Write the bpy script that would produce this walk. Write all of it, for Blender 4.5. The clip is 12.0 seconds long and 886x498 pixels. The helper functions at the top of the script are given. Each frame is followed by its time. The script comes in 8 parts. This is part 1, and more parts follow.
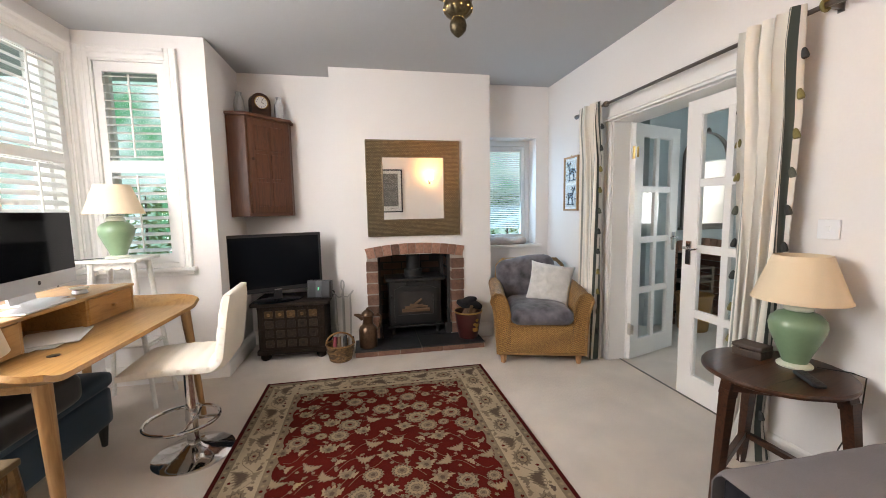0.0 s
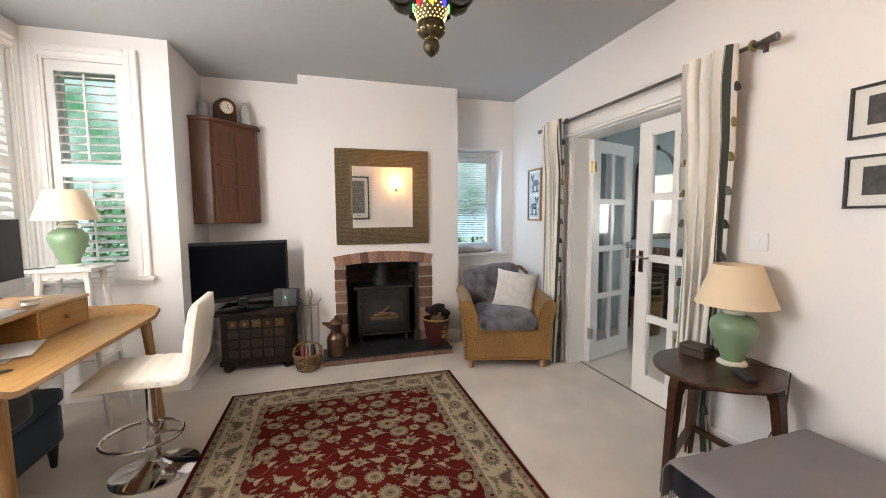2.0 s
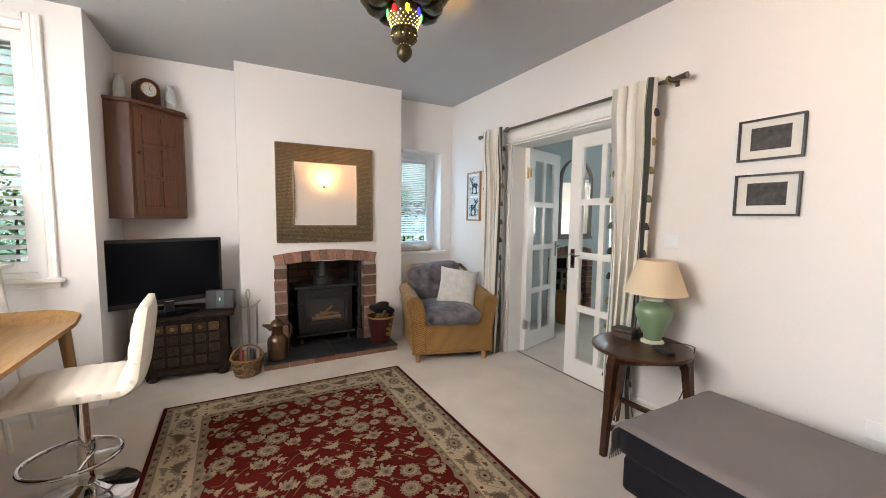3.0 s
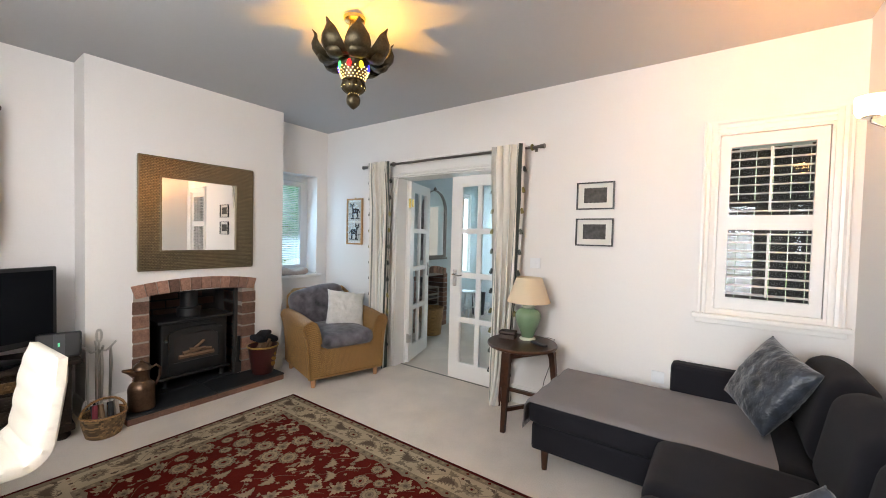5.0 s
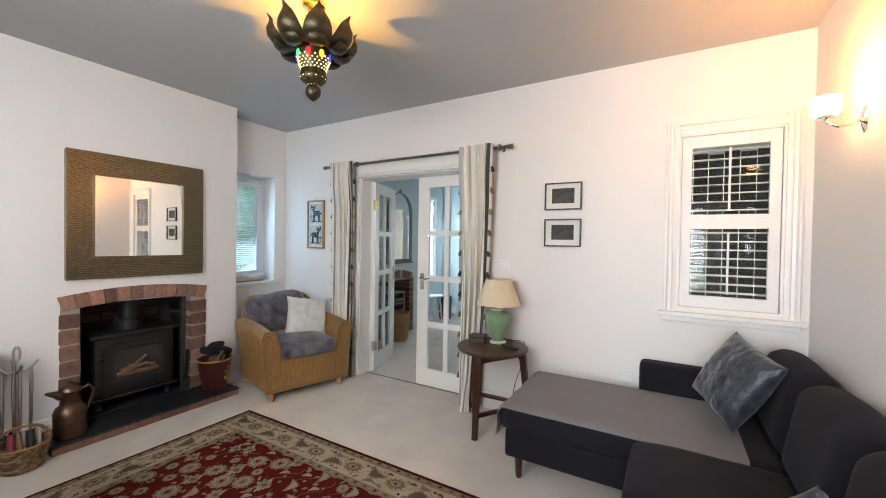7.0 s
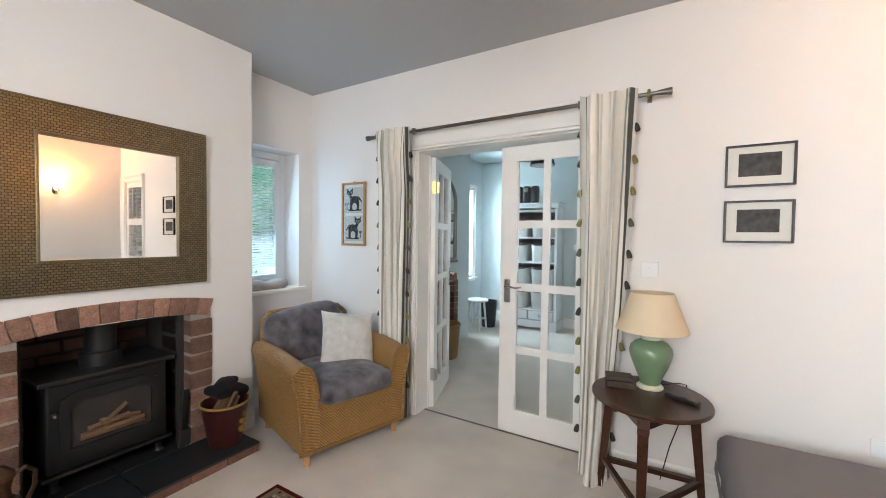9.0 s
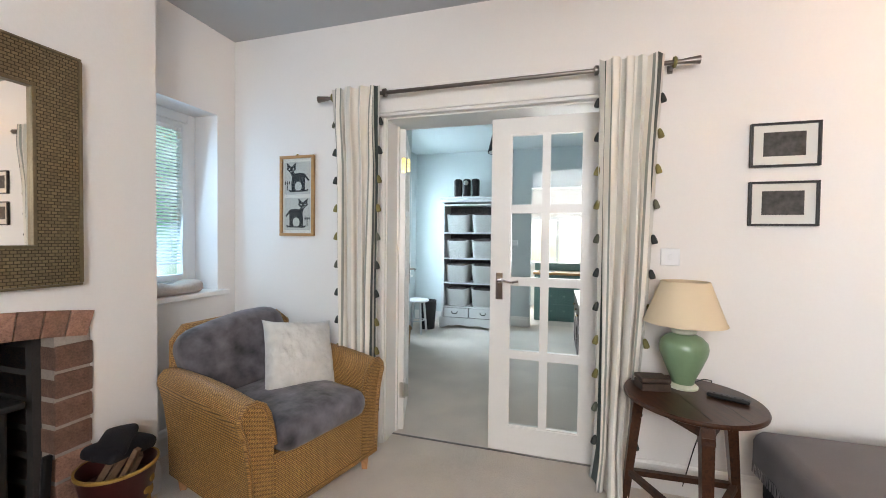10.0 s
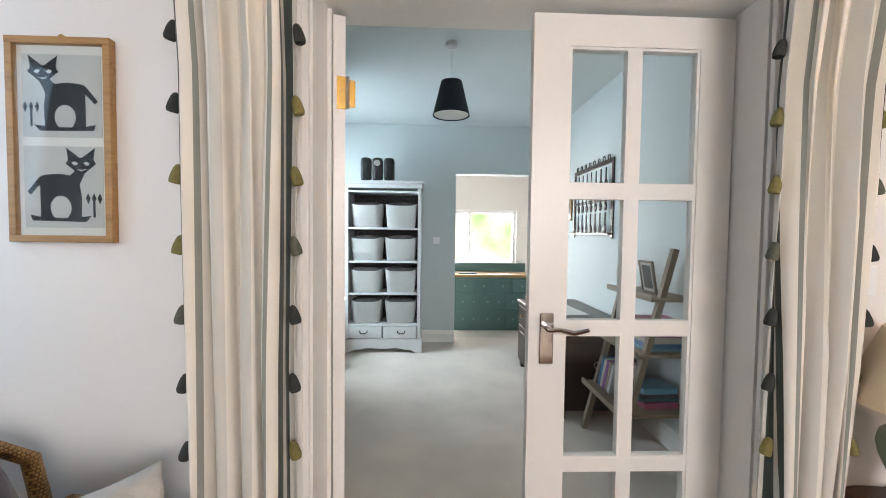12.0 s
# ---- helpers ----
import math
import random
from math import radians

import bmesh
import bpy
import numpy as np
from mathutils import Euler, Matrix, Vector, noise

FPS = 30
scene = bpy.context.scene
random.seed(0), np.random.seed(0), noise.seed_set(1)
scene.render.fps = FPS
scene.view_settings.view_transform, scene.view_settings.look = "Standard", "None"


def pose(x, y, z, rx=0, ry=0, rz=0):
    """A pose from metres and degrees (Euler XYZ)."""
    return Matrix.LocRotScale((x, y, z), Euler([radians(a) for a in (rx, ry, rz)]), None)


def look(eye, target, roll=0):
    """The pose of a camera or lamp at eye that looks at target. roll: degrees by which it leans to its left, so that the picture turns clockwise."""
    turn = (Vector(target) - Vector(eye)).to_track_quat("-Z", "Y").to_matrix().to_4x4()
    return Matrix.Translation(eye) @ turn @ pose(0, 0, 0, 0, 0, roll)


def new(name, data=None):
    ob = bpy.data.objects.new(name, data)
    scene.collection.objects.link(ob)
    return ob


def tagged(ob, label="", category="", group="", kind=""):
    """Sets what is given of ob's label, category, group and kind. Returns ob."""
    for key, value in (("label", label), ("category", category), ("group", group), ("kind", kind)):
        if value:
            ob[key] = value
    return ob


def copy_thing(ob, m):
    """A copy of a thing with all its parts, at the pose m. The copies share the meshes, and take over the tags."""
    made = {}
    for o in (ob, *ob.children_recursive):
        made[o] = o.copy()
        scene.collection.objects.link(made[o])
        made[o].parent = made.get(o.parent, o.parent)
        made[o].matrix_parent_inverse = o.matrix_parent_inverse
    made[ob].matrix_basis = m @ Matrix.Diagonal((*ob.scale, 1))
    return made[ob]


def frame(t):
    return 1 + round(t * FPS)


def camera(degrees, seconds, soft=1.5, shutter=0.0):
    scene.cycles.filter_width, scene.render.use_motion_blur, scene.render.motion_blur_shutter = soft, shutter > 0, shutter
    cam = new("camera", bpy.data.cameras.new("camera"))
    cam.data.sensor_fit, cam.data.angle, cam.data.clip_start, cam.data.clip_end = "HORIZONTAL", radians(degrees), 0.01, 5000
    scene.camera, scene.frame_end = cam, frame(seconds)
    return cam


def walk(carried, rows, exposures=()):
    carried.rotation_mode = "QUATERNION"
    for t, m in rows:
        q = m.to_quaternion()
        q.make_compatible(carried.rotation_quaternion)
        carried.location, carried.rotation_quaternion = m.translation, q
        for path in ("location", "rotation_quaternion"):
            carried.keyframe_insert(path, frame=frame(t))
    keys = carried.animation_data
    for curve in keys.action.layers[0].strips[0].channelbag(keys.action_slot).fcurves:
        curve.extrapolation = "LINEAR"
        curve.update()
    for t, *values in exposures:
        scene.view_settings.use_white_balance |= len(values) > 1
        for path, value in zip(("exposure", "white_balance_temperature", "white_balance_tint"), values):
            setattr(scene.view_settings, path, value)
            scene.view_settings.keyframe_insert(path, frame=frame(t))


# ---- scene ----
cam = camera(97.7, 12.0, soft=0.95)
PATH = [
    (0, (0.351, 1.133, 1.311), (0.731, 3.086, 1.112), -1.0),
    (0.5, (0.368, 1.105, 1.32), (0.709, 3.068, 1.144), -1.3),
    (1, (0.379, 1.09, 1.333), (0.738, 3.05, 1.166), -1.4),
    (1.5, (0.353, 1.081, 1.333), (0.783, 3.027, 1.169), -1.0),
    (2, (0.297, 1.073, 1.333), (0.855, 2.986, 1.166), -0.4),
    (2.5, (0.179, 1.072, 1.323), (0.924, 2.92, 1.151), 0.2),
    (3, (0.01, 1.076, 1.334), (0.96, 2.828, 1.164), 0.7),
    (5, (-0.698, 1.238, 1.392), (0.927, 2.403, 1.332), 1.4),
    (5.5, (-0.829, 1.208, 1.392), (0.917, 2.185, 1.367), 1.5),
    (6, (-0.897, 1.198, 1.393), (0.92, 2.034, 1.379), 1.4),
    (6.5, (-0.845, 1.226, 1.394), (0.962, 2.083, 1.374), 1.2),
    (7, (-0.625, 1.318, 1.369), (1.1, 2.329, 1.337), 0.9),
    (7.5, (-0.445, 1.447, 1.381), (1.162, 2.637, 1.338), 0.6),
    (9.5, (0.033, 2.722, 1.333), (1.849, 3.559, 1.278), 0.8),
    (10, (0.153, 3.022, 1.269), (2.07, 3.589, 1.223), 0.7),
    (10.5, (0.326, 3.276, 1.305), (2.3, 3.589, 1.231), 0.5),
    (11, (0.545, 3.523, 1.316), (2.54, 3.639, 1.236), 0.4),
    (11.5, (0.9, 3.617, 1.307), (2.898, 3.615, 1.233), 0.5),
    (12, (1.281, 3.716, 1.318), (3.278, 3.645, 1.242), 0.7),
]
walk(cam, [(t, look(eye, target, roll)) for t, eye, target, roll in PATH], [(0.0, 1.93, 7250, 19), (3.0, 1.86, 7350, 19), (5.0, 1.76, 7050, 17), (6.0, 1.60, 6900, 17), (7.5, 1.72, 6850, 15), (9.5, 1.84, 7050, 17), (11.0, 1.82, 7250, 20), (12.0, 1.89, 7500, 22)])

# ---- world and light ----
world = bpy.data.worlds.new("sky")
scene.world = world
world.use_nodes = True
wn = world.node_tree.nodes
sky = wn.new("ShaderNodeTexSky")
sky.sky_type, sky.sun_disc = "NISHITA", False
sky.sun_elevation, sky.sun_rotation = radians(48), radians(120)
wn["Background"].inputs["Strength"].default_value = 0.15
world.node_tree.links.new(sky.outputs["Color"], wn["Background"].inputs["Color"])
sun_data = bpy.data.lights.new("sun", "SUN")
sun_data.energy, sun_data.angle, sun_data.color = 1.2, radians(12), (1.0, 0.96, 0.9)
new("sun", sun_data).matrix_world = look((30, -17, 38), (0, 0, 0))


def bulb(name, place, watts, colour, size=0.03):
    data = bpy.data.lights.new(name, "POINT")
    data.energy, data.color, data.shadow_soft_size = watts, colour, size
    ob = new(name, data)
    ob.matrix_world = pose(*place)
    return ob


def window_light(name, place, aim, width, height, watts, colour=(0.78, 0.90, 1.0)):
    """The sky's light in a window's opening."""
    data = bpy.data.lights.new(name, "AREA")
    data.shape, data.size, data.size_y, data.energy, data.color = "RECTANGLE", width, height, watts, colour
    ob = new(name, data)
    ob.matrix_world = look(place, aim)
    return ob


window_light("bay_sky_west", (-1.58, 2.66, 1.69), (0.4, 3.20, 1.20), 1.5, 1.40, 28.5, (0.87, 0.945, 1.0))
window_light("bay_sky_corner", (-2.02, 3.95, 1.75), (0.6, 3.7, 1.35), 0.85, 1.40, 2.6, (0.80, 0.94, 1.0))
window_light("alcove_sky", (1.90, 5.365, 1.5), (1.90, 4.0, 1.25), 0.42, 0.95, 1.5, (0.34, 0.67, 1.0))
window_light("dining_sky", (5.17, 5.62, 1.6), (5.17, 4.0, 1.0), 0.9, 1.4, 30, (0.58, 0.82, 1.0))
window_light("kitchen_sky", (8.35, 3.2, 1.4), (6.0, 3.2, 0.9), 2.0, 0.95, 45, (0.86, 0.96, 1.0))
window_light("hall_sky", (-3.4, 1.05, 1.3), (-1.0, 1.1, 1.2), 0.6, 1.8, 29, (0.78, 0.90, 1.0))

# ---- materials ----
def material(name, colour, rough=0.6, metal=0.0, vary=0.08, scale=6.0, fine=120.0, bump=0.15, bump_dist=0.002, sheen=0.0,
             spec=0.5, per_object=0.0, stretch=(1, 1, 1), emit=None, coat=0.0):
    """A painted, woven or stained surface with broad blotches, a fine grain and relief."""
    m = bpy.data.materials.new(name)
    m.use_nodes = True
    nt = m.node_tree
    n, l = nt.nodes, nt.links
    b = n["Principled BSDF"]
    tc = n.new("ShaderNodeTexCoord")
    mp = n.new("ShaderNodeMapping")
    mp.inputs["Scale"].default_value = stretch
    l.new(tc.outputs["Object"], mp.inputs["Vector"])
    broad, grain = n.new("ShaderNodeTexNoise"), n.new("ShaderNodeTexNoise")
    broad.inputs["Scale"].default_value, broad.inputs["Detail"].default_value = scale, 4
    grain.inputs["Scale"].default_value, grain.inputs["Detail"].default_value = fine, 3
    l.new(mp.outputs["Vector"], broad.inputs["Vector"])
    l.new(mp.outputs["Vector"], grain.inputs["Vector"])
    add = n.new("ShaderNodeMath")
    add.operation = "ADD"
    l.new(broad.outputs["Fac"], add.inputs[0])
    l.new(grain.outputs["Fac"], add.inputs[1])
    mr = n.new("ShaderNodeMapRange")
    mr.inputs["From Min"].default_value, mr.inputs["From Max"].default_value = 0.6, 1.4
    mr.inputs["To Min"].default_value, mr.inputs["To Max"].default_value = 1 - vary, 1 + vary
    l.new(add.outputs[0], mr.inputs["Value"])
    hsv = n.new("ShaderNodeHueSaturation")
    hsv.inputs["Color"].default_value = (*colour, 1)
    value = mr.outputs["Result"]
    if per_object:
        oi = n.new("ShaderNodeObjectInfo")
        mr2 = n.new("ShaderNodeMapRange")
        mr2.inputs["To Min"].default_value, mr2.inputs["To Max"].default_value = 1 - per_object, 1 + per_object
        l.new(oi.outputs["Random"], mr2.inputs["Value"])
        mul = n.new("ShaderNodeMath")
        mul.operation = "MULTIPLY"
        l.new(value, mul.inputs[0])
        l.new(mr2.outputs["Result"], mul.inputs[1])
        value = mul.outputs[0]
    l.new(value, hsv.inputs["Value"])
    l.new(hsv.outputs["Color"], b.inputs["Base Color"])
    b.inputs["Roughness"].default_value, b.inputs["Metallic"].default_value = rough, metal
    b.inputs["Specular IOR Level"].default_value = spec
    b.inputs["Sheen Weight"].default_value = sheen
    b.inputs["Coat Weight"].default_value = coat
    if bump:
        bp = n.new("ShaderNodeBump")
        bp.inputs["Strength"].default_value, bp.inputs["Distance"].default_value = bump, bump_dist
        l.new(add.outputs[0], bp.inputs["Height"])
        l.new(bp.outputs["Normal"], b.inputs["Normal"])
    if emit:
        b.inputs["Emission Color"].default_value = (*emit[0], 1)
        b.inputs["Emission Strength"].default_value = emit[1]
    return m


def wood(name, dark, light, rough=0.4, scale=3.0, stretch=(1, 12, 12), coat=0.0, rings=6.0):
    """Wood with long grain along the object's x."""
    m = material(name, light, rough, coat=coat)
    nt = m.node_tree
    n, l = nt.nodes, nt.links
    b = n["Principled BSDF"]
    tc, mp = n.new("ShaderNodeTexCoord"), n.new("ShaderNodeMapping")
    mp.inputs["Scale"].default_value = stretch
    l.new(tc.outputs["Object"], mp.inputs["Vector"])
    no = n.new("ShaderNodeTexNoise")
    no.inputs["Scale"].default_value, no.inputs["Detail"].default_value, no.inputs["Distortion"].default_value = scale, 8, 1.2
    l.new(mp.outputs["Vector"], no.inputs["Vector"])
    wv = n.new("ShaderNodeMath")
    wv.operation = "MULTIPLY"
    wv.inputs[1].default_value = rings
    l.new(no.outputs["Fac"], wv.inputs[0])
    fr = n.new("ShaderNodeMath")
    fr.operation = "PINGPONG"
    fr.inputs[1].default_value = 1.0
    l.new(wv.outputs[0], fr.inputs[0])
    mix = n.new("ShaderNodeMix")
    mix.data_type = "RGBA"
    mix.inputs["A"].default_value, mix.inputs["B"].default_value = (*dark, 1), (*light, 1)
    l.new(fr.outputs[0], mix.inputs["Factor"])
    l.new(mix.outputs["Result"], b.inputs["Base Color"])
    return m


def glass(name, tint=(0.97, 0.98, 0.98), rough=0.0):
    """A clear pane: light passes straight through, with a mirror's share at a slant."""
    m = bpy.data.materials.new(name)
    m.use_nodes = True
    n, l = m.node_tree.nodes, m.node_tree.links
    n.remove(n["Principled BSDF"])
    tr, gl, mx, fr = n.new("ShaderNodeBsdfTransparent"), n.new("ShaderNodeBsdfGlossy"), n.new("ShaderNodeMixShader"), n.new("ShaderNodeLayerWeight")
    tr.inputs["Color"].default_value = (*tint, 1)
    gl.inputs["Roughness"].default_value = rough
    fr.inputs["Blend"].default_value = 0.5
    power, share = n.new("ShaderNodeMath"), n.new("ShaderNodeMath")
    power.operation, share.operation = "POWER", "MULTIPLY_ADD"
    power.inputs[1].default_value, share.inputs[1].default_value, share.inputs[2].default_value = 5.0, 0.7, 0.02
    l.new(fr.outputs["Facing"], power.inputs[0])
    l.new(power.outputs[0], share.inputs[0])
    l.new(share.outputs[0], mx.inputs["Fac"])
    l.new(tr.outputs["BSDF"], mx.inputs[1])
    l.new(gl.outputs["BSDF"], mx.inputs[2])
    l.new(mx.outputs["Shader"], n["Material Output"].inputs["Surface"])
    return m


def glow(name, low, high, strength, scale=1.0):
    """Bright distance behind a window: soft blotches of two colours."""
    m = bpy.data.materials.new(name)
    m.use_nodes = True
    n, l = m.node_tree.nodes, m.node_tree.links
    n.remove(n["Principled BSDF"])
    em, no, ra, tc = n.new("ShaderNodeEmission"), n.new("ShaderNodeTexNoise"), n.new("ShaderNodeValToRGB"), n.new("ShaderNodeTexCoord")
    no.inputs["Scale"].default_value, no.inputs["Detail"].default_value = scale, 5
    ra.color_ramp.elements[0].position, ra.color_ramp.elements[1].position = 0.35, 0.65
    ra.color_ramp.elements[0].color, ra.color_ramp.elements[1].color = (*low, 1), (*high, 1)
    l.new(tc.outputs["Object"], no.inputs["Vector"])
    l.new(no.outputs["Fac"], ra.inputs["Fac"])
    l.new(ra.outputs["Color"], em.inputs["Color"])
    em.inputs["Strength"].default_value = strength
    l.new(em.outputs["Emission"], n["Material Output"].inputs["Surface"])
    return m


M_WALL = material("wall_paint", (0.80, 0.772, 0.748), 0.75, vary=0.015, scale=1.5, fine=90, bump=0.12, bump_dist=0.003, spec=0.3)
M_WALL_COOL = material("dining_wall_paint", (0.57, 0.63, 0.635), 0.75, vary=0.015, scale=1.5, fine=90, bump=0.12, spec=0.3)
# the white ceiling's shade is put into this grey base colour
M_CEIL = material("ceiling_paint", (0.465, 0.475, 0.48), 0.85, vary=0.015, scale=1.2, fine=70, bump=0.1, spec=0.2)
M_TRIM = material("white_gloss_paint", (0.82, 0.80, 0.77), 0.32, vary=0.02, scale=3, fine=60, bump=0.05)
M_CARPET = material("beige_carpet", (0.71, 0.625, 0.545), 0.95, vary=0.20, scale=3.0, fine=420, bump=0.9, bump_dist=0.006, sheen=0.3, spec=0.1)
M_GLASS = glass("window_glass")


# ---- mesh helpers ----
def box(bm, x0, x1, y0, y1, z0, z1, bevel=0.0, segs=2):
    """A box between two corners, its edges rounded by bevel."""
    g = bmesh.ops.create_cube(bm, size=1.0)
    m = Matrix.Translation(((x0 + x1) / 2, (y0 + y1) / 2, (z0 + z1) / 2)) @ Matrix.Diagonal((abs(x1 - x0), abs(y1 - y0), abs(z1 - z0), 1))
    bmesh.ops.transform(bm, matrix=m, verts=g["verts"])
    if bevel:
        edges = list({e for v in g["verts"] for e in v.link_edges})
        r = bmesh.ops.bevel(bm, geom=edges, offset=bevel, segments=segs, affect="EDGES", profile=0.5)
        return [v for v in r["verts"]]
    return g["verts"]


def boxes(*dims, bevel=0.0):
    bm = bmesh.new()
    for d in dims:
        box(bm, *d, bevel=bevel)
    return bm


def lathe(profile, steps=32, bm=None, m=None):
    """A turned shape from (radius, height) pairs."""
    bm = bm or bmesh.new()
    rings = []
    for r, z in profile:
        ring = [bm.verts.new((max(r, 1e-4) * math.cos(2 * math.pi * k / steps), max(r, 1e-4) * math.sin(2 * math.pi * k / steps), z)) for k in range(steps)]
        rings.append(ring)
    for a, b in zip(rings, rings[1:]):
        for k in range(steps):
            bm.faces.new((a[k], a[(k + 1) % steps], b[(k + 1) % steps], b[k]))
    hollow = len(profile) > 3 and abs(profile[0][1] - profile[-1][1]) < 0.03 and min(profile[0][0], profile[-1][0]) > 1e-3
    if hollow:
        a, b = rings[-1], rings[0]
        for k in range(steps):
            bm.faces.new((a[k], a[(k + 1) % steps], b[(k + 1) % steps], b[k]))
    if profile[0][0] > 1e-3 and not hollow:
        bm.faces.new(list(reversed(rings[0])))
    if profile[-1][0] > 1e-3 and not hollow:
        bm.faces.new(rings[-1])
    if m is not None:
        bmesh.ops.transform(bm, matrix=m, verts=[v for r in rings for v in r])
    return bm


def tube(points, radius, steps=8, bm=None, closed=False):
    """A round bar along points; radius may be a list, one for each point."""
    bm = bm or bmesh.new()
    pts = [Vector(p) for p in points]
    n = len(pts)
    radii = radius if isinstance(radius, (list, tuple)) else [radius] * n
    rings, up = [], None
    for i, p in enumerate(pts):
        a, b = (pts[i - 1], pts[(i + 1) % n]) if closed else (pts[max(i - 1, 0)], pts[min(i + 1, n - 1)])
        d = (b - a).normalized()
        if up is None:
            up = d.orthogonal().normalized()
        up = (up - d * up.dot(d)).normalized()
        side = d.cross(up)
        rings.append([bm.verts.new(p + (up * math.cos(2 * math.pi * k / steps) + side * math.sin(2 * math.pi * k / steps)) * radii[i]) for k in range(steps)])
    pairs = list(zip(rings, rings[1:])) + ([(rings[-1], rings[0])] if closed else [])
    for a, b in pairs:
        for k in range(steps):
            bm.faces.new((a[k], a[(k + 1) % steps], b[(k + 1) % steps], b[k]))
    if not closed:
        bm.faces.new(list(reversed(rings[0])))
        bm.faces.new(rings[-1])
    return bm


def prism(outline, depth, axis="y", at=0.0, bm=None, bevel=0.0):
    """A flat outline of (u, v) pairs given a depth. axis y: u is x, v is z; axis x: u is y, v is z; axis z: u is x, v is y."""
    bm = bm or bmesh.new()

    def place(u, v, w):
        return {"y": (u, w, v), "x": (w, u, v), "z": (u, v, w)}[axis]

    a = [bm.verts.new(place(u, v, at)) for u, v in outline]
    b = [bm.verts.new(place(u, v, at + depth)) for u, v in outline]
    n = len(a)
    faces = [bm.faces.new(a), bm.faces.new(list(reversed(b)))]
    for k in range(n):
        faces.append(bm.faces.new((a[(k + 1) % n], a[k], b[k], b[(k + 1) % n])))
    bmesh.ops.recalc_face_normals(bm, faces=faces)
    if bevel:
        edges = {e for f in faces[:2] for e in f.edges}
        bmesh.ops.bevel(bm, geom=list(edges), offset=bevel, segments=2, affect="EDGES", profile=0.5)
    return bm


def grid_sheet(nu, nv, fn, bm=None, close_u=False):
    """A sheet of nu by nv vertices placed by fn(u, v), both 0 to 1."""
    bm = bm or bmesh.new()
    vs = [[bm.verts.new(fn(i / (nu if close_u else nu - 1), j / (nv - 1))) for j in range(nv)] for i in range(nu)]
    for i in range(nu if close_u else nu - 1):
        for j in range(nv - 1):
            bm.faces.new((vs[i][j], vs[(i + 1) % nu][j], vs[(i + 1) % nu][j + 1], vs[i][j + 1]))
    return bm


def thick(bm, t):
    """Gives an open sheet a thickness t, behind it and closed all round."""
    bmesh.ops.recalc_face_normals(bm, faces=bm.faces)
    bm.normal_update()
    verts, faces = list(bm.verts), list(bm.faces)
    rim = [e for e in bm.edges if e.is_boundary]
    twin = {v: bm.verts.new(v.co - v.normal * t) for v in verts}
    uvl = bm.loops.layers.uv.active
    for f in faces:
        g = bm.faces.new([twin[v] for v in reversed(f.verts)])
        if uvl:
            src = {lo.vert: lo[uvl].uv.copy() for lo in f.loops}
            for lo, v in zip(g.loops, reversed(f.verts)):
                lo[uvl].uv = src[v]
    for e in rim:
        a, b = e.verts
        g = bm.faces.new((a, b, twin[b], twin[a]))
        if uvl:
            src = {lo.vert: lo[uvl].uv.copy() for lo in e.link_faces[0].loops}
            for lo, v in zip(g.loops, (a, b, b, a)):
                if v in src:
                    lo[uvl].uv = src[v]
    return bm


def part(name, bm, mat, parent=None, label="", smooth=False, at=None, angle=35):
    """Links a bmesh as one mesh object, under a thing or part if one is given."""
    bmesh.ops.recalc_face_normals(bm, faces=bm.faces)
    me = bpy.data.meshes.new(name)
    bm.to_mesh(me)
    bm.free()
    for m in (mat if isinstance(mat, (list, tuple)) else [mat]):
        me.materials.append(m)
    if smooth:
        me.polygons.foreach_set("use_smooth", [True] * len(me.polygons))
        me.set_sharp_from_angle(angle=radians(angle))
    ob = new(name, me)
    if parent is not None:
        ob.parent = parent
    if at is not None:
        ob.matrix_local = at
    if label:
        ob["label"] = label
    return ob


def again(ob, m, parent=None):
    """One more object on the same mesh."""
    c = new(ob.name.split(".")[0], ob.data)
    c.parent = parent if parent is not None else ob.parent
    c.matrix_local = m
    if "label" in ob:
        c["label"] = ob["label"]
    return c


def thing(name, m, label, category, group="", kind=""):
    ob = new(name)
    ob.empty_display_size = 0.1
    ob.matrix_world = m
    return tagged(ob, label, category, group, kind)


def slab(axis, w0, w1, a0, a1, z0, z1, holes=()):
    """A wall across axis from w0 to w1, along the other from a0 to a1, with holes (a0, a1, z0, z1) right through it."""
    bm = bmesh.new()
    us = sorted({a0, a1, *[h for o in holes for h in o[:2]]})
    vs = sorted({z0, z1, *[h for o in holes for h in o[2:]]})
    for i in range(len(us) - 1):
        j = 0
        while j < len(vs) - 1:
            u, v = (us[i] + us[i + 1]) / 2, (vs[j] + vs[j + 1]) / 2
            if any(o[0] < u < o[1] and o[2] < v < o[3] for o in holes):
                j += 1
                continue
            k = j
            while k + 1 < len(vs) - 1 and not any(o[0] < u < o[1] and o[2] < (vs[k + 1] + vs[k + 2]) / 2 < o[3] for o in holes):
                k += 1
            if axis == "x":
                box(bm, w0, w1, us[i], us[i + 1], vs[j], vs[k + 1])
            else:
                box(bm, us[i], us[i + 1], w0, w1, vs[j], vs[k + 1])
            j = k + 1
    bmesh.ops.remove_doubles(bm, verts=bm.verts, dist=0.0001)
    return bm


def setting(name, bm, mat, label, category, smooth=False):
    return tagged(part(name, bm, mat, smooth=smooth), label, category, kind="structure")


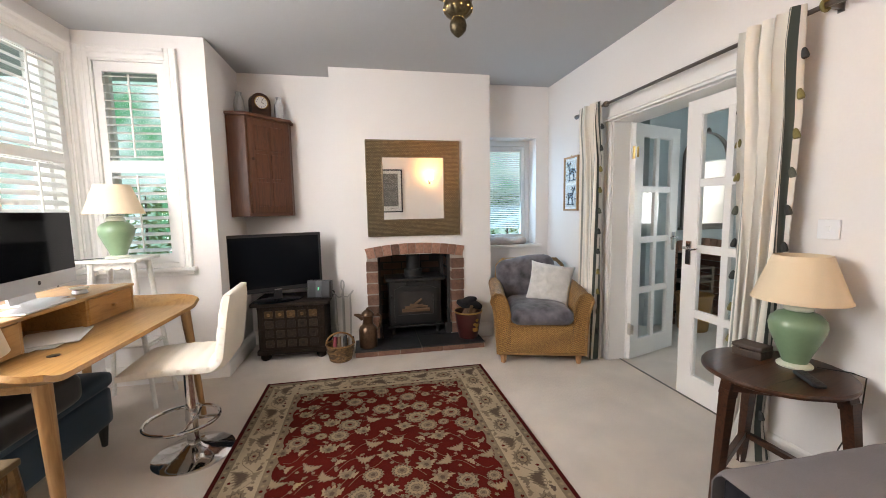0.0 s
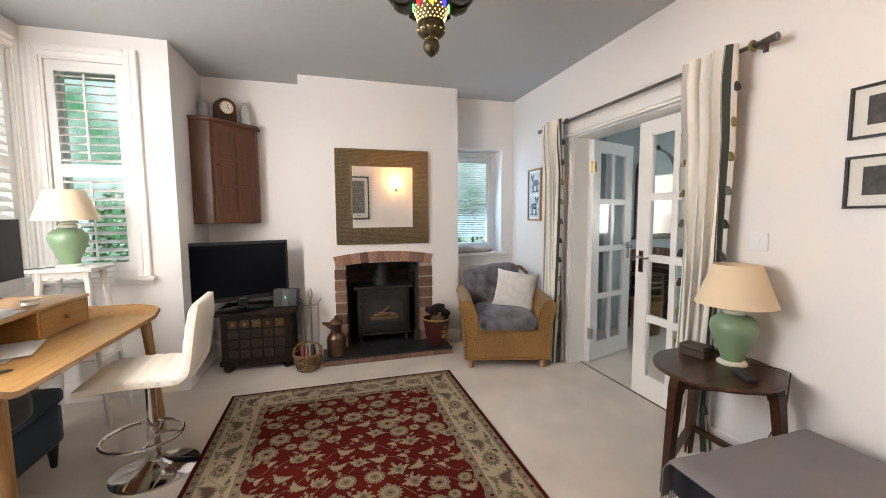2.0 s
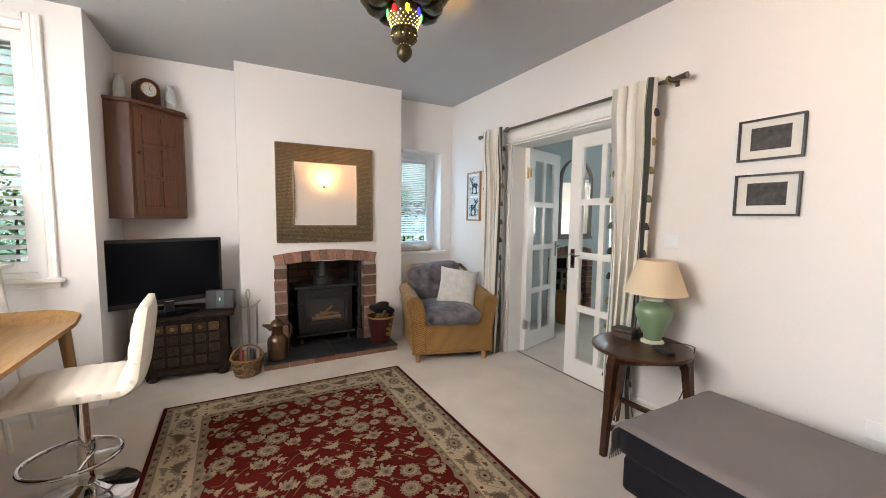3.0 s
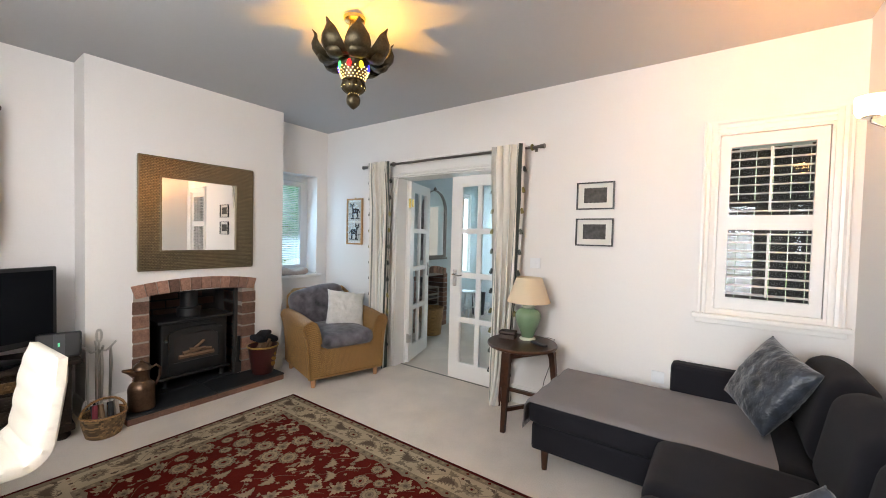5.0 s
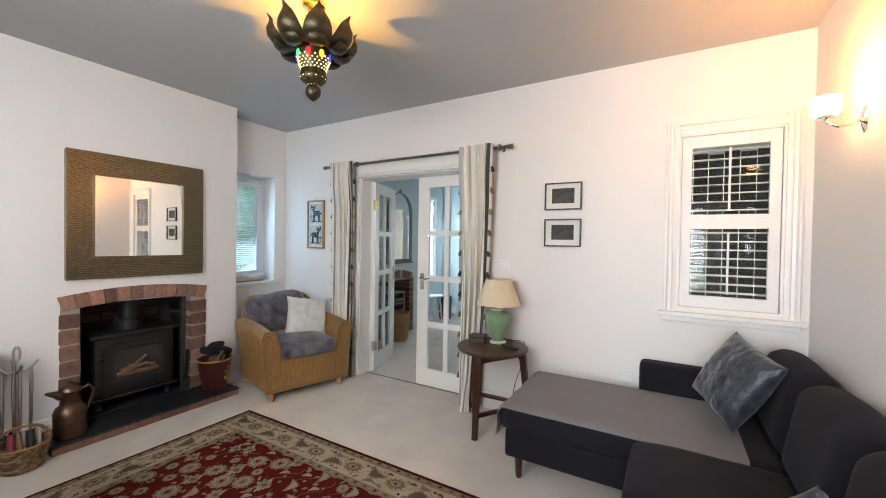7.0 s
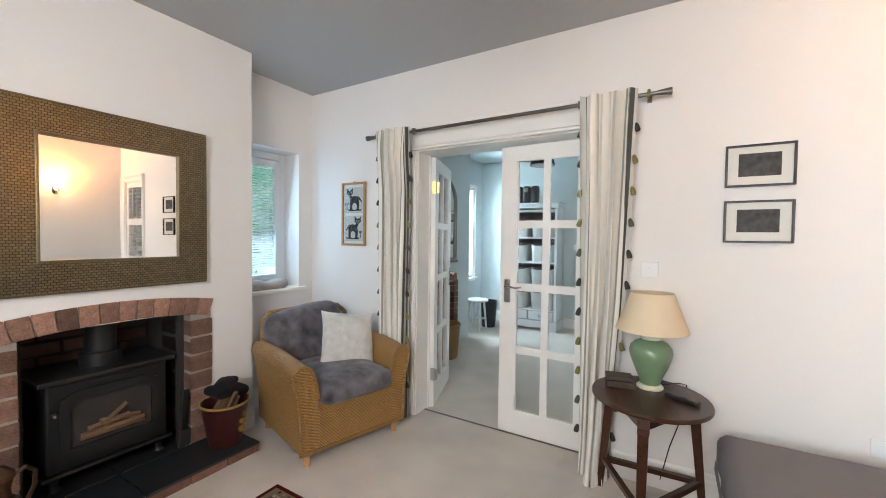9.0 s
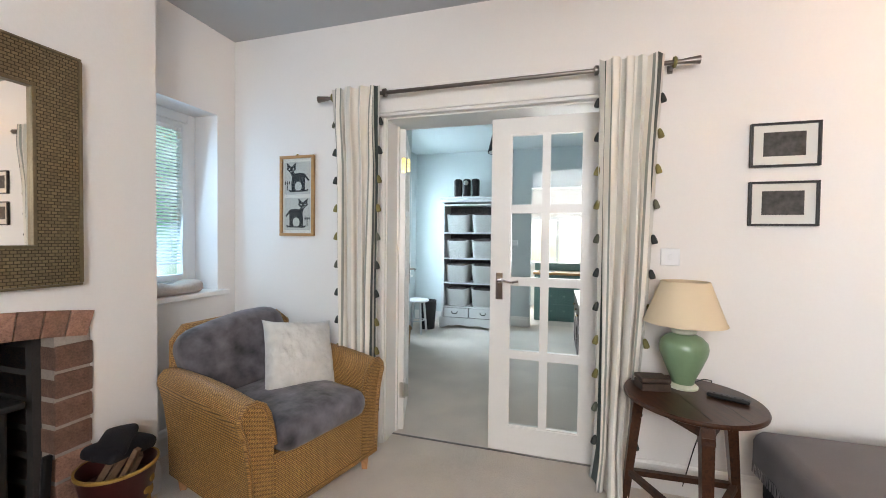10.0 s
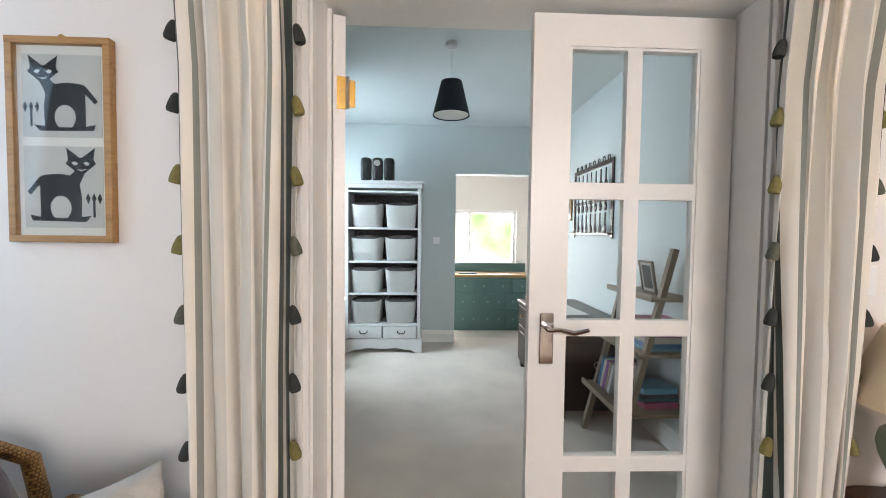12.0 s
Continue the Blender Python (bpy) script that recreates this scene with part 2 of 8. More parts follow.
# ---- rooms ----
CEIL = 2.625
EAST, NORTH, SOUTH, WEST = 2.35, 5.20, 0.62, -0.80     # faces of the sitting room's walls
BREAST_X0, BREAST_X1, BREAST_Y = 0.055, 1.583, 4.918
BAY_X, BAY_N, BAY_S = -1.66, 4.45, 1.72
DOOR_Y0, DOOR_Y1, DOOR_H = 2.775, 4.035, 2.005
DIN_S, DIN_N, DIN_E = 2.20, 5.20, 5.98                  # the dining room beyond the glazed doors

setting("floor", boxes((-3.2, DIN_E + 0.2, SOUTH - 0.4, NORTH + 0.4, -0.15, 0.0)), M_CARPET, "beige wool-look carpet, lightly marked and trodden", "carpet")
setting("ceiling", boxes((-3.2, EAST + 0.20, SOUTH - 0.4, NORTH + 0.4, CEIL, CEIL + 0.15)), M_CEIL, "plain matt white plaster ceiling, toned grey as in shade", "ceiling")
setting("dining_ceiling", boxes((EAST + 0.20, DIN_E + 0.2, SOUTH - 0.4, NORTH + 0.4, CEIL, CEIL + 0.15)), M_WALL_COOL, "pale grey-blue painted plaster ceiling", "ceiling")
FX0, FX1, FTOP = 0.435, 1.172, 0.885                    # opening for the stove
NEW_X0, NEW_X1, NEW_Z0, NEW_Z1 = 1.60, 2.205, 0.915, 2.078
setting("wall_north", slab("y", NORTH, NORTH + 0.32, WEST - 0.25, EAST + 0.25, 0, CEIL, [(NEW_X0, NEW_X1, NEW_Z0, NEW_Z1), (FX0, FX1, 0, FTOP)]), M_WALL, "off-white painted plaster wall with a recessed window", "wall")
EW = (0.74, 1.275, 0.965, 2.095)
setting("wall_east", slab("x", EAST, EAST + 0.25, SOUTH - 0.25, NORTH, 0, CEIL, [(DOOR_Y0 - 0.02, DOOR_Y1 + 0.02, 0, DOOR_H + 0.02), EW]), M_WALL, "off-white painted plaster wall with a doorway and window", "wall")
setting("wall_south", boxes((-1.1, EAST, SOUTH - 0.25, SOUTH, 0, CEIL)), M_WALL, "off-white painted plaster wall behind the sofa", "wall")
setting("wall_west_alcove", boxes((WEST - 0.25, WEST, BAY_N + 0.25, NORTH, 0, CEIL)), M_WALL, "off-white painted alcove wall", "wall")
BNW = (-1.56, -1.075, 0.93, 2.44)                        # opening of the bay's side window
setting("bay_wall_north", slab("y", BAY_N, BAY_N + 0.25, BAY_X - 0.25, WEST, 0, CEIL, [BNW]), M_WALL, "off-white painted wall of the bay", "wall")
BWW = (1.87, 4.36, 0.93, 2.44)
setting("bay_wall_west", slab("x", BAY_X - 0.25, BAY_X, BAY_S, BAY_N, 0, CEIL, [BWW]), M_WALL, "off-white painted wall of the bay with wide windows", "wall")
setting("bay_wall_south", boxes((BAY_X - 0.25, -0.826, 1.45, BAY_S, 0, CEIL)), M_WALL, "off-white painted pier between bay and doorway", "wall")
# a small hall behind the doorway by the bay
setting("hall_wall_west", slab("x", -3.2, -3.0, SOUTH - 0.4, BAY_S, 0, CEIL, [(0.75, 1.35, 0.3, 2.1)]), M_WALL, "plain off-white hall wall", "wall")
setting("hall_wall_north", boxes((-3.0, BAY_X - 0.25, 1.45, BAY_S, 0, CEIL)), M_WALL, "plain off-white hall wall", "wall")
setting("hall_wall_south", boxes((-3.0, -1.1, SOUTH - 0.25, SOUTH, 0, CEIL)), M_WALL, "plain off-white hall wall", "wall")

# dining room
KIT = (2.30, 3.40, 0, 2.05)
setting("dining_wall_east", slab("x", DIN_E, DIN_E + 0.15, DIN_S - 0.2, DIN_N + 0.3, 0, CEIL, [KIT]), M_WALL_COOL, "pale grey-blue painted wall with a kitchen opening", "wall")
setting("dining_wall_south", boxes((EAST + 0.25, DIN_E, DIN_S - 0.2, DIN_S, 0, CEIL)), M_WALL_COOL, "pale grey-blue painted wall", "wall")
DNW = (4.72, 5.62, 0.75, 2.15)
setting("dining_wall_north", slab("y", DIN_N, DIN_N + 0.3, EAST + 0.25, DIN_E, 0, CEIL, [DNW]), M_WALL_COOL, "pale grey-blue painted wall with a bright window", "wall")
# kitchen
setting("kitchen_floor", boxes((DIN_E + 0.2, 8.2, 1.2, 4.6, -0.15, 0.0)), material("pale_floor_tile", (0.55, 0.5, 0.45), 0.4), "pale kitchen floor", "floor")
setting("kitchen_ceiling", boxes((DIN_E + 0.2, 8.2, 1.2, 4.6, 2.45, 2.6)), M_CEIL, "white kitchen ceiling in the same shaded grey", "ceiling")
setting("kitchen_wall_east", slab("x", 8.0, 8.2, 1.2, 4.6, 0, 2.45, [(2.2, 4.3, 0.80, 1.75)]), M_WALL, "white kitchen wall with a wide window", "wall")
setting("kitchen_wall_north", boxes((DIN_E + 0.15, 8.0, 4.4, 4.6, 0, 2.45)), M_WALL, "white kitchen wall", "wall")
setting("kitchen_wall_south", boxes((DIN_E + 0.15, 8.0, 1.2, 1.4, 0, 2.45)), M_WALL, "white kitchen wall", "wall")

# the ground outside
M_GRASS = material("lawn", (0.06, 0.11, 0.03), 0.9, vary=0.4, scale=2, fine=60, bump=0.6, bump_dist=0.02)
setting("ground", boxes((-60, -3.2, -60, 60, -0.5, -0.4), (8.2, 60, -60, 60, -0.5, -0.4), (-3.2, 8.2, 5.6, 60, -0.5, -0.4), (-3.2, 8.2, -60, 0.2, -0.5, -0.4)), M_GRASS, "garden lawn around the house", "ground")
M_SKYLIGHT = glow("bright_garden_distance", (0.06, 0.24, 0.13), (0.50, 0.72, 0.78), 0.52, 1.1)
M_GARDEN = glow("sunlit_garden_distance", (0.30, 0.48, 0.24), (0.80, 0.88, 0.78), 0.6, 0.8)
for nm, d, mt in (("backdrop_west", (-9.0, -8.9, -2, 9, -0.4, 6), M_SKYLIGHT), ("backdrop_north", (-8, 7.0, 10.4, 10.5, -0.4, 6), M_SKYLIGHT), ("backdrop_east", (13.0, 13.1, -1, 8, -0.4, 6), M_GARDEN)):
    setting(nm, boxes(d), mt, "pale bright garden and sky in the distance", "backdrop")


# ---- more materials ----
def patterned(name, c1, c2, mortar, scale, width, height, rough=0.5, metal=0.0, bump=0.6, dist=0.004, msize=0.02, off=0.5, plane="xz", sheen=0.0):
    """A woven or scaled surface: rows of small offset pieces, with relief, across the given plane."""
    m = material(name, c1, rough, metal, sheen=sheen)
    n, l = m.node_tree.nodes, m.node_tree.links
    b = n["Principled BSDF"]
    tc, sp, co, br = n.new("ShaderNodeTexCoord"), n.new("ShaderNodeSeparateXYZ"), n.new("ShaderNodeCombineXYZ"), n.new("ShaderNodeTexBrick")
    l.new(tc.outputs["Object"], sp.inputs[0])
    if plane == "all":
        ad = n.new("ShaderNodeMath")
        l.new(sp.outputs["X"], ad.inputs[0])
        l.new(sp.outputs["Y"], ad.inputs[1])
        l.new(ad.outputs[0], co.inputs["X"])
        l.new(sp.outputs["Z"], co.inputs["Y"])
    elif plane == "arm":
        ad, up = n.new("ShaderNodeMath"), n.new("ShaderNodeMath")
        up.operation = "MULTIPLY_ADD"
        up.inputs[1].default_value = 1.7
        l.new(sp.outputs["X"], ad.inputs[0])
        l.new(sp.outputs["Y"], ad.inputs[1])
        l.new(sp.outputs["X"], up.inputs[0])
        l.new(sp.outputs["Z"], up.inputs[2])
        l.new(ad.outputs[0], co.inputs["X"])
        l.new(up.outputs[0], co.inputs["Y"])
    else:
        l.new(sp.outputs[plane[0].upper()], co.inputs["X"])
        l.new(sp.outputs[plane[1].upper()], co.inputs["Y"])
    l.new(co.outputs[0], br.inputs["Vector"])
    br.offset = off
    br.inputs["Color1"].default_value, br.inputs["Color2"].default_value, br.inputs["Mortar"].default_value = (*c1, 1), (*c2, 1), (*mortar, 1)
    br.inputs["Scale"].default_value, br.inputs["Mortar Size"].default_value = scale, msize
    br.inputs["Brick Width"].default_value, br.inputs["Row Height"].default_value = width, height
    br.inputs["Mortar Smooth"].default_value = 0.6
    hsv = [x for x in n if x.bl_idname == "ShaderNodeHueSaturation"][0]
    l.new(br.outputs["Color"], hsv.inputs["Color"])
    bp = n.new("ShaderNodeBump")
    bp.invert = True
    bp.inputs["Strength"].default_value, bp.inputs["Distance"].default_value = bump, dist
    l.new(br.outputs["Fac"], bp.inputs["Height"])
    l.new(bp.outputs["Normal"], b.inputs["Normal"])
    return m


M_BRICK = material("red_brick", (0.255, 0.135, 0.095), 0.88, vary=0.45, scale=24, fine=130, bump=0.9, bump_dist=0.006, per_object=0.5)
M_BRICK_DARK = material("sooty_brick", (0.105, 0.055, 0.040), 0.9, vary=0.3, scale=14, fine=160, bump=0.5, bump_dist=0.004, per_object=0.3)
M_MORTAR = material("lime_mortar", (0.33, 0.28, 0.24), 0.95, vary=0.15, scale=20)
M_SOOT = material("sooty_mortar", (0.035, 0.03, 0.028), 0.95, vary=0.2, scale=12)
M_SLATE = material("black_slate", (0.016, 0.018, 0.021), 0.45, vary=0.3, scale=8, fine=60, bump=0.3)
M_IRON = material("black_cast_iron", (0.009, 0.0095, 0.010), 0.5, vary=0.25, scale=10, fine=90, bump=0.2)
M_BLACK = material("black_plastic", (0.012, 0.012, 0.013), 0.35, vary=0.1)
M_SCREEN = material("dark_glossy_screen", (0.006, 0.007, 0.009), 0.08, vary=0.05, bump=0, spec=0.08)
M_STEEL = material("brushed_steel", (0.55, 0.54, 0.52), 0.28, 1.0, vary=0.06, fine=200, bump=0.05)
M_CHROME = material("chrome", (0.72, 0.70, 0.69), 0.08, 1.0, vary=0.02, bump=0)
M_BRASS = material("polished_brass", (0.70, 0.48, 0.17), 0.22, 1.0, vary=0.08, bump=0.05)
M_PEWTER = material("dark_pewter_rod", (0.20, 0.18, 0.165), 0.32, 1.0, vary=0.1)
M_MIRROR = material("mirror_silver", (0.90, 0.88, 0.84), 0.015, 1.0, vary=0.0, bump=0)
M_BRONZE = patterned("hammered_bronze_scales", (0.34, 0.265, 0.16), (0.24, 0.19, 0.12), (0.10, 0.08, 0.052), 40, 0.8, 0.5, 0.3, 0.88, 1.0, 0.006, 0.08, plane="xz")
M_BRONZE_EDGE = material("bronze_edge", (0.21, 0.17, 0.11), 0.32, 0.88, vary=0.2, scale=20)
M_WICKER = patterned("honey_wicker", (0.74, 0.43, 0.15), (0.55, 0.295, 0.09), (0.17, 0.075, 0.024), 40, 0.55, 0.36, 0.42, 0.0, 1.0, 0.010, 0.085, plane="all")
M_WICKER_ARM = patterned("honey_wicker_arm", (0.74, 0.43, 0.15), (0.55, 0.295, 0.09), (0.17, 0.075, 0.024), 40, 0.55, 0.36, 0.42, 0.0, 1.0, 0.010, 0.085, plane="arm")
M_WICKER_TOP = patterned("honey_wicker_wrap", (0.58, 0.325, 0.11), (0.46, 0.245, 0.08), (0.20, 0.095, 0.03), 60, 0.42, 0.5, 0.45, 0.0, 0.9, 0.008, 0.09, plane="all")
M_PINE_FOOT = wood("pale_wooden_foot", (0.42, 0.20, 0.09), (0.55, 0.29, 0.14))
M_MAHOG = wood("dark_oak", (0.028, 0.011, 0.006), (0.062, 0.023, 0.011), 0.30, coat=0.15)
M_MAHOG.node_tree.nodes["Principled BSDF"].inputs["Specular IOR Level"].default_value = 0.3
M_CABWOOD = wood("reddish_pine_stain", (0.078, 0.026, 0.011), (0.125, 0.043, 0.017), 0.40, stretch=(10, 10, 1))
M_OAK = wood("light_oak", (0.31, 0.155, 0.050), (0.41, 0.225, 0.078), 0.34, stretch=(9, 1, 9), coat=0.15)
M_OAK_LEG = wood("light_oak_leg", (0.27, 0.135, 0.047), (0.36, 0.195, 0.075), 0.38, stretch=(9, 9, 1), coat=0.15)
M_OAKFRAME = wood("oak_frame", (0.34, 0.17, 0.06), (0.45, 0.24, 0.09), 0.45)
M_CHEST = material("old_carved_chest_wood", (0.019, 0.0115, 0.0075), 0.7, spec=0.25, vary=0.5, scale=18, fine=90, bump=0.7, bump_dist=0.004)
M_CHEST_TILE = material("old_brass_tile", (0.15, 0.085, 0.036), 0.45, 0.45, vary=0.6, scale=40, fine=90, bump=0.8, bump_dist=0.003, per_object=0.75)
M_CHEST_TILE_DARK = material("tarnished_tile", (0.032, 0.021, 0.013), 0.5, 0.3, vary=0.6, scale=40, fine=90, bump=0.8, bump_dist=0.003, per_object=0.5)
M_CREAM_LEATHER = material("cream_leather", (0.76, 0.70, 0.60), 0.42, vary=0.05, scale=8, fine=150, bump=0.15)
M_GREY_PLUSH = material("grey_plush", (0.100, 0.091, 0.104), 0.7, vary=1.0, scale=5.5, fine=13, bump=0.6, bump_dist=0.012, sheen=0.25)
M_WHITE_FUR = material("white_fluffy_fabric", (0.62, 0.61, 0.585), 0.95, vary=0.12, scale=14, fine=24, bump=0.9, bump_dist=0.010, sheen=0.4)
M_SOFA = material("charcoal_upholstery", (0.0115, 0.011, 0.0145), 0.9, vary=0.22, scale=5, fine=320, bump=0.5, bump_dist=0.002, sheen=0.03, spec=0.2)
M_THROW = material("grey_wool_throw", (0.185, 0.172, 0.178), 0.95, vary=0.12, scale=5, fine=260, bump=0.6, bump_dist=0.002, sheen=0.05)
M_VELVET = material("blue_grey_crushed_velvet", (0.027, 0.034, 0.046), 0.36, vary=1.0, scale=11, fine=26, bump=0.8, bump_dist=0.012, sheen=0.3)
M_TEAL_CLOTH = material("dark_teal_cloth", (0.009, 0.030, 0.050), 0.85, vary=0.15, scale=5, fine=240, bump=0.4, sheen=0.1)
M_GREEN = material("sage_green_glaze", (0.195, 0.30, 0.175), 0.3, vary=0.06, scale=9, fine=60, bump=0.05, coat=0.3)
M_CREAM_GLAZE = material("cream_glaze", (0.62, 0.64, 0.52), 0.35, vary=0.05)
M_SHADE = material("cream_lampshade_cloth", (0.74, 0.60, 0.42), 0.85, vary=0.03, scale=6, fine=260, bump=0.2)
M_TASSEL = [material("olive_tassel", (0.20, 0.17, 0.06), 0.9, vary=0.2, scale=60), material("charcoal_tassel", (0.035, 0.038, 0.036), 0.9, vary=0.2, scale=60), material("grey_green_tassel", (0.10, 0.105, 0.08), 0.9, vary=0.2, scale=60)]
M_COPPER = material("aged_copper", (0.14, 0.085, 0.055), 0.33, 0.9, vary=0.35, scale=16, fine=70, bump=0.3)
M_MAROON = material("maroon_enamel", (0.06, 0.013, 0.012), 0.35, vary=0.15, scale=12)
M_GOLD_PAINT = material("gold_paint", (0.42, 0.26, 0.07), 0.45, 0.3, vary=0.15)
M_PAPER = material("white_paper", (0.72, 0.71, 0.69), 0.8, vary=0.03)
M_MOUNT = material("ivory_picture_mount", (0.70, 0.68, 0.63), 0.85, vary=0.02)
M_BLACKFRAME = material("black_frame_wood", (0.012, 0.011, 0.011), 0.35, vary=0.2)
M_PRINT = material("dark_grey_print", (0.055, 0.052, 0.05), 0.7, vary=0.75, scale=9, fine=40, bump=0)
M_PRINT_SOFT = material("grey_print", (0.17, 0.16, 0.145), 0.75, vary=0.6, scale=4, fine=14, bump=0, stretch=(1, 1, 2.5))
M_CAT = material("charcoal_papercut", (0.014, 0.015, 0.017), 0.85, vary=0.1)
M_LINENBACK = material("grey_linen_ground", (0.50, 0.50, 0.47), 0.9, vary=0.05, fine=300)
M_PALE_BLANKET = material("pale_pink_grey_blanket", (0.50, 0.43, 0.38), 0.95, vary=0.15, scale=14, fine=90, bump=0.6, bump_dist=0.006)
M_ALU = material("anodised_aluminium", (0.60, 0.60, 0.61), 0.35, 0.6, vary=0.02, bump=0)
M_PVC = material("white_upvc", (0.80, 0.81, 0.82), 0.3, vary=0.01, bump=0)
M_SLAT = material("white_shutter_paint", (0.80, 0.79, 0.77), 0.42, vary=0.02, bump=0.03)
M_WARMGLASS = material("frosted_opal_glass", (0.9, 0.85, 0.75), 0.4, vary=0.0, bump=0, emit=((1.0, 0.56, 0.20), 15.0))

# ---- chimney breast, hearth and stove recess ----
breast = setting("chimney_breast", slab("y", BREAST_Y, NORTH, BREAST_X0, BREAST_X1, 0, CEIL, [(FX0, FX1, 0, FTOP)]), M_WALL, "off-white painted chimney breast with an arched fireplace", "chimney breast")
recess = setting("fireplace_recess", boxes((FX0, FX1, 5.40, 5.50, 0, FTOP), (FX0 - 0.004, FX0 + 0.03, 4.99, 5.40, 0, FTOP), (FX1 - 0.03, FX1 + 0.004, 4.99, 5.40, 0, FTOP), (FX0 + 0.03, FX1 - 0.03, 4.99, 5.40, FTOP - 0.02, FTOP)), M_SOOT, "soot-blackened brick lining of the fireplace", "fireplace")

# brick surround: two piers and a shallow arch, each brick its own piece
surround = thing("fireplace_surround", pose(0, BREAST_Y, 0), "arched red brick surround of the fireplace", "fireplace")
part("mortar_bed", boxes((0.334, FX0 + 0.002, -0.006, 0.10, 0.06, 0.90)), M_MORTAR, surround)
part("mortar_bed", boxes((FX1 - 0.002, 1.292, -0.006, 0.10, 0.06, 0.88)), M_MORTAR, surround)
for side, (bx0, bx1) in enumerate(((0.328, FX0 + 0.004), (FX1 - 0.004, 1.297))):
    bm = boxes((0, bx1 - bx0, -0.014, 0.10, 0, 0.098), bevel=0.006)
    first = part("brick", bm, M_BRICK, surround)
    first.matrix_local = pose(bx0, 0, 0.066)
    for k in range(1, 7):
        again(first, pose(bx0 + random.uniform(-0.003, 0.003), random.uniform(-0.003, 0.003), 0.066 + k * 0.111, 0, random.uniform(-0.8, 0.8), 0))
    # inner side of the pier, running back into the opening
    xin = FX0 if side == 0 else FX1
    bm = boxes((-0.03, 0.03, 0.105, 0.30, 0, 0.098), bevel=0.005)
    # left inner pier takes the darker brick, the right one the plain red
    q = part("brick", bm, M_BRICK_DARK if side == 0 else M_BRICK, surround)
    q.matrix_local = pose(xin, 0, 0.066)
    for k in range(1, 7):
        again(q, pose(xin, random.uniform(-0.004, 0.004), 0.066 + k * 0.111))


def arch(u):
    """Inner and outer edge of the arch at u, 0 to 1, from left to right."""
    x = 0.330 + u * 0.965
    rise = 1 - (2 * u - 1) ** 2
    return x, 0.852 + 0.040 * rise, 0.952 + 0.045 * rise


N_ARCH = 12
for k in range(N_ARCH):
    u0, u1 = (k + 0.03) / N_ARCH, (k + 0.97) / N_ARCH
    (xa, ia, oa), (xb, ib, ob_) = arch(u0), arch(u1)
    lean0, lean1 = (u0 - 0.5) * 0.03, (u1 - 0.5) * 0.03
    cx = (xa + xb) / 2
    out = [(xa - lean0 - cx, ia), (xb - lean1 - cx, ib), (xb + lean1 - cx, ob_), (xa + lean0 - cx, oa)]
    bm = prism(out, 0.115, "y", -0.016 + random.uniform(-0.002, 0.002), bevel=0.005)
    part("brick", bm, M_BRICK, surround, at=pose(cx, 0, 0))
bm = prism([(0.36 + i * 0.0905, arch(0.03 + i * 0.094)[1] + 0.006) for i in range(11)] + [(1.265 - i * 0.0905, arch(0.97 - i * 0.094)[2] - 0.006) for i in range(11)], 0.10, "y", -0.006)
part("mortar_bed", bm, M_MORTAR, surround)
# bricks at the back of the recess
fb = thing("fireback", pose(0, 5.40, 0), "sooty dark brick back of the fireplace", "fireplace")
bmk = boxes((-0.098, 0.098, -0.02, 0.0, 0, 0.064), bevel=0.004)
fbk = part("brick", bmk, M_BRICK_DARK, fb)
fbk.matrix_local = pose(0.56, 0, 0.12)
for r in range(9):
    for c in range(4):
        x = 0.50 + c * 0.21 + (0.105 if r % 2 else 0)
        if x < 1.10 and not (r == 0 and c == 0):
            again(fbk, pose(x, 0, 0.12 + r * 0.08))

hearth = thing("hearth", pose(0, 0, 0), "black slate hearth edged with red bricks", "hearth")
part("hearth_bed", boxes((0.215, 1.403, 4.605, 4.916, 0.0, 0.044), (FX0 + 0.035, FX1 - 0.035, 4.916, 5.395, 0, 0.044)), M_MORTAR, hearth)
for x0, x1 in ((0.205, 0.806), (0.812, 1.415)):
    bm = boxes((x0, x1, 4.585, 4.914, 0.046, 0.062), bevel=0.004)
    part("slate_slab", bm, M_SLATE, hearth)
for x0, x1 in ((FX0 + 0.04, 0.806), (0.812, FX1 - 0.04)):
    part("slate_slab", boxes((x0, x1, 4.918, 5.39, 0.046, 0.062), bevel=0.003), M_SLATE, hearth)
hb = part("brick", boxes((-0.098, 0.098, 0, 0.02, 0, 0.046), bevel=0.004), M_BRICK, hearth)
hb.matrix_local = pose(0.306, 4.588, 0)
for k in range(1, 6):
    again(hb, pose(0.306 + k * 0.2015, 4.588 + random.uniform(-0.002, 0.002), 0))
again(hb, pose(0.208, 4.69, 0, 0, 0, -90))
again(hb, pose(1.412, 4.69, 0, 0, 0, 90))

# ---- skirting boards ----
def skirt(name, x0, y0, x1, y1, nx, ny):
    """A moulded board along a wall from one end to the other; (nx, ny) points into the room."""
    d = Vector((x1 - x0, y1 - y0, 0))
    prof = [(0.0, 0.0), (0.018, 0.0), (0.018, 0.105), (0.013, 0.12), (0.011, 0.135), (0.005, 0.145), (0.0, 0.148)]
    bm = bmesh.new()
    ends = []
    for t in (0, 1):
        ends.append([bm.verts.new((x0 + d.x * t + nx * p, y0 + d.y * t + ny * p, z)) for p, z in prof])
    n = len(prof)
    for k in range(n):
        bm.faces.new((ends[0][k], ends[0][(k + 1) % n], ends[1][(k + 1) % n], ends[1][k]))
    bm.faces.new(ends[0])
    bm.faces.new(list(reversed(ends[1])))
    return setting(name, bm, M_TRIM, "white gloss painted skirting board", "skirting board")


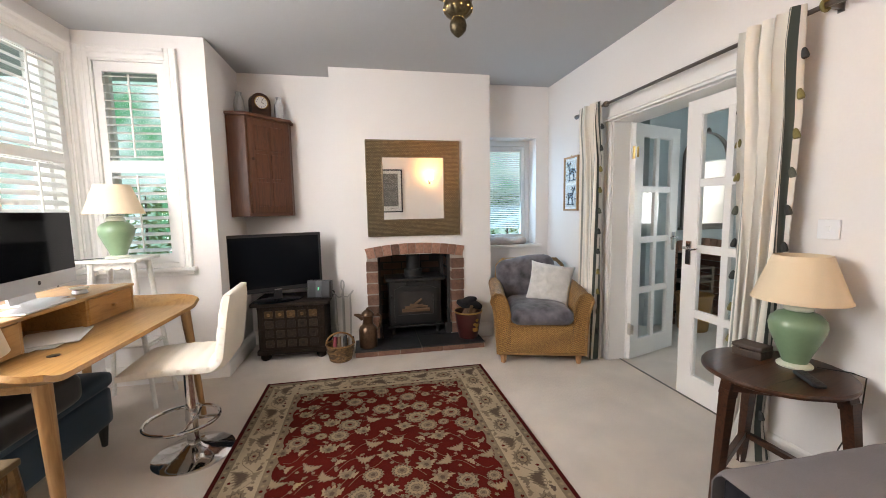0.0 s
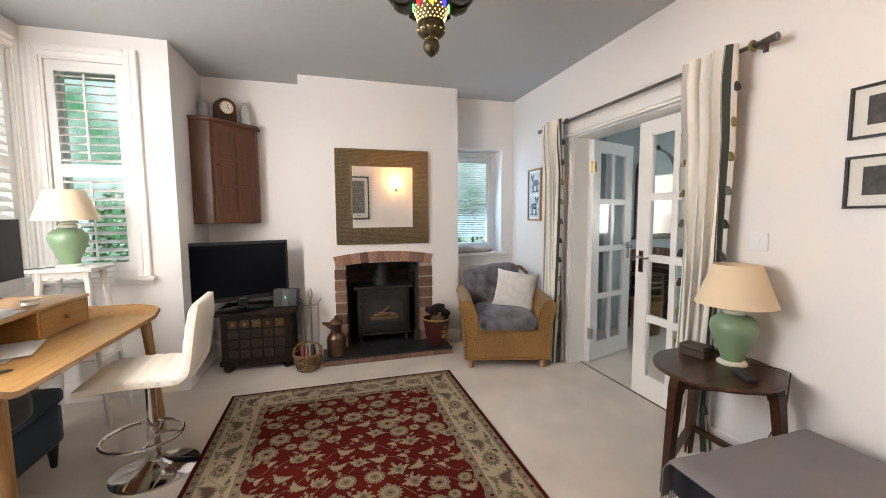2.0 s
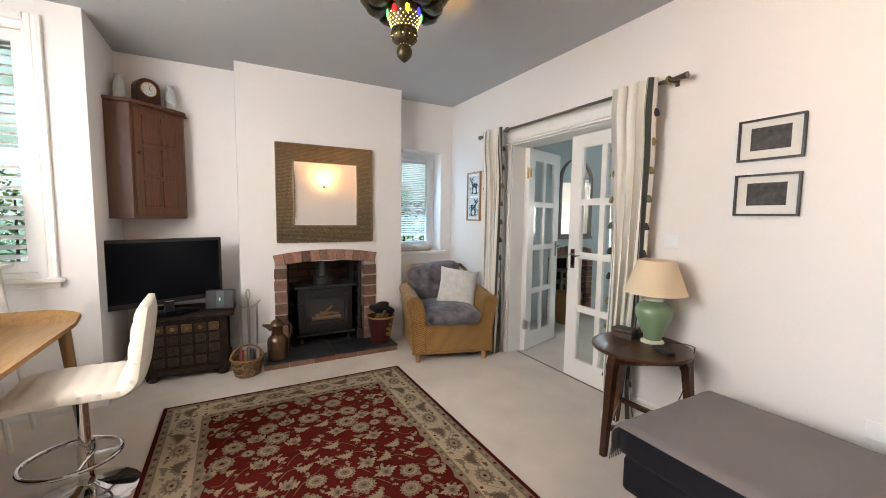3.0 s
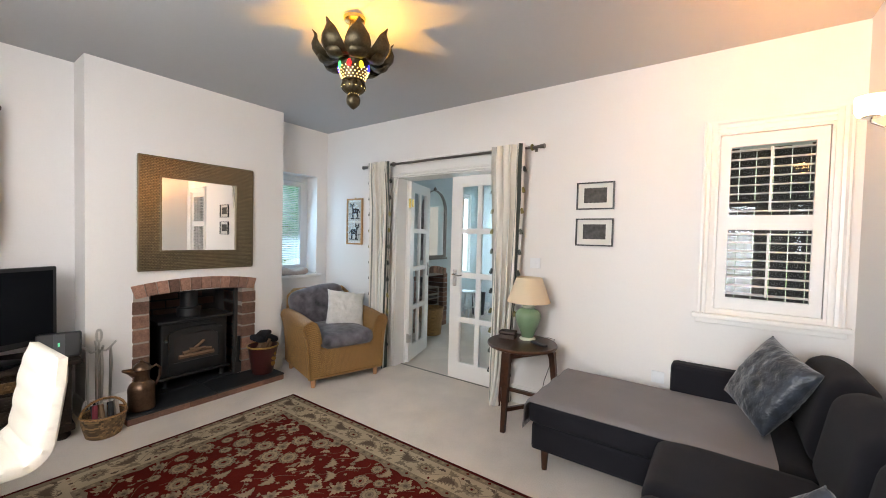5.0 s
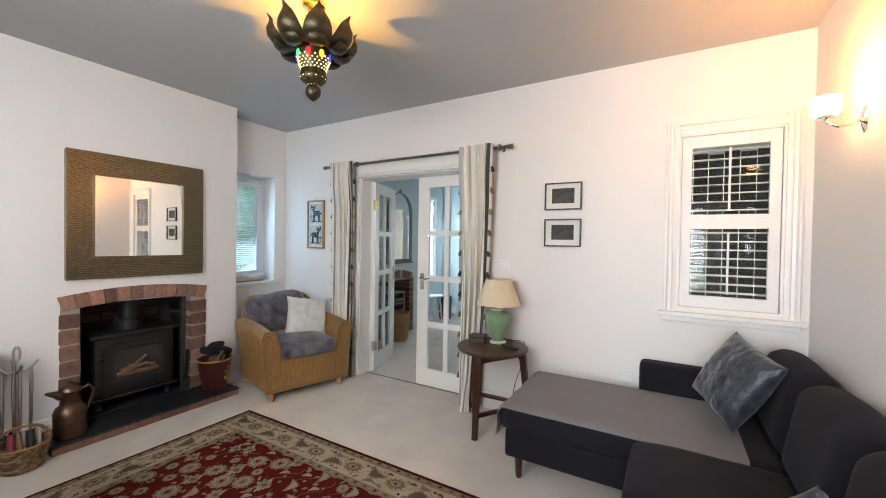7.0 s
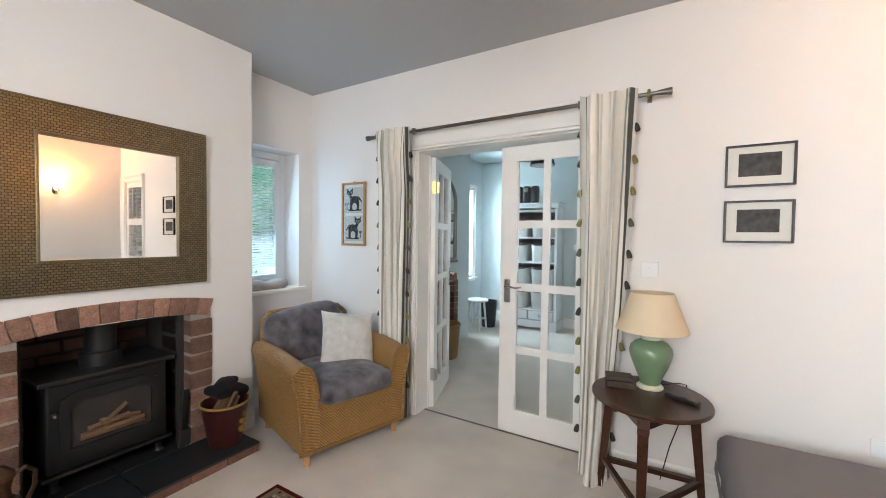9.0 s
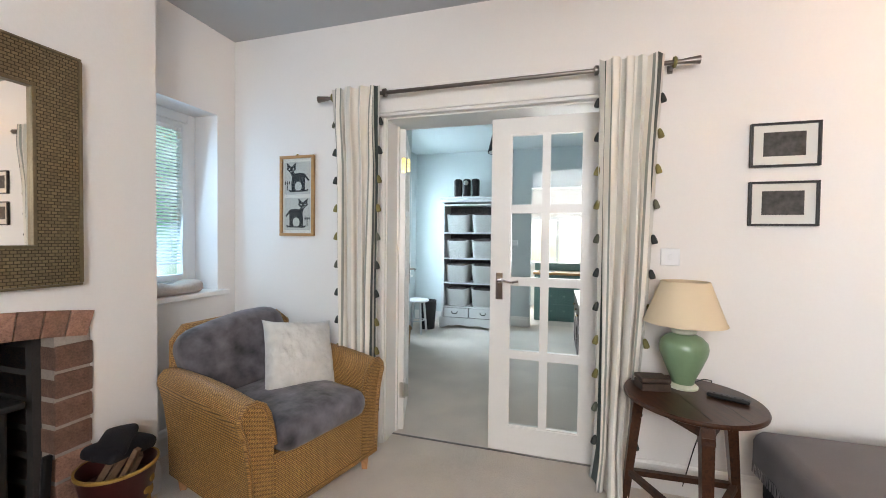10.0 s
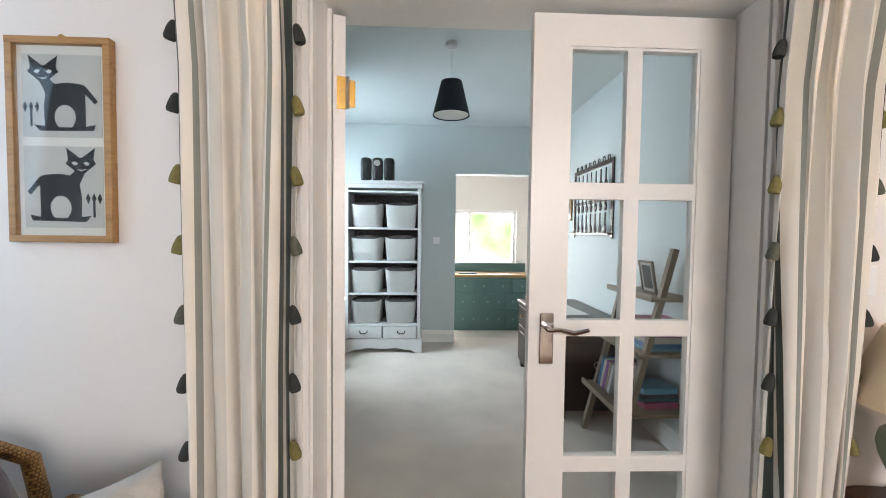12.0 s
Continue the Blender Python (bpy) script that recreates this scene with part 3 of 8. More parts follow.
skirt("baseboard", BREAST_X0, BREAST_Y - 0.001, 0.32, BREAST_Y - 0.001, 0, -1)
skirt("baseboard", 1.30, BREAST_Y - 0.001, BREAST_X1, BREAST_Y - 0.001, 0, -1)
skirt("baseboard", BREAST_X1 + 0.001, BREAST_Y, BREAST_X1 + 0.001, NORTH, 1, 0)
skirt("baseboard", BREAST_X0 - 0.001, BREAST_Y, BREAST_X0 - 0.001, NORTH, -1, 0)
skirt("baseboard", WEST, NORTH - 0.001, BREAST_X0, NORTH - 0.001, 0, -1)
skirt("baseboard", BREAST_X1, NORTH - 0.001, EAST, NORTH - 0.001, 0, -1)
skirt("baseboard", WEST + 0.001, BAY_N, WEST + 0.001, NORTH, 1, 0)
skirt("baseboard", BAY_X, BAY_N - 0.001, WEST + 0.018, BAY_N - 0.001, 0, -1)
skirt("baseboard", BAY_X + 0.001, BAY_S, BAY_X + 0.001, BAY_N, 1, 0)
skirt("baseboard", EAST - 0.001, SOUTH, EAST - 0.001, DOOR_Y0 - 0.09, -1, 0)
skirt("baseboard", EAST - 0.001, DOOR_Y1 + 0.09, EAST - 0.001, NORTH, -1, 0)
skirt("baseboard", -0.8, SOUTH + 0.001, EAST, SOUTH + 0.001, 0, 1)
skirt("baseboard", EAST + 0.25, DIN_S + 0.001, DIN_E, DIN_S + 0.001, 0, 1)
skirt("baseboard", DIN_E - 0.001, 3.40, DIN_E - 0.001, DIN_N, -1, 0)

# ---- windows ----
M_LEAF = material("garden_leaf", (0.055, 0.13, 0.03), 0.6, vary=0.4, scale=5)


def shutter(name, w, z0, z1, mid0, mid1, tilt, m, label, group="", rod=True, rail=0.07, stile=0.05, pitch=0.056):
    """A plantation shutter panel, x across, front towards -y; louvres above and below a middle rail."""
    sh = thing(name, m, label, "shutter", group)
    part("shutter_frame", boxes((0, stile, -0.014, 0.014, z0, z1), (w - stile, w, -0.014, 0.014, z0, z1), (stile, w - stile, -0.0135, 0.0135, z1 - rail, z1),
                                (stile, w - stile, -0.0135, 0.0135, z0, z0 + rail), (stile, w - stile, -0.0135, 0.0135, mid0, mid1)), M_SLAT, sh)
    half = 0.031
    prof = [(half * math.cos(a), 0.005 * math.sin(a)) for a in [2 * math.pi * k / 8 for k in range(8)]]
    first = None
    for a0, a1 in ((z0 + rail, mid0), (mid1, z1 - rail)):
        n = max(1, int((a1 - a0) / pitch))
        for k in range(n):
            zz = a0 + (a1 - a0) * (k + 0.5) / n
            mm = pose(stile + 0.002, 0, zz, tilt, 0, 0)
            if first is None:
                bm = prism([(y, z) for y, z in prof], w - 2 * stile - 0.004, "x", 0)
                first = part("louvre", bm, M_SLAT, sh)
                first.matrix_local = mm
            else:
                again(first, mm)
        if rod:
            part("tilt_rod", boxes((w / 2 - 0.006, w / 2 + 0.006, -0.042, -0.030, a0 + 0.02, a1 - 0.02), bevel=0.002), M_SLAT, sh)
    return sh


def casing(name, w, z0, z1, m, label, sill=True, width=0.085):
    """Moulded window casing around an opening w wide from z0 to z1, with a nosed sill; front towards -y."""
    c = tagged(thing(name, m, label, "window"), kind="structure")
    W = width
    prof = [(0.0, 0.0), (0.0, -0.010), (0.30, -0.013), (0.38, -0.018), (0.44, -0.013), (0.66, -0.015), (0.74, -0.024), (0.80, -0.030), (0.97, -0.030), (1.0, -0.026), (1.0, 0.0)]
    for x, sgn in ((-0.003, -1), (w + 0.003, 1)):
        part("casing_side", prism([(x + sgn * (W - 0.003) * u, v) for u, v in prof], z1 + W - z0 + 0.02, "z", z0 - 0.02), M_TRIM, c, smooth=True, angle=40)
    part("casing_head", prism([(v, z1 + 0.003 + (W - 0.004) * u) for u, v in prof], w + 0.006, "x", -0.003), M_TRIM, c, smooth=True, angle=40)
    if sill:
        part("window_sill", boxes((-W - 0.03, w + W + 0.03, -0.055, 0.0, z0 - 0.05, z0 - 0.02), (-W - 0.01, w + W + 0.01, -0.02, 0.0, z0 - 0.085, z0 - 0.05), bevel=0.006), M_TRIM, c)
    # lining of the opening
    part("window_lining", boxes((-0.003, 0.012, 0.0, 0.2, z0, z1), (w - 0.012, w + 0.003, 0.0, 0.2, z0, z1), (0.012, w - 0.012, 0.0, 0.2, z1 - 0.012, z1 + 0.003), (0.012, w - 0.012, 0.0, 0.2, z0 - 0.003, z0 + 0.012)), M_TRIM, c)
    return c


def sash(parent, w, z0, z1, bars=1, mid=None):
    """Sash frames and panes behind a shutter."""
    mid = mid or (z0 + z1) / 2
    part("window_frame", boxes((0.012, 0.05, 0.12, 0.16, z0 + 0.012, z1 - 0.012), (w - 0.05, w - 0.012, 0.12, 0.16, z0 + 0.012, z1 - 0.012), (0.05, w - 0.05, 0.121, 0.159, z1 - 0.05, z1 - 0.012), (0.05, w - 0.05, 0.121, 0.159, z0 + 0.012, z0 + 0.06),
                               (0.05, w - 0.05, 0.121, 0.159, mid - 0.02, mid + 0.02)), M_TRIM, parent)
    for a, b in ((z0 + 0.06, mid - 0.02), (mid + 0.02, z1 - 0.05)):
        p = part("pane", boxes((0.05, w - 0.05, 0.139, 0.142, a, b)), M_GLASS, parent)
        p.visible_shadow = False


# bay, side window (front faces south)
c = casing("window_2", BNW[1] - BNW[0], BNW[2], BNW[3], pose(BNW[0], BAY_N - 0.001, 0), "white sash window with moulded casing in the bay")
sash(c, BNW[1] - BNW[0], BNW[2], BNW[3], mid=1.68)
shutter("window_shutter", BNW[1] - BNW[0] - 0.03, BNW[2] + 0.014, BNW[3] - 0.014, 1.63, 1.72, 22, pose(BNW[0] + 0.015, BAY_N + 0.03, 0), "white louvred plantation shutter with open slats in the bay", "bay shutters")
# bay, main window (front faces east): local x runs along +y after the turn
PANEL = (BWW[1] - BWW[0] - 0.03) / 4
c = casing("window_1", BWW[1] - BWW[0], BWW[2], BWW[3], pose(BAY_X + 0.001, BWW[0], 0, 0, 0, 90), "wide white sash window with moulded casing in the bay")
sash(c, BWW[1] - BWW[0], BWW[2], BWW[3], mid=1.70)
part("mullion", boxes((1.05, 1.12, 0.10, 0.19, BWW[2] + 0.012, BWW[3] - 0.012)), M_TRIM, c)
for k in range(4):
    shutter("window_shutter", PANEL - 0.004, BWW[2] + 0.014, BWW[3] - 0.014, 1.675, 1.74, 38 if k % 2 else 30, pose(BAY_X - 0.03, BWW[0] + 0.015 + k * PANEL, 0, 0, 0, 90), "white louvred plantation shutter with half-closed slats in the bay", "bay shutters")
# east window (front faces west)
EWW = EW[1] - EW[0]
c = casing("window_4", EWW, EW[2], EW[3], pose(EAST - 0.001, EW[1], 0, 0, 0, -90), "white casing of the small side window", width=0.075)
sash(c, EWW, EW[2], EW[3], mid=1.53)
shutter("window_shutter", EWW - 0.03, EW[2] + 0.014, EW[3] - 0.014, 1.485, 1.575, 4, pose(EAST + 0.03, EW[1] - 0.015, 0, 0, 0, -90), "cream-white louvred shutter with open slats beside the sofa", pitch=0.053, rail=0.075, stile=0.055)
# north alcove window: plastic frame set deep in a plastered recess, with a blind
W3 = tagged(thing("window_3", pose(NEW_X0, NORTH, 0), "white plastic window in a deep plastered recess", "window"), kind="structure")
wN = NEW_X1 - NEW_X0
part("window_sill", boxes((-0.018, wN + 0.06, -0.045, 0.19, NEW_Z0 - 0.028, NEW_Z0 + 0.004), bevel=0.006), M_TRIM, W3)
part("window_frame", boxes((0.0, 0.055, 0.19, 0.25, NEW_Z0 + 0.004, NEW_Z1), (wN - 0.055, wN, 0.19, 0.25, NEW_Z0 + 0.004, NEW_Z1), (0.055, wN - 0.055, 0.191, 0.249, NEW_Z1 - 0.06, NEW_Z1), (0.055, wN - 0.055, 0.191, 0.249, NEW_Z0 + 0.004, NEW_Z0 + 0.065), bevel=0.004), M_PVC, W3)
part("casement", boxes((0.06, 0.10, 0.18, 0.235, NEW_Z0 + 0.07, NEW_Z1 - 0.065), (wN - 0.10, wN - 0.06, 0.18, 0.235, NEW_Z0 + 0.07, NEW_Z1 - 0.065), (0.10, wN - 0.10, 0.181, 0.234, NEW_Z1 - 0.105, NEW_Z1 - 0.065), (0.10, wN - 0.10, 0.181, 0.234, NEW_Z0 + 0.07, NEW_Z0 + 0.11), bevel=0.004), M_PVC, W3)
p = part("pane", boxes((0.10, wN - 0.10, 0.21, 0.214, NEW_Z0 + 0.11, NEW_Z1 - 0.105)), M_GLASS, W3)
p.visible_shadow = False
blind = thing("venetian_blind", pose(NEW_X0 + 0.105, NORTH + 0.20, 0), "fine white venetian blind hanging inside the alcove window", "blind")
part("head_rail", boxes((0, wN - 0.21, -0.012, 0.008, NEW_Z1 - 0.125, NEW_Z1 - 0.105)), M_PVC, blind)
bs = part("slat", boxes((0, wN - 0.21, -0.0125, 0.0125, -0.0006, 0.0006)), M_PVC, blind)
bs.matrix_local = pose(0, 0, NEW_Z1 - 0.14, 28)
for k in range(1, 40):
    again(bs, pose(0, 0, NEW_Z1 - 0.14 - k * 0.0215, 28))
for x in (0.07, wN - 0.28):
    part("cord", boxes((x, x + 0.002, -0.014, -0.012, NEW_Z1 - 0.99, NEW_Z1 - 0.12)), M_PVC, blind)

# ---- doorway: frame, architrave, two glazed leaves ----
frame_d = tagged(thing("door_frame", pose(0, 0, 0), "white painted door frame with a deep moulded head", "door frame"), kind="structure")
part("jamb", boxes((EAST + 0.002, EAST + 0.248, DOOR_Y1, DOOR_Y1 + 0.02, 0, DOOR_H), (EAST + 0.155, EAST + 0.175, DOOR_Y1 - 0.012, DOOR_Y1, 0, DOOR_H)), M_TRIM, frame_d)
part("jamb", boxes((EAST + 0.002, EAST + 0.248, DOOR_Y0 - 0.02, DOOR_Y0, 0, DOOR_H), (EAST + 0.155, EAST + 0.175, DOOR_Y0, DOOR_Y0 + 0.012, 0, DOOR_H)), M_TRIM, frame_d)
part("head_jamb", boxes((EAST + 0.002, EAST + 0.248, DOOR_Y0 - 0.02, DOOR_Y1 + 0.02, DOOR_H, DOOR_H + 0.02)), M_TRIM, frame_d)
for y0, y1, s in ((DOOR_Y1 + 0.006, DOOR_Y1 + 0.096, 1), (DOOR_Y0 - 0.096, DOOR_Y0 - 0.006, -1)):
    yo = y1 if s > 0 else y0
    yi = y0 if s > 0 else y1
    part("architrave", boxes((EAST - 0.016, EAST, y0, y1, 0, DOOR_H + 0.006), (EAST - 0.030, EAST - 0.016, min(yo, yo - s * 0.03), max(yo, yo - s * 0.03), 0, DOOR_H + 0.006), (EAST - 0.023, EAST - 0.016, min(yi + s * 0.015, yi + s * 0.03), max(yi + s * 0.015, yi + s * 0.03), 0, DOOR_H + 0.006), bevel=0.003), M_TRIM, frame_d)
part("door_head", boxes((EAST - 0.018, EAST, DOOR_Y0 - 0.098, DOOR_Y1 + 0.098, DOOR_H + 0.008, 2.185), (EAST - 0.040, EAST - 0.018, DOOR_Y0 - 0.11, DOOR_Y1 + 0.11, DOOR_H + 0.008, DOOR_H + 0.026), (EAST - 0.032, EAST - 0.018, DOOR_Y0 - 0.105, DOOR_Y1 + 0.105, DOOR_H + 0.032, DOOR_H + 0.044),
                        (EAST - 0.036, EAST - 0.018, DOOR_Y0 - 0.11, DOOR_Y1 + 0.11, 2.165, 2.185), bevel=0.003), M_TRIM, frame_d)
part("threshold", boxes((EAST + 0.11, EAST + 0.125, DOOR_Y0, DOOR_Y1, 0.0, 0.003)), M_PEWTER, frame_d, "thin metal carpet strip")

LEAF_W, LEAF_H = 0.625, 1.985
ROWS_Z = [0.160, 0.573, 0.608, 1.008, 1.043, 1.436, 1.471, 1.890]   # lower and upper edge of each pane


def door_leaf(name, m, flip, label, handle):
    """A ten-light style glazed leaf, two panes across and four up; hinge at x = 0, front towards -y."""
    d = tagged(thing(name, m, label, "door"), kind="structure")
    s0, s1 = 0.107, LEAF_W - 0.112
    if flip:
        s0, s1 = 0.112, LEAF_W - 0.107
    T = 0.036
    cx = (s0 + s1) / 2
    dims = [(0, s0, 0, T, 0.008, LEAF_H), (s1, LEAF_W, 0, T, 0.008, LEAF_H), (s0, s1, 0, T, 0.008, ROWS_Z[0]), (s0, s1, 0, T, ROWS_Z[7], LEAF_H), (cx - 0.0155, cx + 0.0155, 0.004, T - 0.004, ROWS_Z[0], ROWS_Z[7])]
    for i in (1, 3, 5):
        dims += [(s0, cx - 0.0155, 0.004, T - 0.004, ROWS_Z[i], ROWS_Z[i + 1]), (cx + 0.0155, s1, 0.004, T - 0.004, ROWS_Z[i], ROWS_Z[i + 1])]
    part("leaf_frame", boxes(*dims), M_TRIM, d)
    for i in (0, 2, 4, 6):
        for a, b in ((s0, cx - 0.0155), (cx + 0.0155, s1)):
            z0, z1 = ROWS_Z[i], ROWS_Z[i + 1]
            p = part("pane", boxes((a - 0.004, b + 0.004, T / 2 - 0.002, T / 2 + 0.002, z0 - 0.004, z1 + 0.004)), M_GLASS, d)
            p.visible_shadow = False
            part("glazing_bead", boxes((a, a + 0.008, 0.005, T - 0.005, z0, z1), (b - 0.008, b, 0.005, T - 0.005, z0, z1), (a + 0.008, b - 0.008, 0.005, T - 0.005, z0, z0 + 0.008), (a + 0.008, b - 0.008, 0.005, T - 0.005, z1 - 0.008, z1)), M_TRIM, d)
    hx = LEAF_W - 0.055
    for sgn, y in ((-1, 0.0), (1, T)):
        y2 = y + sgn * 0.008
        hp = part("handle_plate", boxes((hx - 0.022, hx + 0.022, min(y, y2), max(y, y2), 0.915, 1.075), bevel=0.003), M_CHROME, d, "chrome handle plate")
        part("handle", tube([(hx, y2, 1.03), (hx, y + sgn * 0.045, 1.03), (hx - 0.03, y + sgn * 0.05, 1.032), (hx - 0.07, y + sgn * 0.05, 1.022), (hx - 0.115, y + sgn * 0.05, 1.032)], [0.009, 0.009, 0.008, 0.008, 0.006], 8), M_CHROME, hp, smooth=True)
        if not handle:
            break
    for z in (0.27, 1.75) if name == "door_2" else ():
        part("hinge", boxes((-0.0025, 0.0, 0.0, 0.026, z - 0.05, z + 0.05), (-0.0026, 0.0, -0.03, 0.0, z - 0.042, z + 0.042)), M_BRASS if z > 1 else M_STEEL, d, "metal butt hinge")
        part("hinge_knuckle", tube([(-0.004, -0.006, z - 0.05), (-0.004, -0.006, z + 0.05)], 0.006, 8), M_STEEL, d)
    return d


# the closed leaf is hinged on the south jamb, the open one on the north jamb and swung into the dining room
door_leaf("door_1", pose(2.462, DOOR_Y0 + 0.006, 0.004, 0, 0, 90) @ Matrix.Diagonal((1, -1, 1, 1)), False, "closed white door leaf with eight clear panes", True)
door_leaf("door_2", pose(2.518, DOOR_Y1 - 0.052, 0.004, 0, 0, 18.5), False, "white glazed door leaf standing open into the dining room", True)


# ---- soft shapes ----
def cushion_mesh(w, h, t, seed=0, pinch=0.12, n=18, crease=0.0):
    """A pillow lying in the xz plane, w across, h up, t thick, with drawn-out corners and soft creases."""
    def side(sgn):
        def fn(u, v):
            a, b = 2 * u - 1, 2 * v - 1
            edge = max(0.0, (1 - abs(a) ** 2.6)) * max(0.0, (1 - abs(b) ** 2.6))
            inset = 1 - pinch * (1 - abs(a) ** 3 * 1.0) * abs(b) ** 2 * 0.5 - pinch * (1 - abs(b) ** 3) * abs(a) ** 2 * 0.5
            nz = noise.noise((a * 1.7 + seed, b * 1.7, sgn)) * 0.16 + noise.noise((a * 4 + seed, b * 4, sgn + 5)) * 0.05
            nz += crease * noise.noise((a * 7 + b * 3 + seed, b * 5 - a * 2, sgn + 9)) + crease * 0.8 * noise.noise((a * 13 + seed, b * 4 + a * 6, sgn + 2))
            inset += crease * 0.10 * noise.noise((a * 5 + seed, b * 5, 3))
            return (a * w / 2 * inset, sgn * t / 2 * (edge ** 0.42) * (1 + nz), b * h / 2 * inset)
        return fn
    bm = grid_sheet(n, n, side(1))
    grid_sheet(n, n, side(-1), bm)
    bmesh.ops.remove_doubles(bm, verts=bm.verts, dist=0.0005)
    return bm


def puffy(x0, x1, y0, y1, z0, z1, r=0.05, crown=0.02, seed=0, n=14):
    """An upholstered block: rounded edges, a slightly domed and uneven top."""
    cx, cy, hx, hy = (x0 + x1) / 2, (y0 + y1) / 2, (x1 - x0) / 2, (y1 - y0) / 2
    bm = bmesh.new()
    box(bm, x0, x1, y0, y1, z0, z1)
    bmesh.ops.subdivide_edges(bm, edges=bm.edges, cuts=n - 1, use_grid_fill=True)
    for v in bm.verts:
        p = v.co
        q = Vector((min(max(p.x, x0 + r), x1 - r), min(max(p.y, y0 + r), y1 - r), min(max(p.z, z0 + r), z1 - r)))
        d = p - q
        if d.length > 1e-6:
            v.co = q + d.normalized() * r
        a, b = (v.co.x - cx) / hx, (v.co.y - cy) / hy
        f = max(0, (v.co.z - z0) / (z1 - z0))
        v.co.z += f * crown * (1 - a * a) * (1 - b * b) + f * 0.006 * noise.noise((v.co.x * 6 + seed, v.co.y * 6, 0))
    return bm


# ---- rug ----
RUG_X0, RUG_X1, RUG_Y0, RUG_Y1 = -0.44, 1.255, 1.52, 4.19
M_RUG = material("deep_red_rug_wool", (0.088, 0.0085, 0.0058), 0.95, vary=0.3, scale=5, fine=260, bump=0.8, bump_dist=0.003, sheen=0.0, spec=0.05)
M_RUG_EDGE = material("dark_red_rug_edge", (0.06, 0.007, 0.006), 0.95, vary=0.2, fine=260, bump=0.8, sheen=0.0, spec=0.05)
M_RUG_BEIGE = material("gold_beige_rug_wool", (0.36, 0.285, 0.195), 0.95, vary=0.22, scale=5, fine=260, bump=0.8, bump_dist=0.003, sheen=0.0, spec=0.05)
M_RUG_TAUPE = material("taupe_rug_wool", (0.185, 0.142, 0.095), 0.95, vary=0.22, scale=6, fine=260, bump=0.8, sheen=0.0, spec=0.05)
M_RUG_PALE = material("pale_rug_wool", (0.27, 0.205, 0.13), 0.95, vary=0.2, scale=9, fine=260, bump=0.8, sheen=0.0, spec=0.05)
M_RUG_BROWN = material("brown_rug_wool", (0.10, 0.070, 0.05), 0.95, vary=0.2, fine=260, bump=0.8, sheen=0.0, spec=0.05)
rug = thing("rug", pose(0, 0, 0), "red and beige floral oriental rug on the carpet", "rug")
part("rug_edge", boxes((RUG_X0, RUG_X1, RUG_Y0, RUG_Y1, 0.0, 0.010), bevel=0.003), M_RUG_EDGE, rug, "dark red bound edge")
part("rug_border", boxes((RUG_X0 + 0.025, RUG_X1 - 0.025, RUG_Y0 + 0.025, RUG_Y1 - 0.025, 0.002, 0.0108)), M_RUG_TAUPE, rug)
part("rug_border", boxes((RUG_X0 + 0.065, RUG_X1 - 0.065, RUG_Y0 + 0.065, RUG_Y1 - 0.065, 0.002, 0.0114)), M_RUG_BEIGE, rug, "beige floral border")
part("rug_border", boxes((RUG_X0 + 0.235, RUG_X1 - 0.235, RUG_Y0 + 0.235, RUG_Y1 - 0.235, 0.002, 0.0120)), M_RUG_TAUPE, rug)
FX, FY = (RUG_X0 + 0.275, RUG_X1 - 0.275), (RUG_Y0 + 0.275, RUG_Y1 - 0.275)


def scalloped(x0, x1, y0, y1, step, depth):
    """A rectangle whose long edges wave in small steps."""
    pts = []
    for (ax, ay), (bx, by) in (((x0, y0), (x1, y0)), ((x1, y0), (x1, y1)), ((x1, y1), (x0, y1)), ((x0, y1), (x0, y0))):
        L = math.hypot(bx - ax, by - ay)
        n = int(L / step) * 4
        nx, ny = -(by - ay) / L, (bx - ax) / L
        for k in range(n):
            t = k / n
            o = depth * (0.5 + 0.5 * math.sin(2 * math.pi * k / 4.0 + 0.4)) * (1 if k % 4 else 0.3)
            pts.append((ax + (bx - ax) * t + nx * o, ay + (by - ay) * t + ny * o))
    return pts


part("rug_field", prism(scalloped(*FX, *FY, 0.14, 0.018), 0.010, "z", 0.0026), M_RUG, rug, "deep red floral field")


def blossom(bm, cx, cy, r, petals, turn, z, depth=0.35, stretch=1.0, point=1.0):
    """A flat woven flower with lobed petals."""
    n = petals * 6
    pts = []
    for k in range(n):
        a = 2 * math.pi * k / n
        rr = r * (1 - depth * (0.5 - 0.5 * math.cos(a * petals)) ** point)
        x, y = rr * math.cos(a), rr * math.sin(a) * stretch
        pts.append((cx + x * math.cos(turn) - y * math.sin(turn), cy + x * math.sin(turn) + y * math.cos(turn)))
    c = bm.verts.new((cx, cy, z))
    vs = [bm.verts.new((x, y, z)) for x, y in pts]
    for k in range(n):
        bm.faces.new((c, vs[k], vs[(k + 1) % n]))


def leafy(bm, cx, cy, L, turn, z, bend=0.3, lobes=5):
    """A flat curved leaf with toothed edges."""
    c, s = math.cos(turn), math.sin(turn)
    prev = None
    for k in range(lobes * 2 + 1):
        t = k / (lobes * 2)
        w = L * 0.36 * math.sin(math.pi * (0.08 + 0.92 * t)) * (1.0 if k % 2 else 0.5)
        x, y = L * (t - 0.5), bend * L * (t - 0.5) ** 2 * 2
        a, b = (x, y + w), (x, y - w * 0.8)
        pair = [bm.verts.new((cx + u * c - v * s, cy + u * s + v * c, z)) for u, v in (a, b)]
        if prev:
            bm.faces.new((prev[0], prev[1], pair[1], pair[0]))
        prev = pair


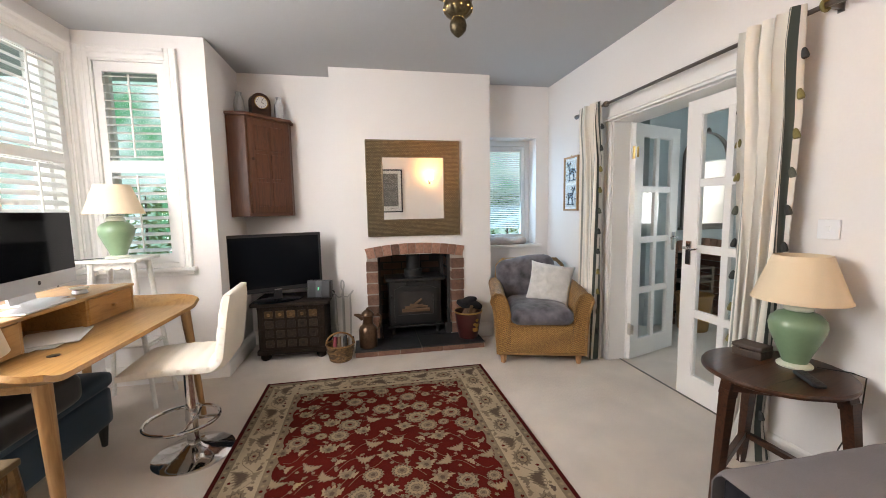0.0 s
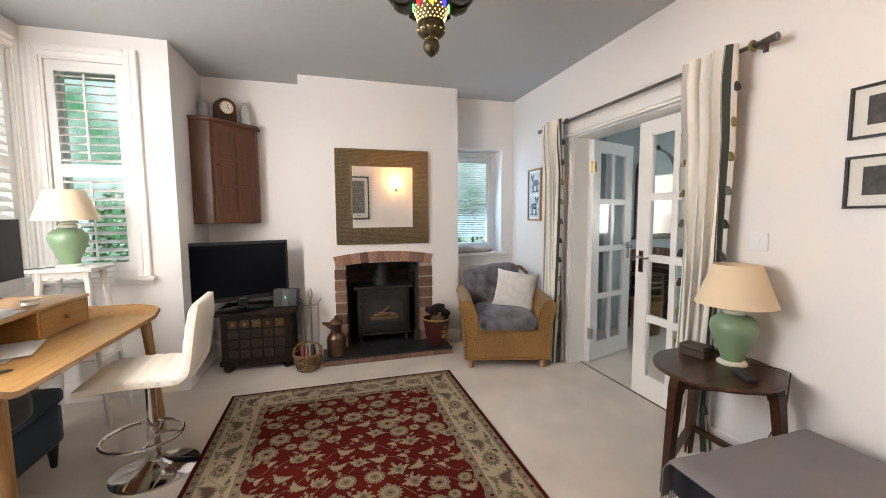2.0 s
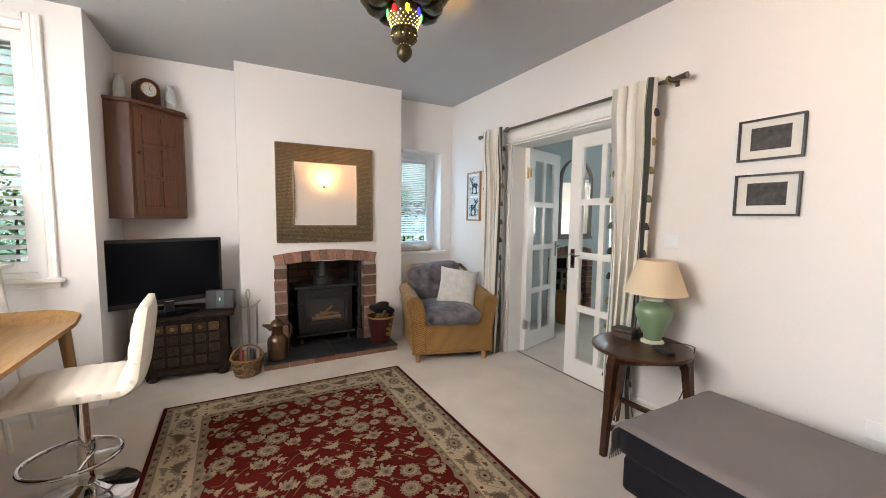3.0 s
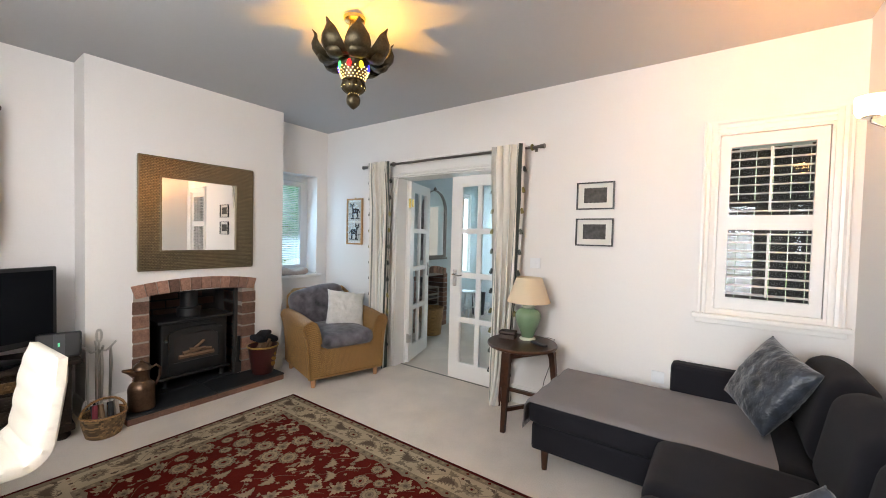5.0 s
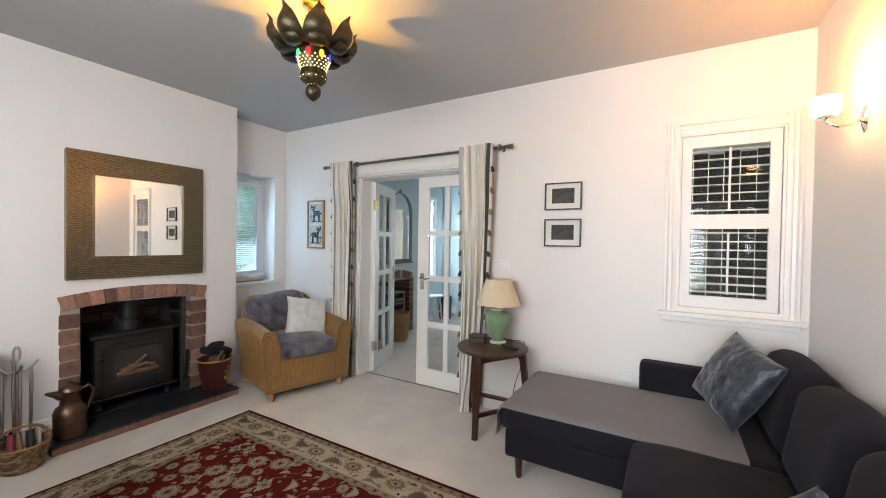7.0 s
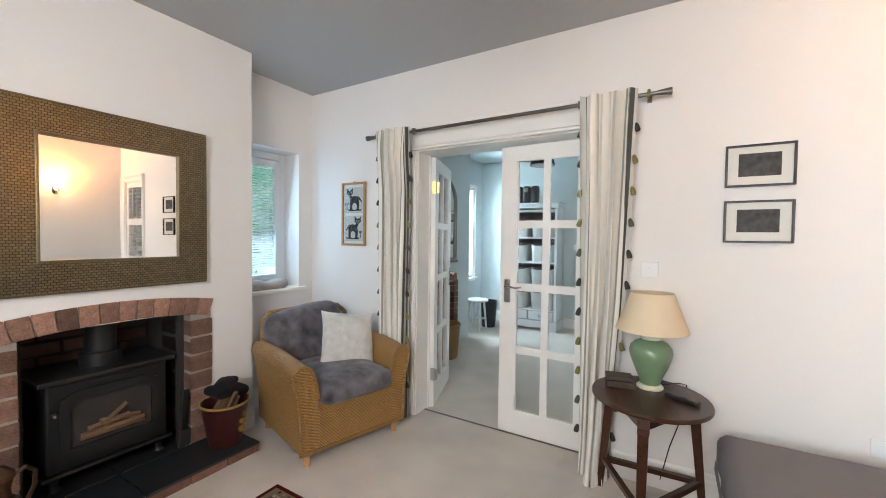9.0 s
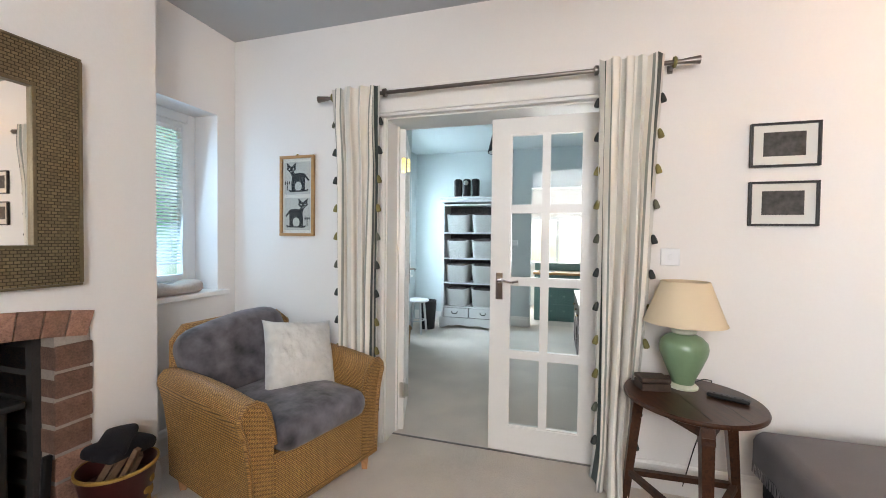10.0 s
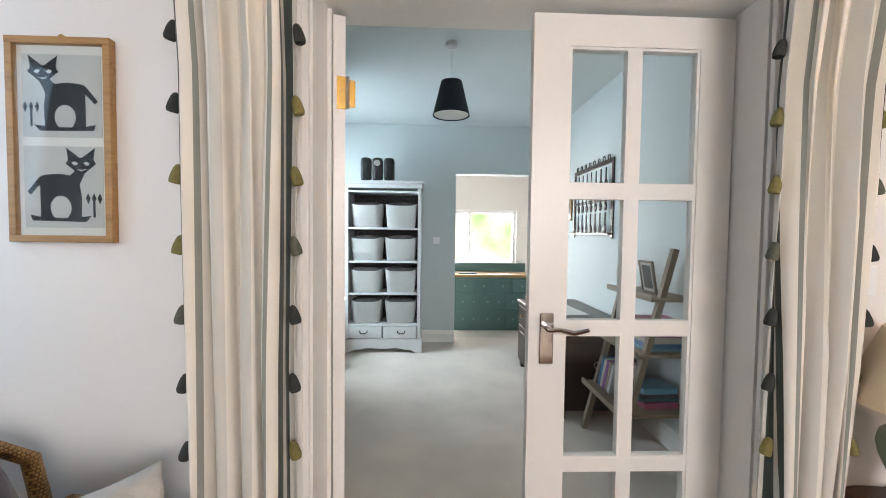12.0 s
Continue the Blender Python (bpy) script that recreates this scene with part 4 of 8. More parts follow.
def ribbon(bm, pts, w, z):
    prev = None
    for i, p in enumerate(pts):
        q = pts[min(i + 1, len(pts) - 1)]
        o = pts[max(i - 1, 0)]
        d = Vector((q[0] - o[0], q[1] - o[1])).normalized()
        pair = [bm.verts.new((p[0] - d.y * w * s, p[1] + d.x * w * s, z)) for s in (1, -1)]
        if prev:
            bm.faces.new((prev[0], prev[1], pair[1], pair[0]))
        prev = pair


Z1, Z2, Z3, Z4 = 0.0131, 0.0134, 0.0137, 0.0140
taupe, pale, red, brown, vines = bmesh.new(), bmesh.new(), bmesh.new(), bmesh.new(), bmesh.new()
rnd = random.Random(4)
mx = (FX[0] + FX[1]) / 2


def rosette(x, y, r, turn, kind_):
    """A woven flower head: spiky edge, paler ring, dark heart."""
    pet = (13, 11, 15, 12)[kind_]
    blossom(taupe, x, y, r, pet, turn, Z1, 0.15, 0.93, 0.8)
    blossom(brown, x, y, r * 0.80, pet, turn, Z2 - 0.0001, 0.10, 0.93)
    blossom(pale, x, y, r * 0.77, pet, turn + 0.1, Z2, 0.16, 0.92, 0.8)
    blossom(brown, x, y, r * 0.48, 7 + kind_, turn, Z3 - 0.0001, 0.18, 0.88)
    blossom(taupe, x, y, r * 0.44, 7 + kind_, turn, Z3, 0.2, 0.86)
    blossom((brown, red, brown, red)[kind_], x, y, r * 0.24, 5, turn, Z4, 0.25, 0.75)


def palmette(x, y, r, turn, s):
    """A fan-shaped flower: teardrop heart inside a fan of serrated leaves."""
    for k in range(-2, 3):
        a = turn + s * 0.52 * k
        leafy(taupe if k % 2 else pale, x + r * 0.45 * math.cos(a), y + r * 0.45 * math.sin(a), r * 1.25, a, Z1 + 0.00005 * (k + 2), 0.25 * k, 4)
    blossom(taupe, x + r * 0.2 * math.cos(turn), y + r * 0.2 * math.sin(turn), r * 0.5, 7, turn, Z2, 0.25, 0.8)
    blossom(brown, x + r * 0.2 * math.cos(turn), y + r * 0.2 * math.sin(turn), r * 0.24, 5, turn, Z3, 0.2, 0.8)


rows_n = 17
for r in range(rows_n):
    y = FY[1] - 0.06 - r * (FY[1] - FY[0] - 0.12) / (rows_n - 1)
    offs = [0.0, 0.125, 0.25, 0.375, 0.495] if r % 2 == 0 else [0.0625, 0.1875, 0.3125, 0.435, 0.53]
    for i, o in enumerate(offs):
        pick = (r * 2 + i * 3 + rnd.randrange(2)) % 5
        size = rnd.uniform(0.056, 0.070) if pick in (0, 2) else rnd.uniform(0.032, 0.044)
        jy, jx = rnd.uniform(-0.024, 0.024), rnd.uniform(-0.018, 0.018)
        turn, kf = rnd.uniform(-0.5, 0.5), rnd.randrange(4)
        a0 = rnd.uniform(0.5, 1.4)
        small = (rnd.uniform(-0.07, 0.07), rnd.uniform(0.035, 0.065), rnd.uniform(0, 3))
        for s in ((1,) if o == 0 else (1, -1)):
            x = mx + s * (o + jx * (o > 0))
            if pick == 0:
                rosette(x, y + jy, size, s * turn, kf)
            elif pick == 1:
                leafy(taupe, x, y + jy, 0.105, math.pi / 2 - s * (a0 + 0.1), Z1, 0.7 * s, 6)
                leafy(pale, x, y + jy, 0.080, math.pi / 2 - s * (a0 + 0.1), Z2, 0.7 * s, 6)
            elif pick == 2:
                palmette(x, y + jy - 0.01, size * 0.95, math.pi / 2 + s * turn, s)
            elif pick == 3:
                rosette(x, y + jy, size, s * turn, kf)
            else:
                leafy(pale, x, y + jy, 0.062, math.pi / 2 + s * a0, Z1, 0.5 * s, 4)
                blossom(taupe, x + s * 0.03, y + jy + 0.02, 0.019, 6, 0, Z2, 0.35)
            blossom(taupe, x + s * small[0], y + jy - small[1], 0.012, 5, small[2], Z1, 0.4)
            leafy(taupe, x - s * small[0], y + jy + small[1], 0.036, s * small[2], Z1, 0.3, 3)
        if i + 1 < len(offs):
            for s in (1, -1):
                x0, x1 = mx + s * o, mx + s * offs[i + 1]
                ribbon(vines, [(x0 + (x1 - x0) * t, y + 0.04 * math.sin(t * math.pi) * (1 if (r + i) % 2 else -1) - 0.07 * t) for t in [k / 8 for k in range(9)]], 0.0014, 0.0128)


def border_run(ax, ay, bx, by):
    L = math.hypot(bx - ax, by - ay)
    dx, dy = (bx - ax) / L, (by - ay) / L
    n = round(L / 0.155)
    ang = math.atan2(dy, dx)
    rb = random.Random(round(L * 100))
    for k in range(n):
        t = (k + 0.5) * L / n
        x, y = ax + dx * t, ay + dy * t
        s = 1 if k % 4 == 1 else -1
        if k % 2 == 0:
            blossom(taupe, x, y, 0.072, 12, ang, Z1, 0.26, 0.74, 0.6)
            blossom(brown, x, y, 0.047, 8, ang, Z2, 0.18, 0.66)
            blossom(pale, x, y, 0.041, 8, ang, Z3, 0.22, 0.62)
            blossom(taupe, x, y, 0.022, 6, ang, Z4, 0.3, 0.7)
            blossom(red, x, y, 0.010, 6, ang, Z4 + 0.0003, 0.3)
        else:
            leafy(taupe, x - dy * 0.012 * s, y + dx * 0.012 * s, 0.150, ang + 0.42 * s, Z1, 0.6 * s, 7)
            leafy(brown, x - dy * 0.012 * s, y + dx * 0.012 * s, 0.105, ang + 0.42 * s, Z2, 0.6 * s, 6)
            leafy(taupe, x + dy * 0.048 * s, y - dx * 0.048 * s, 0.075, ang - 0.35 * s, Z1, -0.5 * s, 4)
        for e in (1, -1):
            u, v = t + rb.uniform(0.05, 0.09), e * rb.uniform(0.045, 0.065)
            px_, py_ = ax + dx * u - dy * v, ay + dy * u + dx * v
            leafy(taupe if e > 0 else brown, px_, py_, rb.uniform(0.035, 0.05), ang + rb.uniform(-1, 1), Z1, 0.4, 3)
            blossom(red if (k + e) % 3 == 0 else taupe, px_ + dx * 0.035, py_ + dy * 0.035, 0.011, 5, ang, Z2, 0.35)
    ribbon(vines, [(ax + dx * t - dy * 0.05 * math.sin(t * 20), ay + dy * t + dx * 0.05 * math.sin(t * 20)) for t in [j * L / 120 for j in range(121)]], 0.0018, 0.0126)
    for off, w in ((0.106, 0.011), (-0.106, 0.011)):
        m = round(L / 0.036)
        for k in range(m):
            t = (k + 0.5) * L / m
            blossom((brown, pale, red, pale)[k % 4], ax + dx * t - dy * off, ay + dy * t + dx * off, w, 5, ang, Z2, 0.3)


bo = 0.15
border_run(RUG_X0 + bo, RUG_Y0 + 0.06, RUG_X0 + bo, RUG_Y1 - 0.06)
border_run(RUG_X1 - bo, RUG_Y0 + 0.06, RUG_X1 - bo, RUG_Y1 - 0.06)
border_run(RUG_X0 + bo + 0.12, RUG_Y1 - bo, RUG_X1 - bo - 0.12, RUG_Y1 - bo)
border_run(RUG_X0 + bo + 0.12, RUG_Y0 + bo, RUG_X1 - bo - 0.12, RUG_Y0 + bo)
for bmx, mt in ((taupe, M_RUG_TAUPE), (pale, M_RUG_PALE), (red, M_RUG), (brown, M_RUG_BROWN), (vines, M_RUG_TAUPE)):
    tagged(part("floral_weave", bmx, mt, rug), kind="stuff")

# ---- mirror over the fireplace ----
mir = thing("wall_mirror", pose(0.807, BREAST_Y - 0.002, 1.525), "square wall mirror in a wide hammered bronze frame", "mirror")
bm = boxes((-0.443, 0.443, -0.022, 0, 0.302, 0.450), (-0.443, 0.443, -0.022, 0, -0.450, -0.302), (-0.443, -0.296, -0.0215, 0, -0.302, 0.302), (0.296, 0.443, -0.0215, 0, -0.302, 0.302))
part("mirror_frame", bm, M_BRONZE, mir, "hammered bronze frame with a scale pattern")
part("frame_edge", boxes((-0.449, 0.449, -0.030, 0, 0.447, 0.457), (-0.449, 0.449, -0.030, 0, -0.457, -0.447), (-0.452, -0.440, -0.0295, 0, -0.447, 0.447), (0.440, 0.452, -0.0295, 0, -0.447, 0.447), bevel=0.002), M_BRONZE_EDGE, mir)
part("frame_edge", boxes((-0.304, 0.304, -0.030, 0, 0.294, 0.306), (-0.304, 0.304, -0.030, 0, -0.306, -0.294), (-0.305, -0.293, -0.0295, 0, -0.294, 0.294), (0.293, 0.305, -0.0295, 0, -0.294, 0.294), bevel=0.002), M_BRONZE_EDGE, mir)
part("mirror_glass", boxes((-0.294, 0.294, -0.012, -0.008, -0.295, 0.295)), M_MIRROR, mir)

# ---- wood stove ----
stove = thing("wood_stove", pose(0.808, 5.14, 0.062), "black cast iron wood stove with logs behind its glass door", "stove")
part("stove_body", boxes((-0.265, 0.265, -0.15, 0.17, 0.09, 0.545), bevel=0.012), M_IRON, stove)
part("stove_top", boxes((-0.30, 0.30, -0.185, 0.19, 0.545, 0.572), bevel=0.008), M_IRON, stove)
part("stove_base", boxes((-0.285, 0.285, -0.17, 0.18, 0.07, 0.09), bevel=0.006), M_IRON, stove)
for x in (-0.23, 0.23):
    for y in (-0.12, 0.13):
        part("leg", lathe([(0.028, 0.0), (0.018, 0.02), (0.022, 0.05), (0.035, 0.075)], 12), M_IRON, stove, at=pose(x, y, 0), smooth=True)
door_o = [(-0.215, 0.13), (0.215, 0.13), (0.215, 0.46), (0.15, 0.49), (-0.15, 0.49), (-0.215, 0.46)]
win_o = [(-0.18, 0.20), (0.18, 0.20), (0.18, 0.405), (0.115, 0.445), (-0.115, 0.445), (-0.18, 0.405)]
bm = bmesh.new()
for y, pts in ((-0.172, door_o), ):
    o = [bm.verts.new((x, y, z)) for x, z in door_o]
    i = [bm.verts.new((x, y, z)) for x, z in win_o]
    o2 = [bm.verts.new((x, -0.151, z)) for x, z in door_o]
    i2 = [bm.verts.new((x, -0.151, z)) for x, z in win_o]
    for k in range(6):
        j = (k + 1) % 6
        bm.faces.new((o[k], o[j], i[j], i[k]))
        bm.faces.new((o[k], o[j], o2[j], o2[k]))
        bm.faces.new((i[k], i[j], i2[j], i2[k]))
sd = part("stove_door", bm, M_IRON, stove)
part("ember_bed", boxes((-0.179, 0.179, -0.158, -0.152, 0.201, 0.44)), M_SOOT, sd)
lg = material("pale_split_log", (0.15, 0.085, 0.048), 0.8, vary=0.35, scale=20)
for a, b, r in (((-0.11, -0.166, 0.275), (0.07, -0.166, 0.29), 0.016), ((-0.02, -0.168, 0.30), (0.06, -0.168, 0.36), 0.012), ((-0.06, -0.166, 0.30), (0.12, -0.164, 0.275), 0.015), ((-0.14, -0.164, 0.245), (0.14, -0.164, 0.245), 0.02)):
    part("log", tube([a, b], r, 6), lg, sd, "split log behind the glass")
part("door_knob", lathe([(0.012, 0), (0.014, 0.02), (0.006, 0.03), (0.014, 0.045), (0.0, 0.055)], 12), M_IRON, sd, at=pose(-0.24, -0.165, 0.40, 90), smooth=True)
part("air_slider", boxes((-0.10, 0.10, -0.160, -0.150, 0.50, 0.525), bevel=0.004), M_IRON, stove)
part("flue_pipe", lathe([(0.085, 0.572), (0.085, 0.60), (0.072, 0.61), (0.070, 0.80)], 24), M_IRON, stove, smooth=True)
part("flue_collar", lathe([(0.095, 0.572), (0.095, 0.64), (0.085, 0.65)], 24), M_IRON, stove, smooth=True)

# things on and by the hearth
jug = thing("copper_jug", pose(0.325, 4.70, 0.062), "tall aged copper jug with a hinged lid on the hearth", "jug")
part("jug_body", lathe([(0.078, 0), (0.085, 0.01), (0.084, 0.10), (0.086, 0.16), (0.075, 0.19), (0.05, 0.215), (0.046, 0.25), (0.055, 0.295), (0.060, 0.30)], 28), M_COPPER, jug, smooth=True)
part("lid", lathe([(0.061, 0.302), (0.058, 0.315), (0.035, 0.34), (0.012, 0.352), (0.014, 0.365), (0.0, 0.374)], 24), M_COPPER, jug, smooth=True)
part("spout", tube([(-0.045, 0, 0.275), (-0.08, -0.01, 0.30), (-0.12, -0.015, 0.315)], [0.03, 0.02, 0.008], 10), M_COPPER, jug, smooth=True)
part("handle", tube([(0.05, 0, 0.29), (0.09, 0, 0.31), (0.118, 0, 0.28), (0.115, 0, 0.22), (0.085, 0, 0.15)], 0.009, 8), M_COPPER, jug, smooth=True)

bucket = thing("coal_bucket", pose(1.297, 4.76, 0.062), "maroon painted bucket with gold motif holding kindling", "bucket")
part("bucket_body", lathe([(0.090, 0), (0.092, 0.005), (0.135, 0.255), (0.139, 0.26), (0.132, 0.262), (0.118, 0.19), (0.0, 0.18)], 32), M_MAROON, bucket, smooth=True)
part("rim", lathe([(0.136, 0.250), (0.141, 0.254), (0.141, 0.264), (0.134, 0.266), (0.132, 0.256)], 32), M_GOLD_PAINT, bucket, smooth=True)
bm = bmesh.new()
for a, zc, r in ((-1.15, 0.10, 0.03), (-1.0, 0.14, 0.026), (-0.9, 0.09, 0.022), (-1.25, 0.15, 0.018), (-1.05, 0.19, 0.02)):
    g = lathe([(r, 0), (r * 0.8, 0.004), (0.0, 0.005)], 10)
    rad = 0.090 + zc * 0.172
    bmesh.ops.transform(g, matrix=pose(math.cos(a) * rad, math.sin(a) * rad, zc, 0, 0, math.degrees(a)) @ pose(0, 0, 0, 0, 82, 0), verts=g.verts)
    tmp = bpy.data.meshes.new("t")
    g.to_mesh(tmp)
    g.free()
    bm.from_mesh(tmp)
    bpy.data.meshes.remove(tmp)
part("painted_crest", bm, M_GOLD_PAINT, bucket, "gold painted crest")
for k in range(7):
    a = k * 0.9
    part("kindling", boxes((-0.012, 0.012, -0.009, 0.009, -0.08, 0.075 + 0.02 * (k % 3))), lg, bucket, at=pose(0.05 * math.cos(a), 0.05 * math.sin(a), 0.225, 25 * math.sin(a), 30 * math.cos(a), k * 40))
gl = thing("fire_gloves", pose(1.315, 4.77, 0.385), "black cloth stove gloves heaped on the kindling bucket", "gloves")
part("glove", puffy(-0.115, 0.115, -0.075, 0.075, -0.030, 0.020, 0.022, 0.02, 3), M_SOFA, gl, at=pose(0.0, 0, 0.0, 6, 10, 12), smooth=True, angle=80)
part("glove", puffy(-0.10, 0.08, -0.06, 0.06, -0.024, 0.018, 0.018, 0.02, 7), M_SOFA, gl, at=pose(-0.01, 0.01, 0.030, -8, -10, 40), smooth=True, angle=80)
sh = thing("hearth_shovel", pose(1.135, 4.93, 0.062), "black hearth brush leaning in the fireplace opening", "brush")
part("brush_handle", boxes((-0.015, 0.015, -0.01, 0.01, 0.10, 0.36), bevel=0.006), M_BLACK, sh, at=pose(0, 0, 0, 6))
part("brush_head", boxes((-0.035, 0.035, -0.018, 0.018, 0.0, 0.11), bevel=0.01), M_SOOT, sh, at=pose(0, 0, 0, 6))

tools = thing("fire_tool_set", pose(0.105, 4.80, 0), "steel fireside companion set with hanging tools", "fire tools")
part("base", lathe([(0.085, 0), (0.085, 0.012), (0.03, 0.022), (0.008, 0.03)], 24), M_STEEL, tools, smooth=True)
part("pole", tube([(0, 0, 0.02), (0, 0, 0.60)], 0.007, 8), M_STEEL, tools, smooth=True)
part("ring_handle", tube([(0.014 * math.cos(a), 0, 0.635 + 0.045 * math.sin(a)) for a in [2 * math.pi * k / 14 for k in range(14)]], 0.007, 6, closed=True), M_STEEL, tools, smooth=True)
for k, (dx, dy) in enumerate(((0.065, 0), (-0.065, 0), (0, -0.065), (0.0, 0.065))):
    part("hook_arm", tube([(0, 0, 0.53), (dx * 0.6, dy * 0.6, 0.52), (dx * 1.1, dy * 1.1, 0.55), (dx * 1.5, dy * 1.5, 0.58)], 0.0075, 6), M_STEEL, tools, smooth=True)
    part("hanging_tool", tube([(dx, dy, 0.545), (dx, dy, 0.42), (dx * 0.9, dy * 0.9, 0.12)], [0.007, 0.010, 0.007], 6), M_STEEL, tools, smooth=True)
    part("tool_head", boxes((-0.022, 0.022, -0.008, 0.008, 0.04, 0.14), bevel=0.005), M_IRON, tools, at=pose(dx, dy, 0, 0, 0, k * 45))

M_BASKET = patterned("checked_basket_weave", (0.36, 0.22, 0.10), (0.055, 0.033, 0.018), (0.10, 0.06, 0.03), 55, 0.7, 0.7, 0.7, 0.0, 0.9, 0.004, 0.06, plane="all")
bk = thing("log_basket", pose(0.08, 4.585, 0), "small checked woven basket with a hoop handle", "basket")
part("basket_body", lathe([(0.080, 0), (0.095, 0.01), (0.118, 0.10), (0.122, 0.15), (0.118, 0.152), (0.110, 0.10), (0.0, 0.09)], 28), M_BASKET, bk, smooth=True)
part("basket_rim", tube([(0.121 * math.cos(a), 0.121 * math.sin(a), 0.152) for a in [2 * math.pi * k / 24 for k in range(24)]], 0.008, 6, closed=True), M_WICKER_TOP, bk, smooth=True)
part("basket_handle", tube([(-0.12 * math.cos(a), 0.0, 0.15 + 0.10 * math.sin(a)) for a in [math.pi * k / 12 for k in range(13)]], 0.008, 6), M_WICKER_TOP, bk, smooth=True)
for k, (c, a) in enumerate((((0.25, 0.03, 0.05), 20), ((0.03, 0.03, 0.035), -15), ((0.5, 0.5, 0.48), 35), ((0.20, 0.12, 0.06), -30), ((0.03, 0.03, 0.03), 5), ((0.45, 0.40, 0.36), 50))):
    st = part("magazine_roll", tube([(0, 0, 0.09), (0, 0.03, 0.21)], 0.016, 8), material("rolled_paper", c, 0.6), bk, at=pose(-0.06 + 0.024 * k, -0.02 + 0.01 * (k % 3), 0, 0, a * 0.4, a), smooth=True)

# ---- television corner ----
chest = thing("carved_chest", pose(-0.335, 4.90, 0, 0, 0, -2), "old dark carved wooden chest with brass-tiled front", "chest")
part("chest_body", boxes((-0.285, 0.285, -0.20, 0.20, 0.075, 0.495), bevel=0.008), M_CHEST, chest)
part("chest_lid", boxes((-0.335, 0.335, -0.235, 0.225, 0.495, 0.53), bevel=0.01), M_CHEST, chest)
part("plinth", boxes((-0.30, 0.30, -0.215, 0.21, 0.055, 0.10), bevel=0.008), M_CHEST, chest)
for x in (-0.24, 0.24):
    for y in (-0.16, 0.16):
        part("bun_foot", lathe([(0.03, 0), (0.045, 0.018), (0.042, 0.04), (0.028, 0.06)], 16), M_CHEST, chest, at=pose(x, y, 0), smooth=True)
for r in range(4):
    tl = None
    for c_ in range(5):
        mm = pose(-0.188 + c_ * 0.094, -0.203, 0.155 + r * 0.088)
        if tl is None:
            tl = part("tile", boxes((-0.036, 0.036, -0.006, 0.004, -0.033, 0.033), bevel=0.006), M_CHEST_TILE if r == 3 else M_CHEST_TILE_DARK, chest)
            tl.matrix_local = mm
        else:
            again(tl, mm)
        part("boss", lathe([(0.016, 0), (0.015, 0.003), (0.006, 0.005), (0.0, 0.008)], 10), M_CHEST_TILE if r == 3 else M_CHEST_TILE_DARK, chest, at=mm @ pose(0, -0.006, 0, 90), smooth=True)
for k in range(6):
    part("carved_rail", boxes((-0.238 + k * 0.0945, -0.228 + k * 0.0945, -0.209, -0.199, 0.11, 0.47), bevel=0.003), M_CHEST, chest)
for k in range(5):
    part("carved_rail", boxes((-0.27, 0.27, -0.2085, -0.1995, 0.107 + k * 0.0885, 0.115 + k * 0.0885), bevel=0.003), M_CHEST, chest)
for k in range(13):
    part("dentil", boxes((-0.28 + k * 0.045, -0.255 + k * 0.045, -0.222, -0.198, 0.472, 0.493), bevel=0.003), M_CHEST, chest)

tv = thing("television", pose(-0.452, 4.775, 0.53, 0, 0, 23.5), "black flat-screen television on a glossy swivel stand", "television")
part("tv_body", boxes((-0.40, 0.40, 0.0, 0.045, 0.085, 0.60), bevel=0.008), M_BLACK, tv)
part("screen", boxes((-0.375, 0.375, -0.003, 0.0, 0.125, 0.575)), M_SCREEN, tv, "dark switched-off screen")
part("tv_logo", boxes((-0.03, 0.03, -0.003, -0.0005, 0.100, 0.106)), M_STEEL, tv)
part("stand_neck", boxes((-0.035, 0.035, 0.0, 0.03, 0.015, 0.09), bevel=0.006), M_BLACK, tv)
part("stand_base", lathe([(0.215, 0), (0.215, 0.008), (0.19, 0.014), (0.0, 0.018)], 40), M_SCREEN, tv, at=pose(0, 0.02, 0) @ Matrix.Diagonal((1, 0.62, 1, 1)), smooth=True)
spk = thing("table_radio", pose(-0.105, 4.775, 0.53, -8, 0, -14), "small black radio speaker leaning on the chest", "radio")
part("radio_body", boxes((-0.11, 0.11, -0.02, 0.06, 0, 0.165), bevel=0.012), M_BLACK, spk)
part("radio_front", boxes((-0.025, 0.03, -0.0225, -0.019, 0.01, 0.155), bevel=0.001), material("grey_radio_panel", (0.05, 0.05, 0.055), 0.3), spk)
part("radio_display", boxes((-0.004, 0.006, -0.0245, -0.0215, 0.075, 0.10)), material("green_display", (0.05, 0.3, 0.15), 0.4, emit=((0.1, 0.7, 0.35), 0.5)), spk)

cab = thing("corner_cabinet", pose(-0.798, 5.198, 1.285), "reddish-brown wooden corner cabinet hung on the wall", "cabinet")
plan = [(0.0, 0.0), (0.0, -0.405), (0.15, -0.405), (0.455, -0.115), (0.455, 0.0)]
part("cabinet_body", prism(plan, 0.865, "z", 0.0, bevel=0.004), M_CABWOOD, cab)
part("cornice", prism([(0.0, 0.0), (0.0, -0.43), (0.165, -0.43), (0.48, -0.13), (0.48, 0.0)], 0.028, "z", 0.863, bevel=0.006), M_CABWOOD, cab)
ang = math.degrees(math.atan2(0.29, 0.305))
dl = math.hypot(0.29, 0.305)
cd = part("door", boxes((0.02, dl - 0.02, -0.014, 0.0, 0.03, 0.84), bevel=0.003), M_CABWOOD, cab, at=pose(0.15, -0.405, 0, 0, 0, ang))
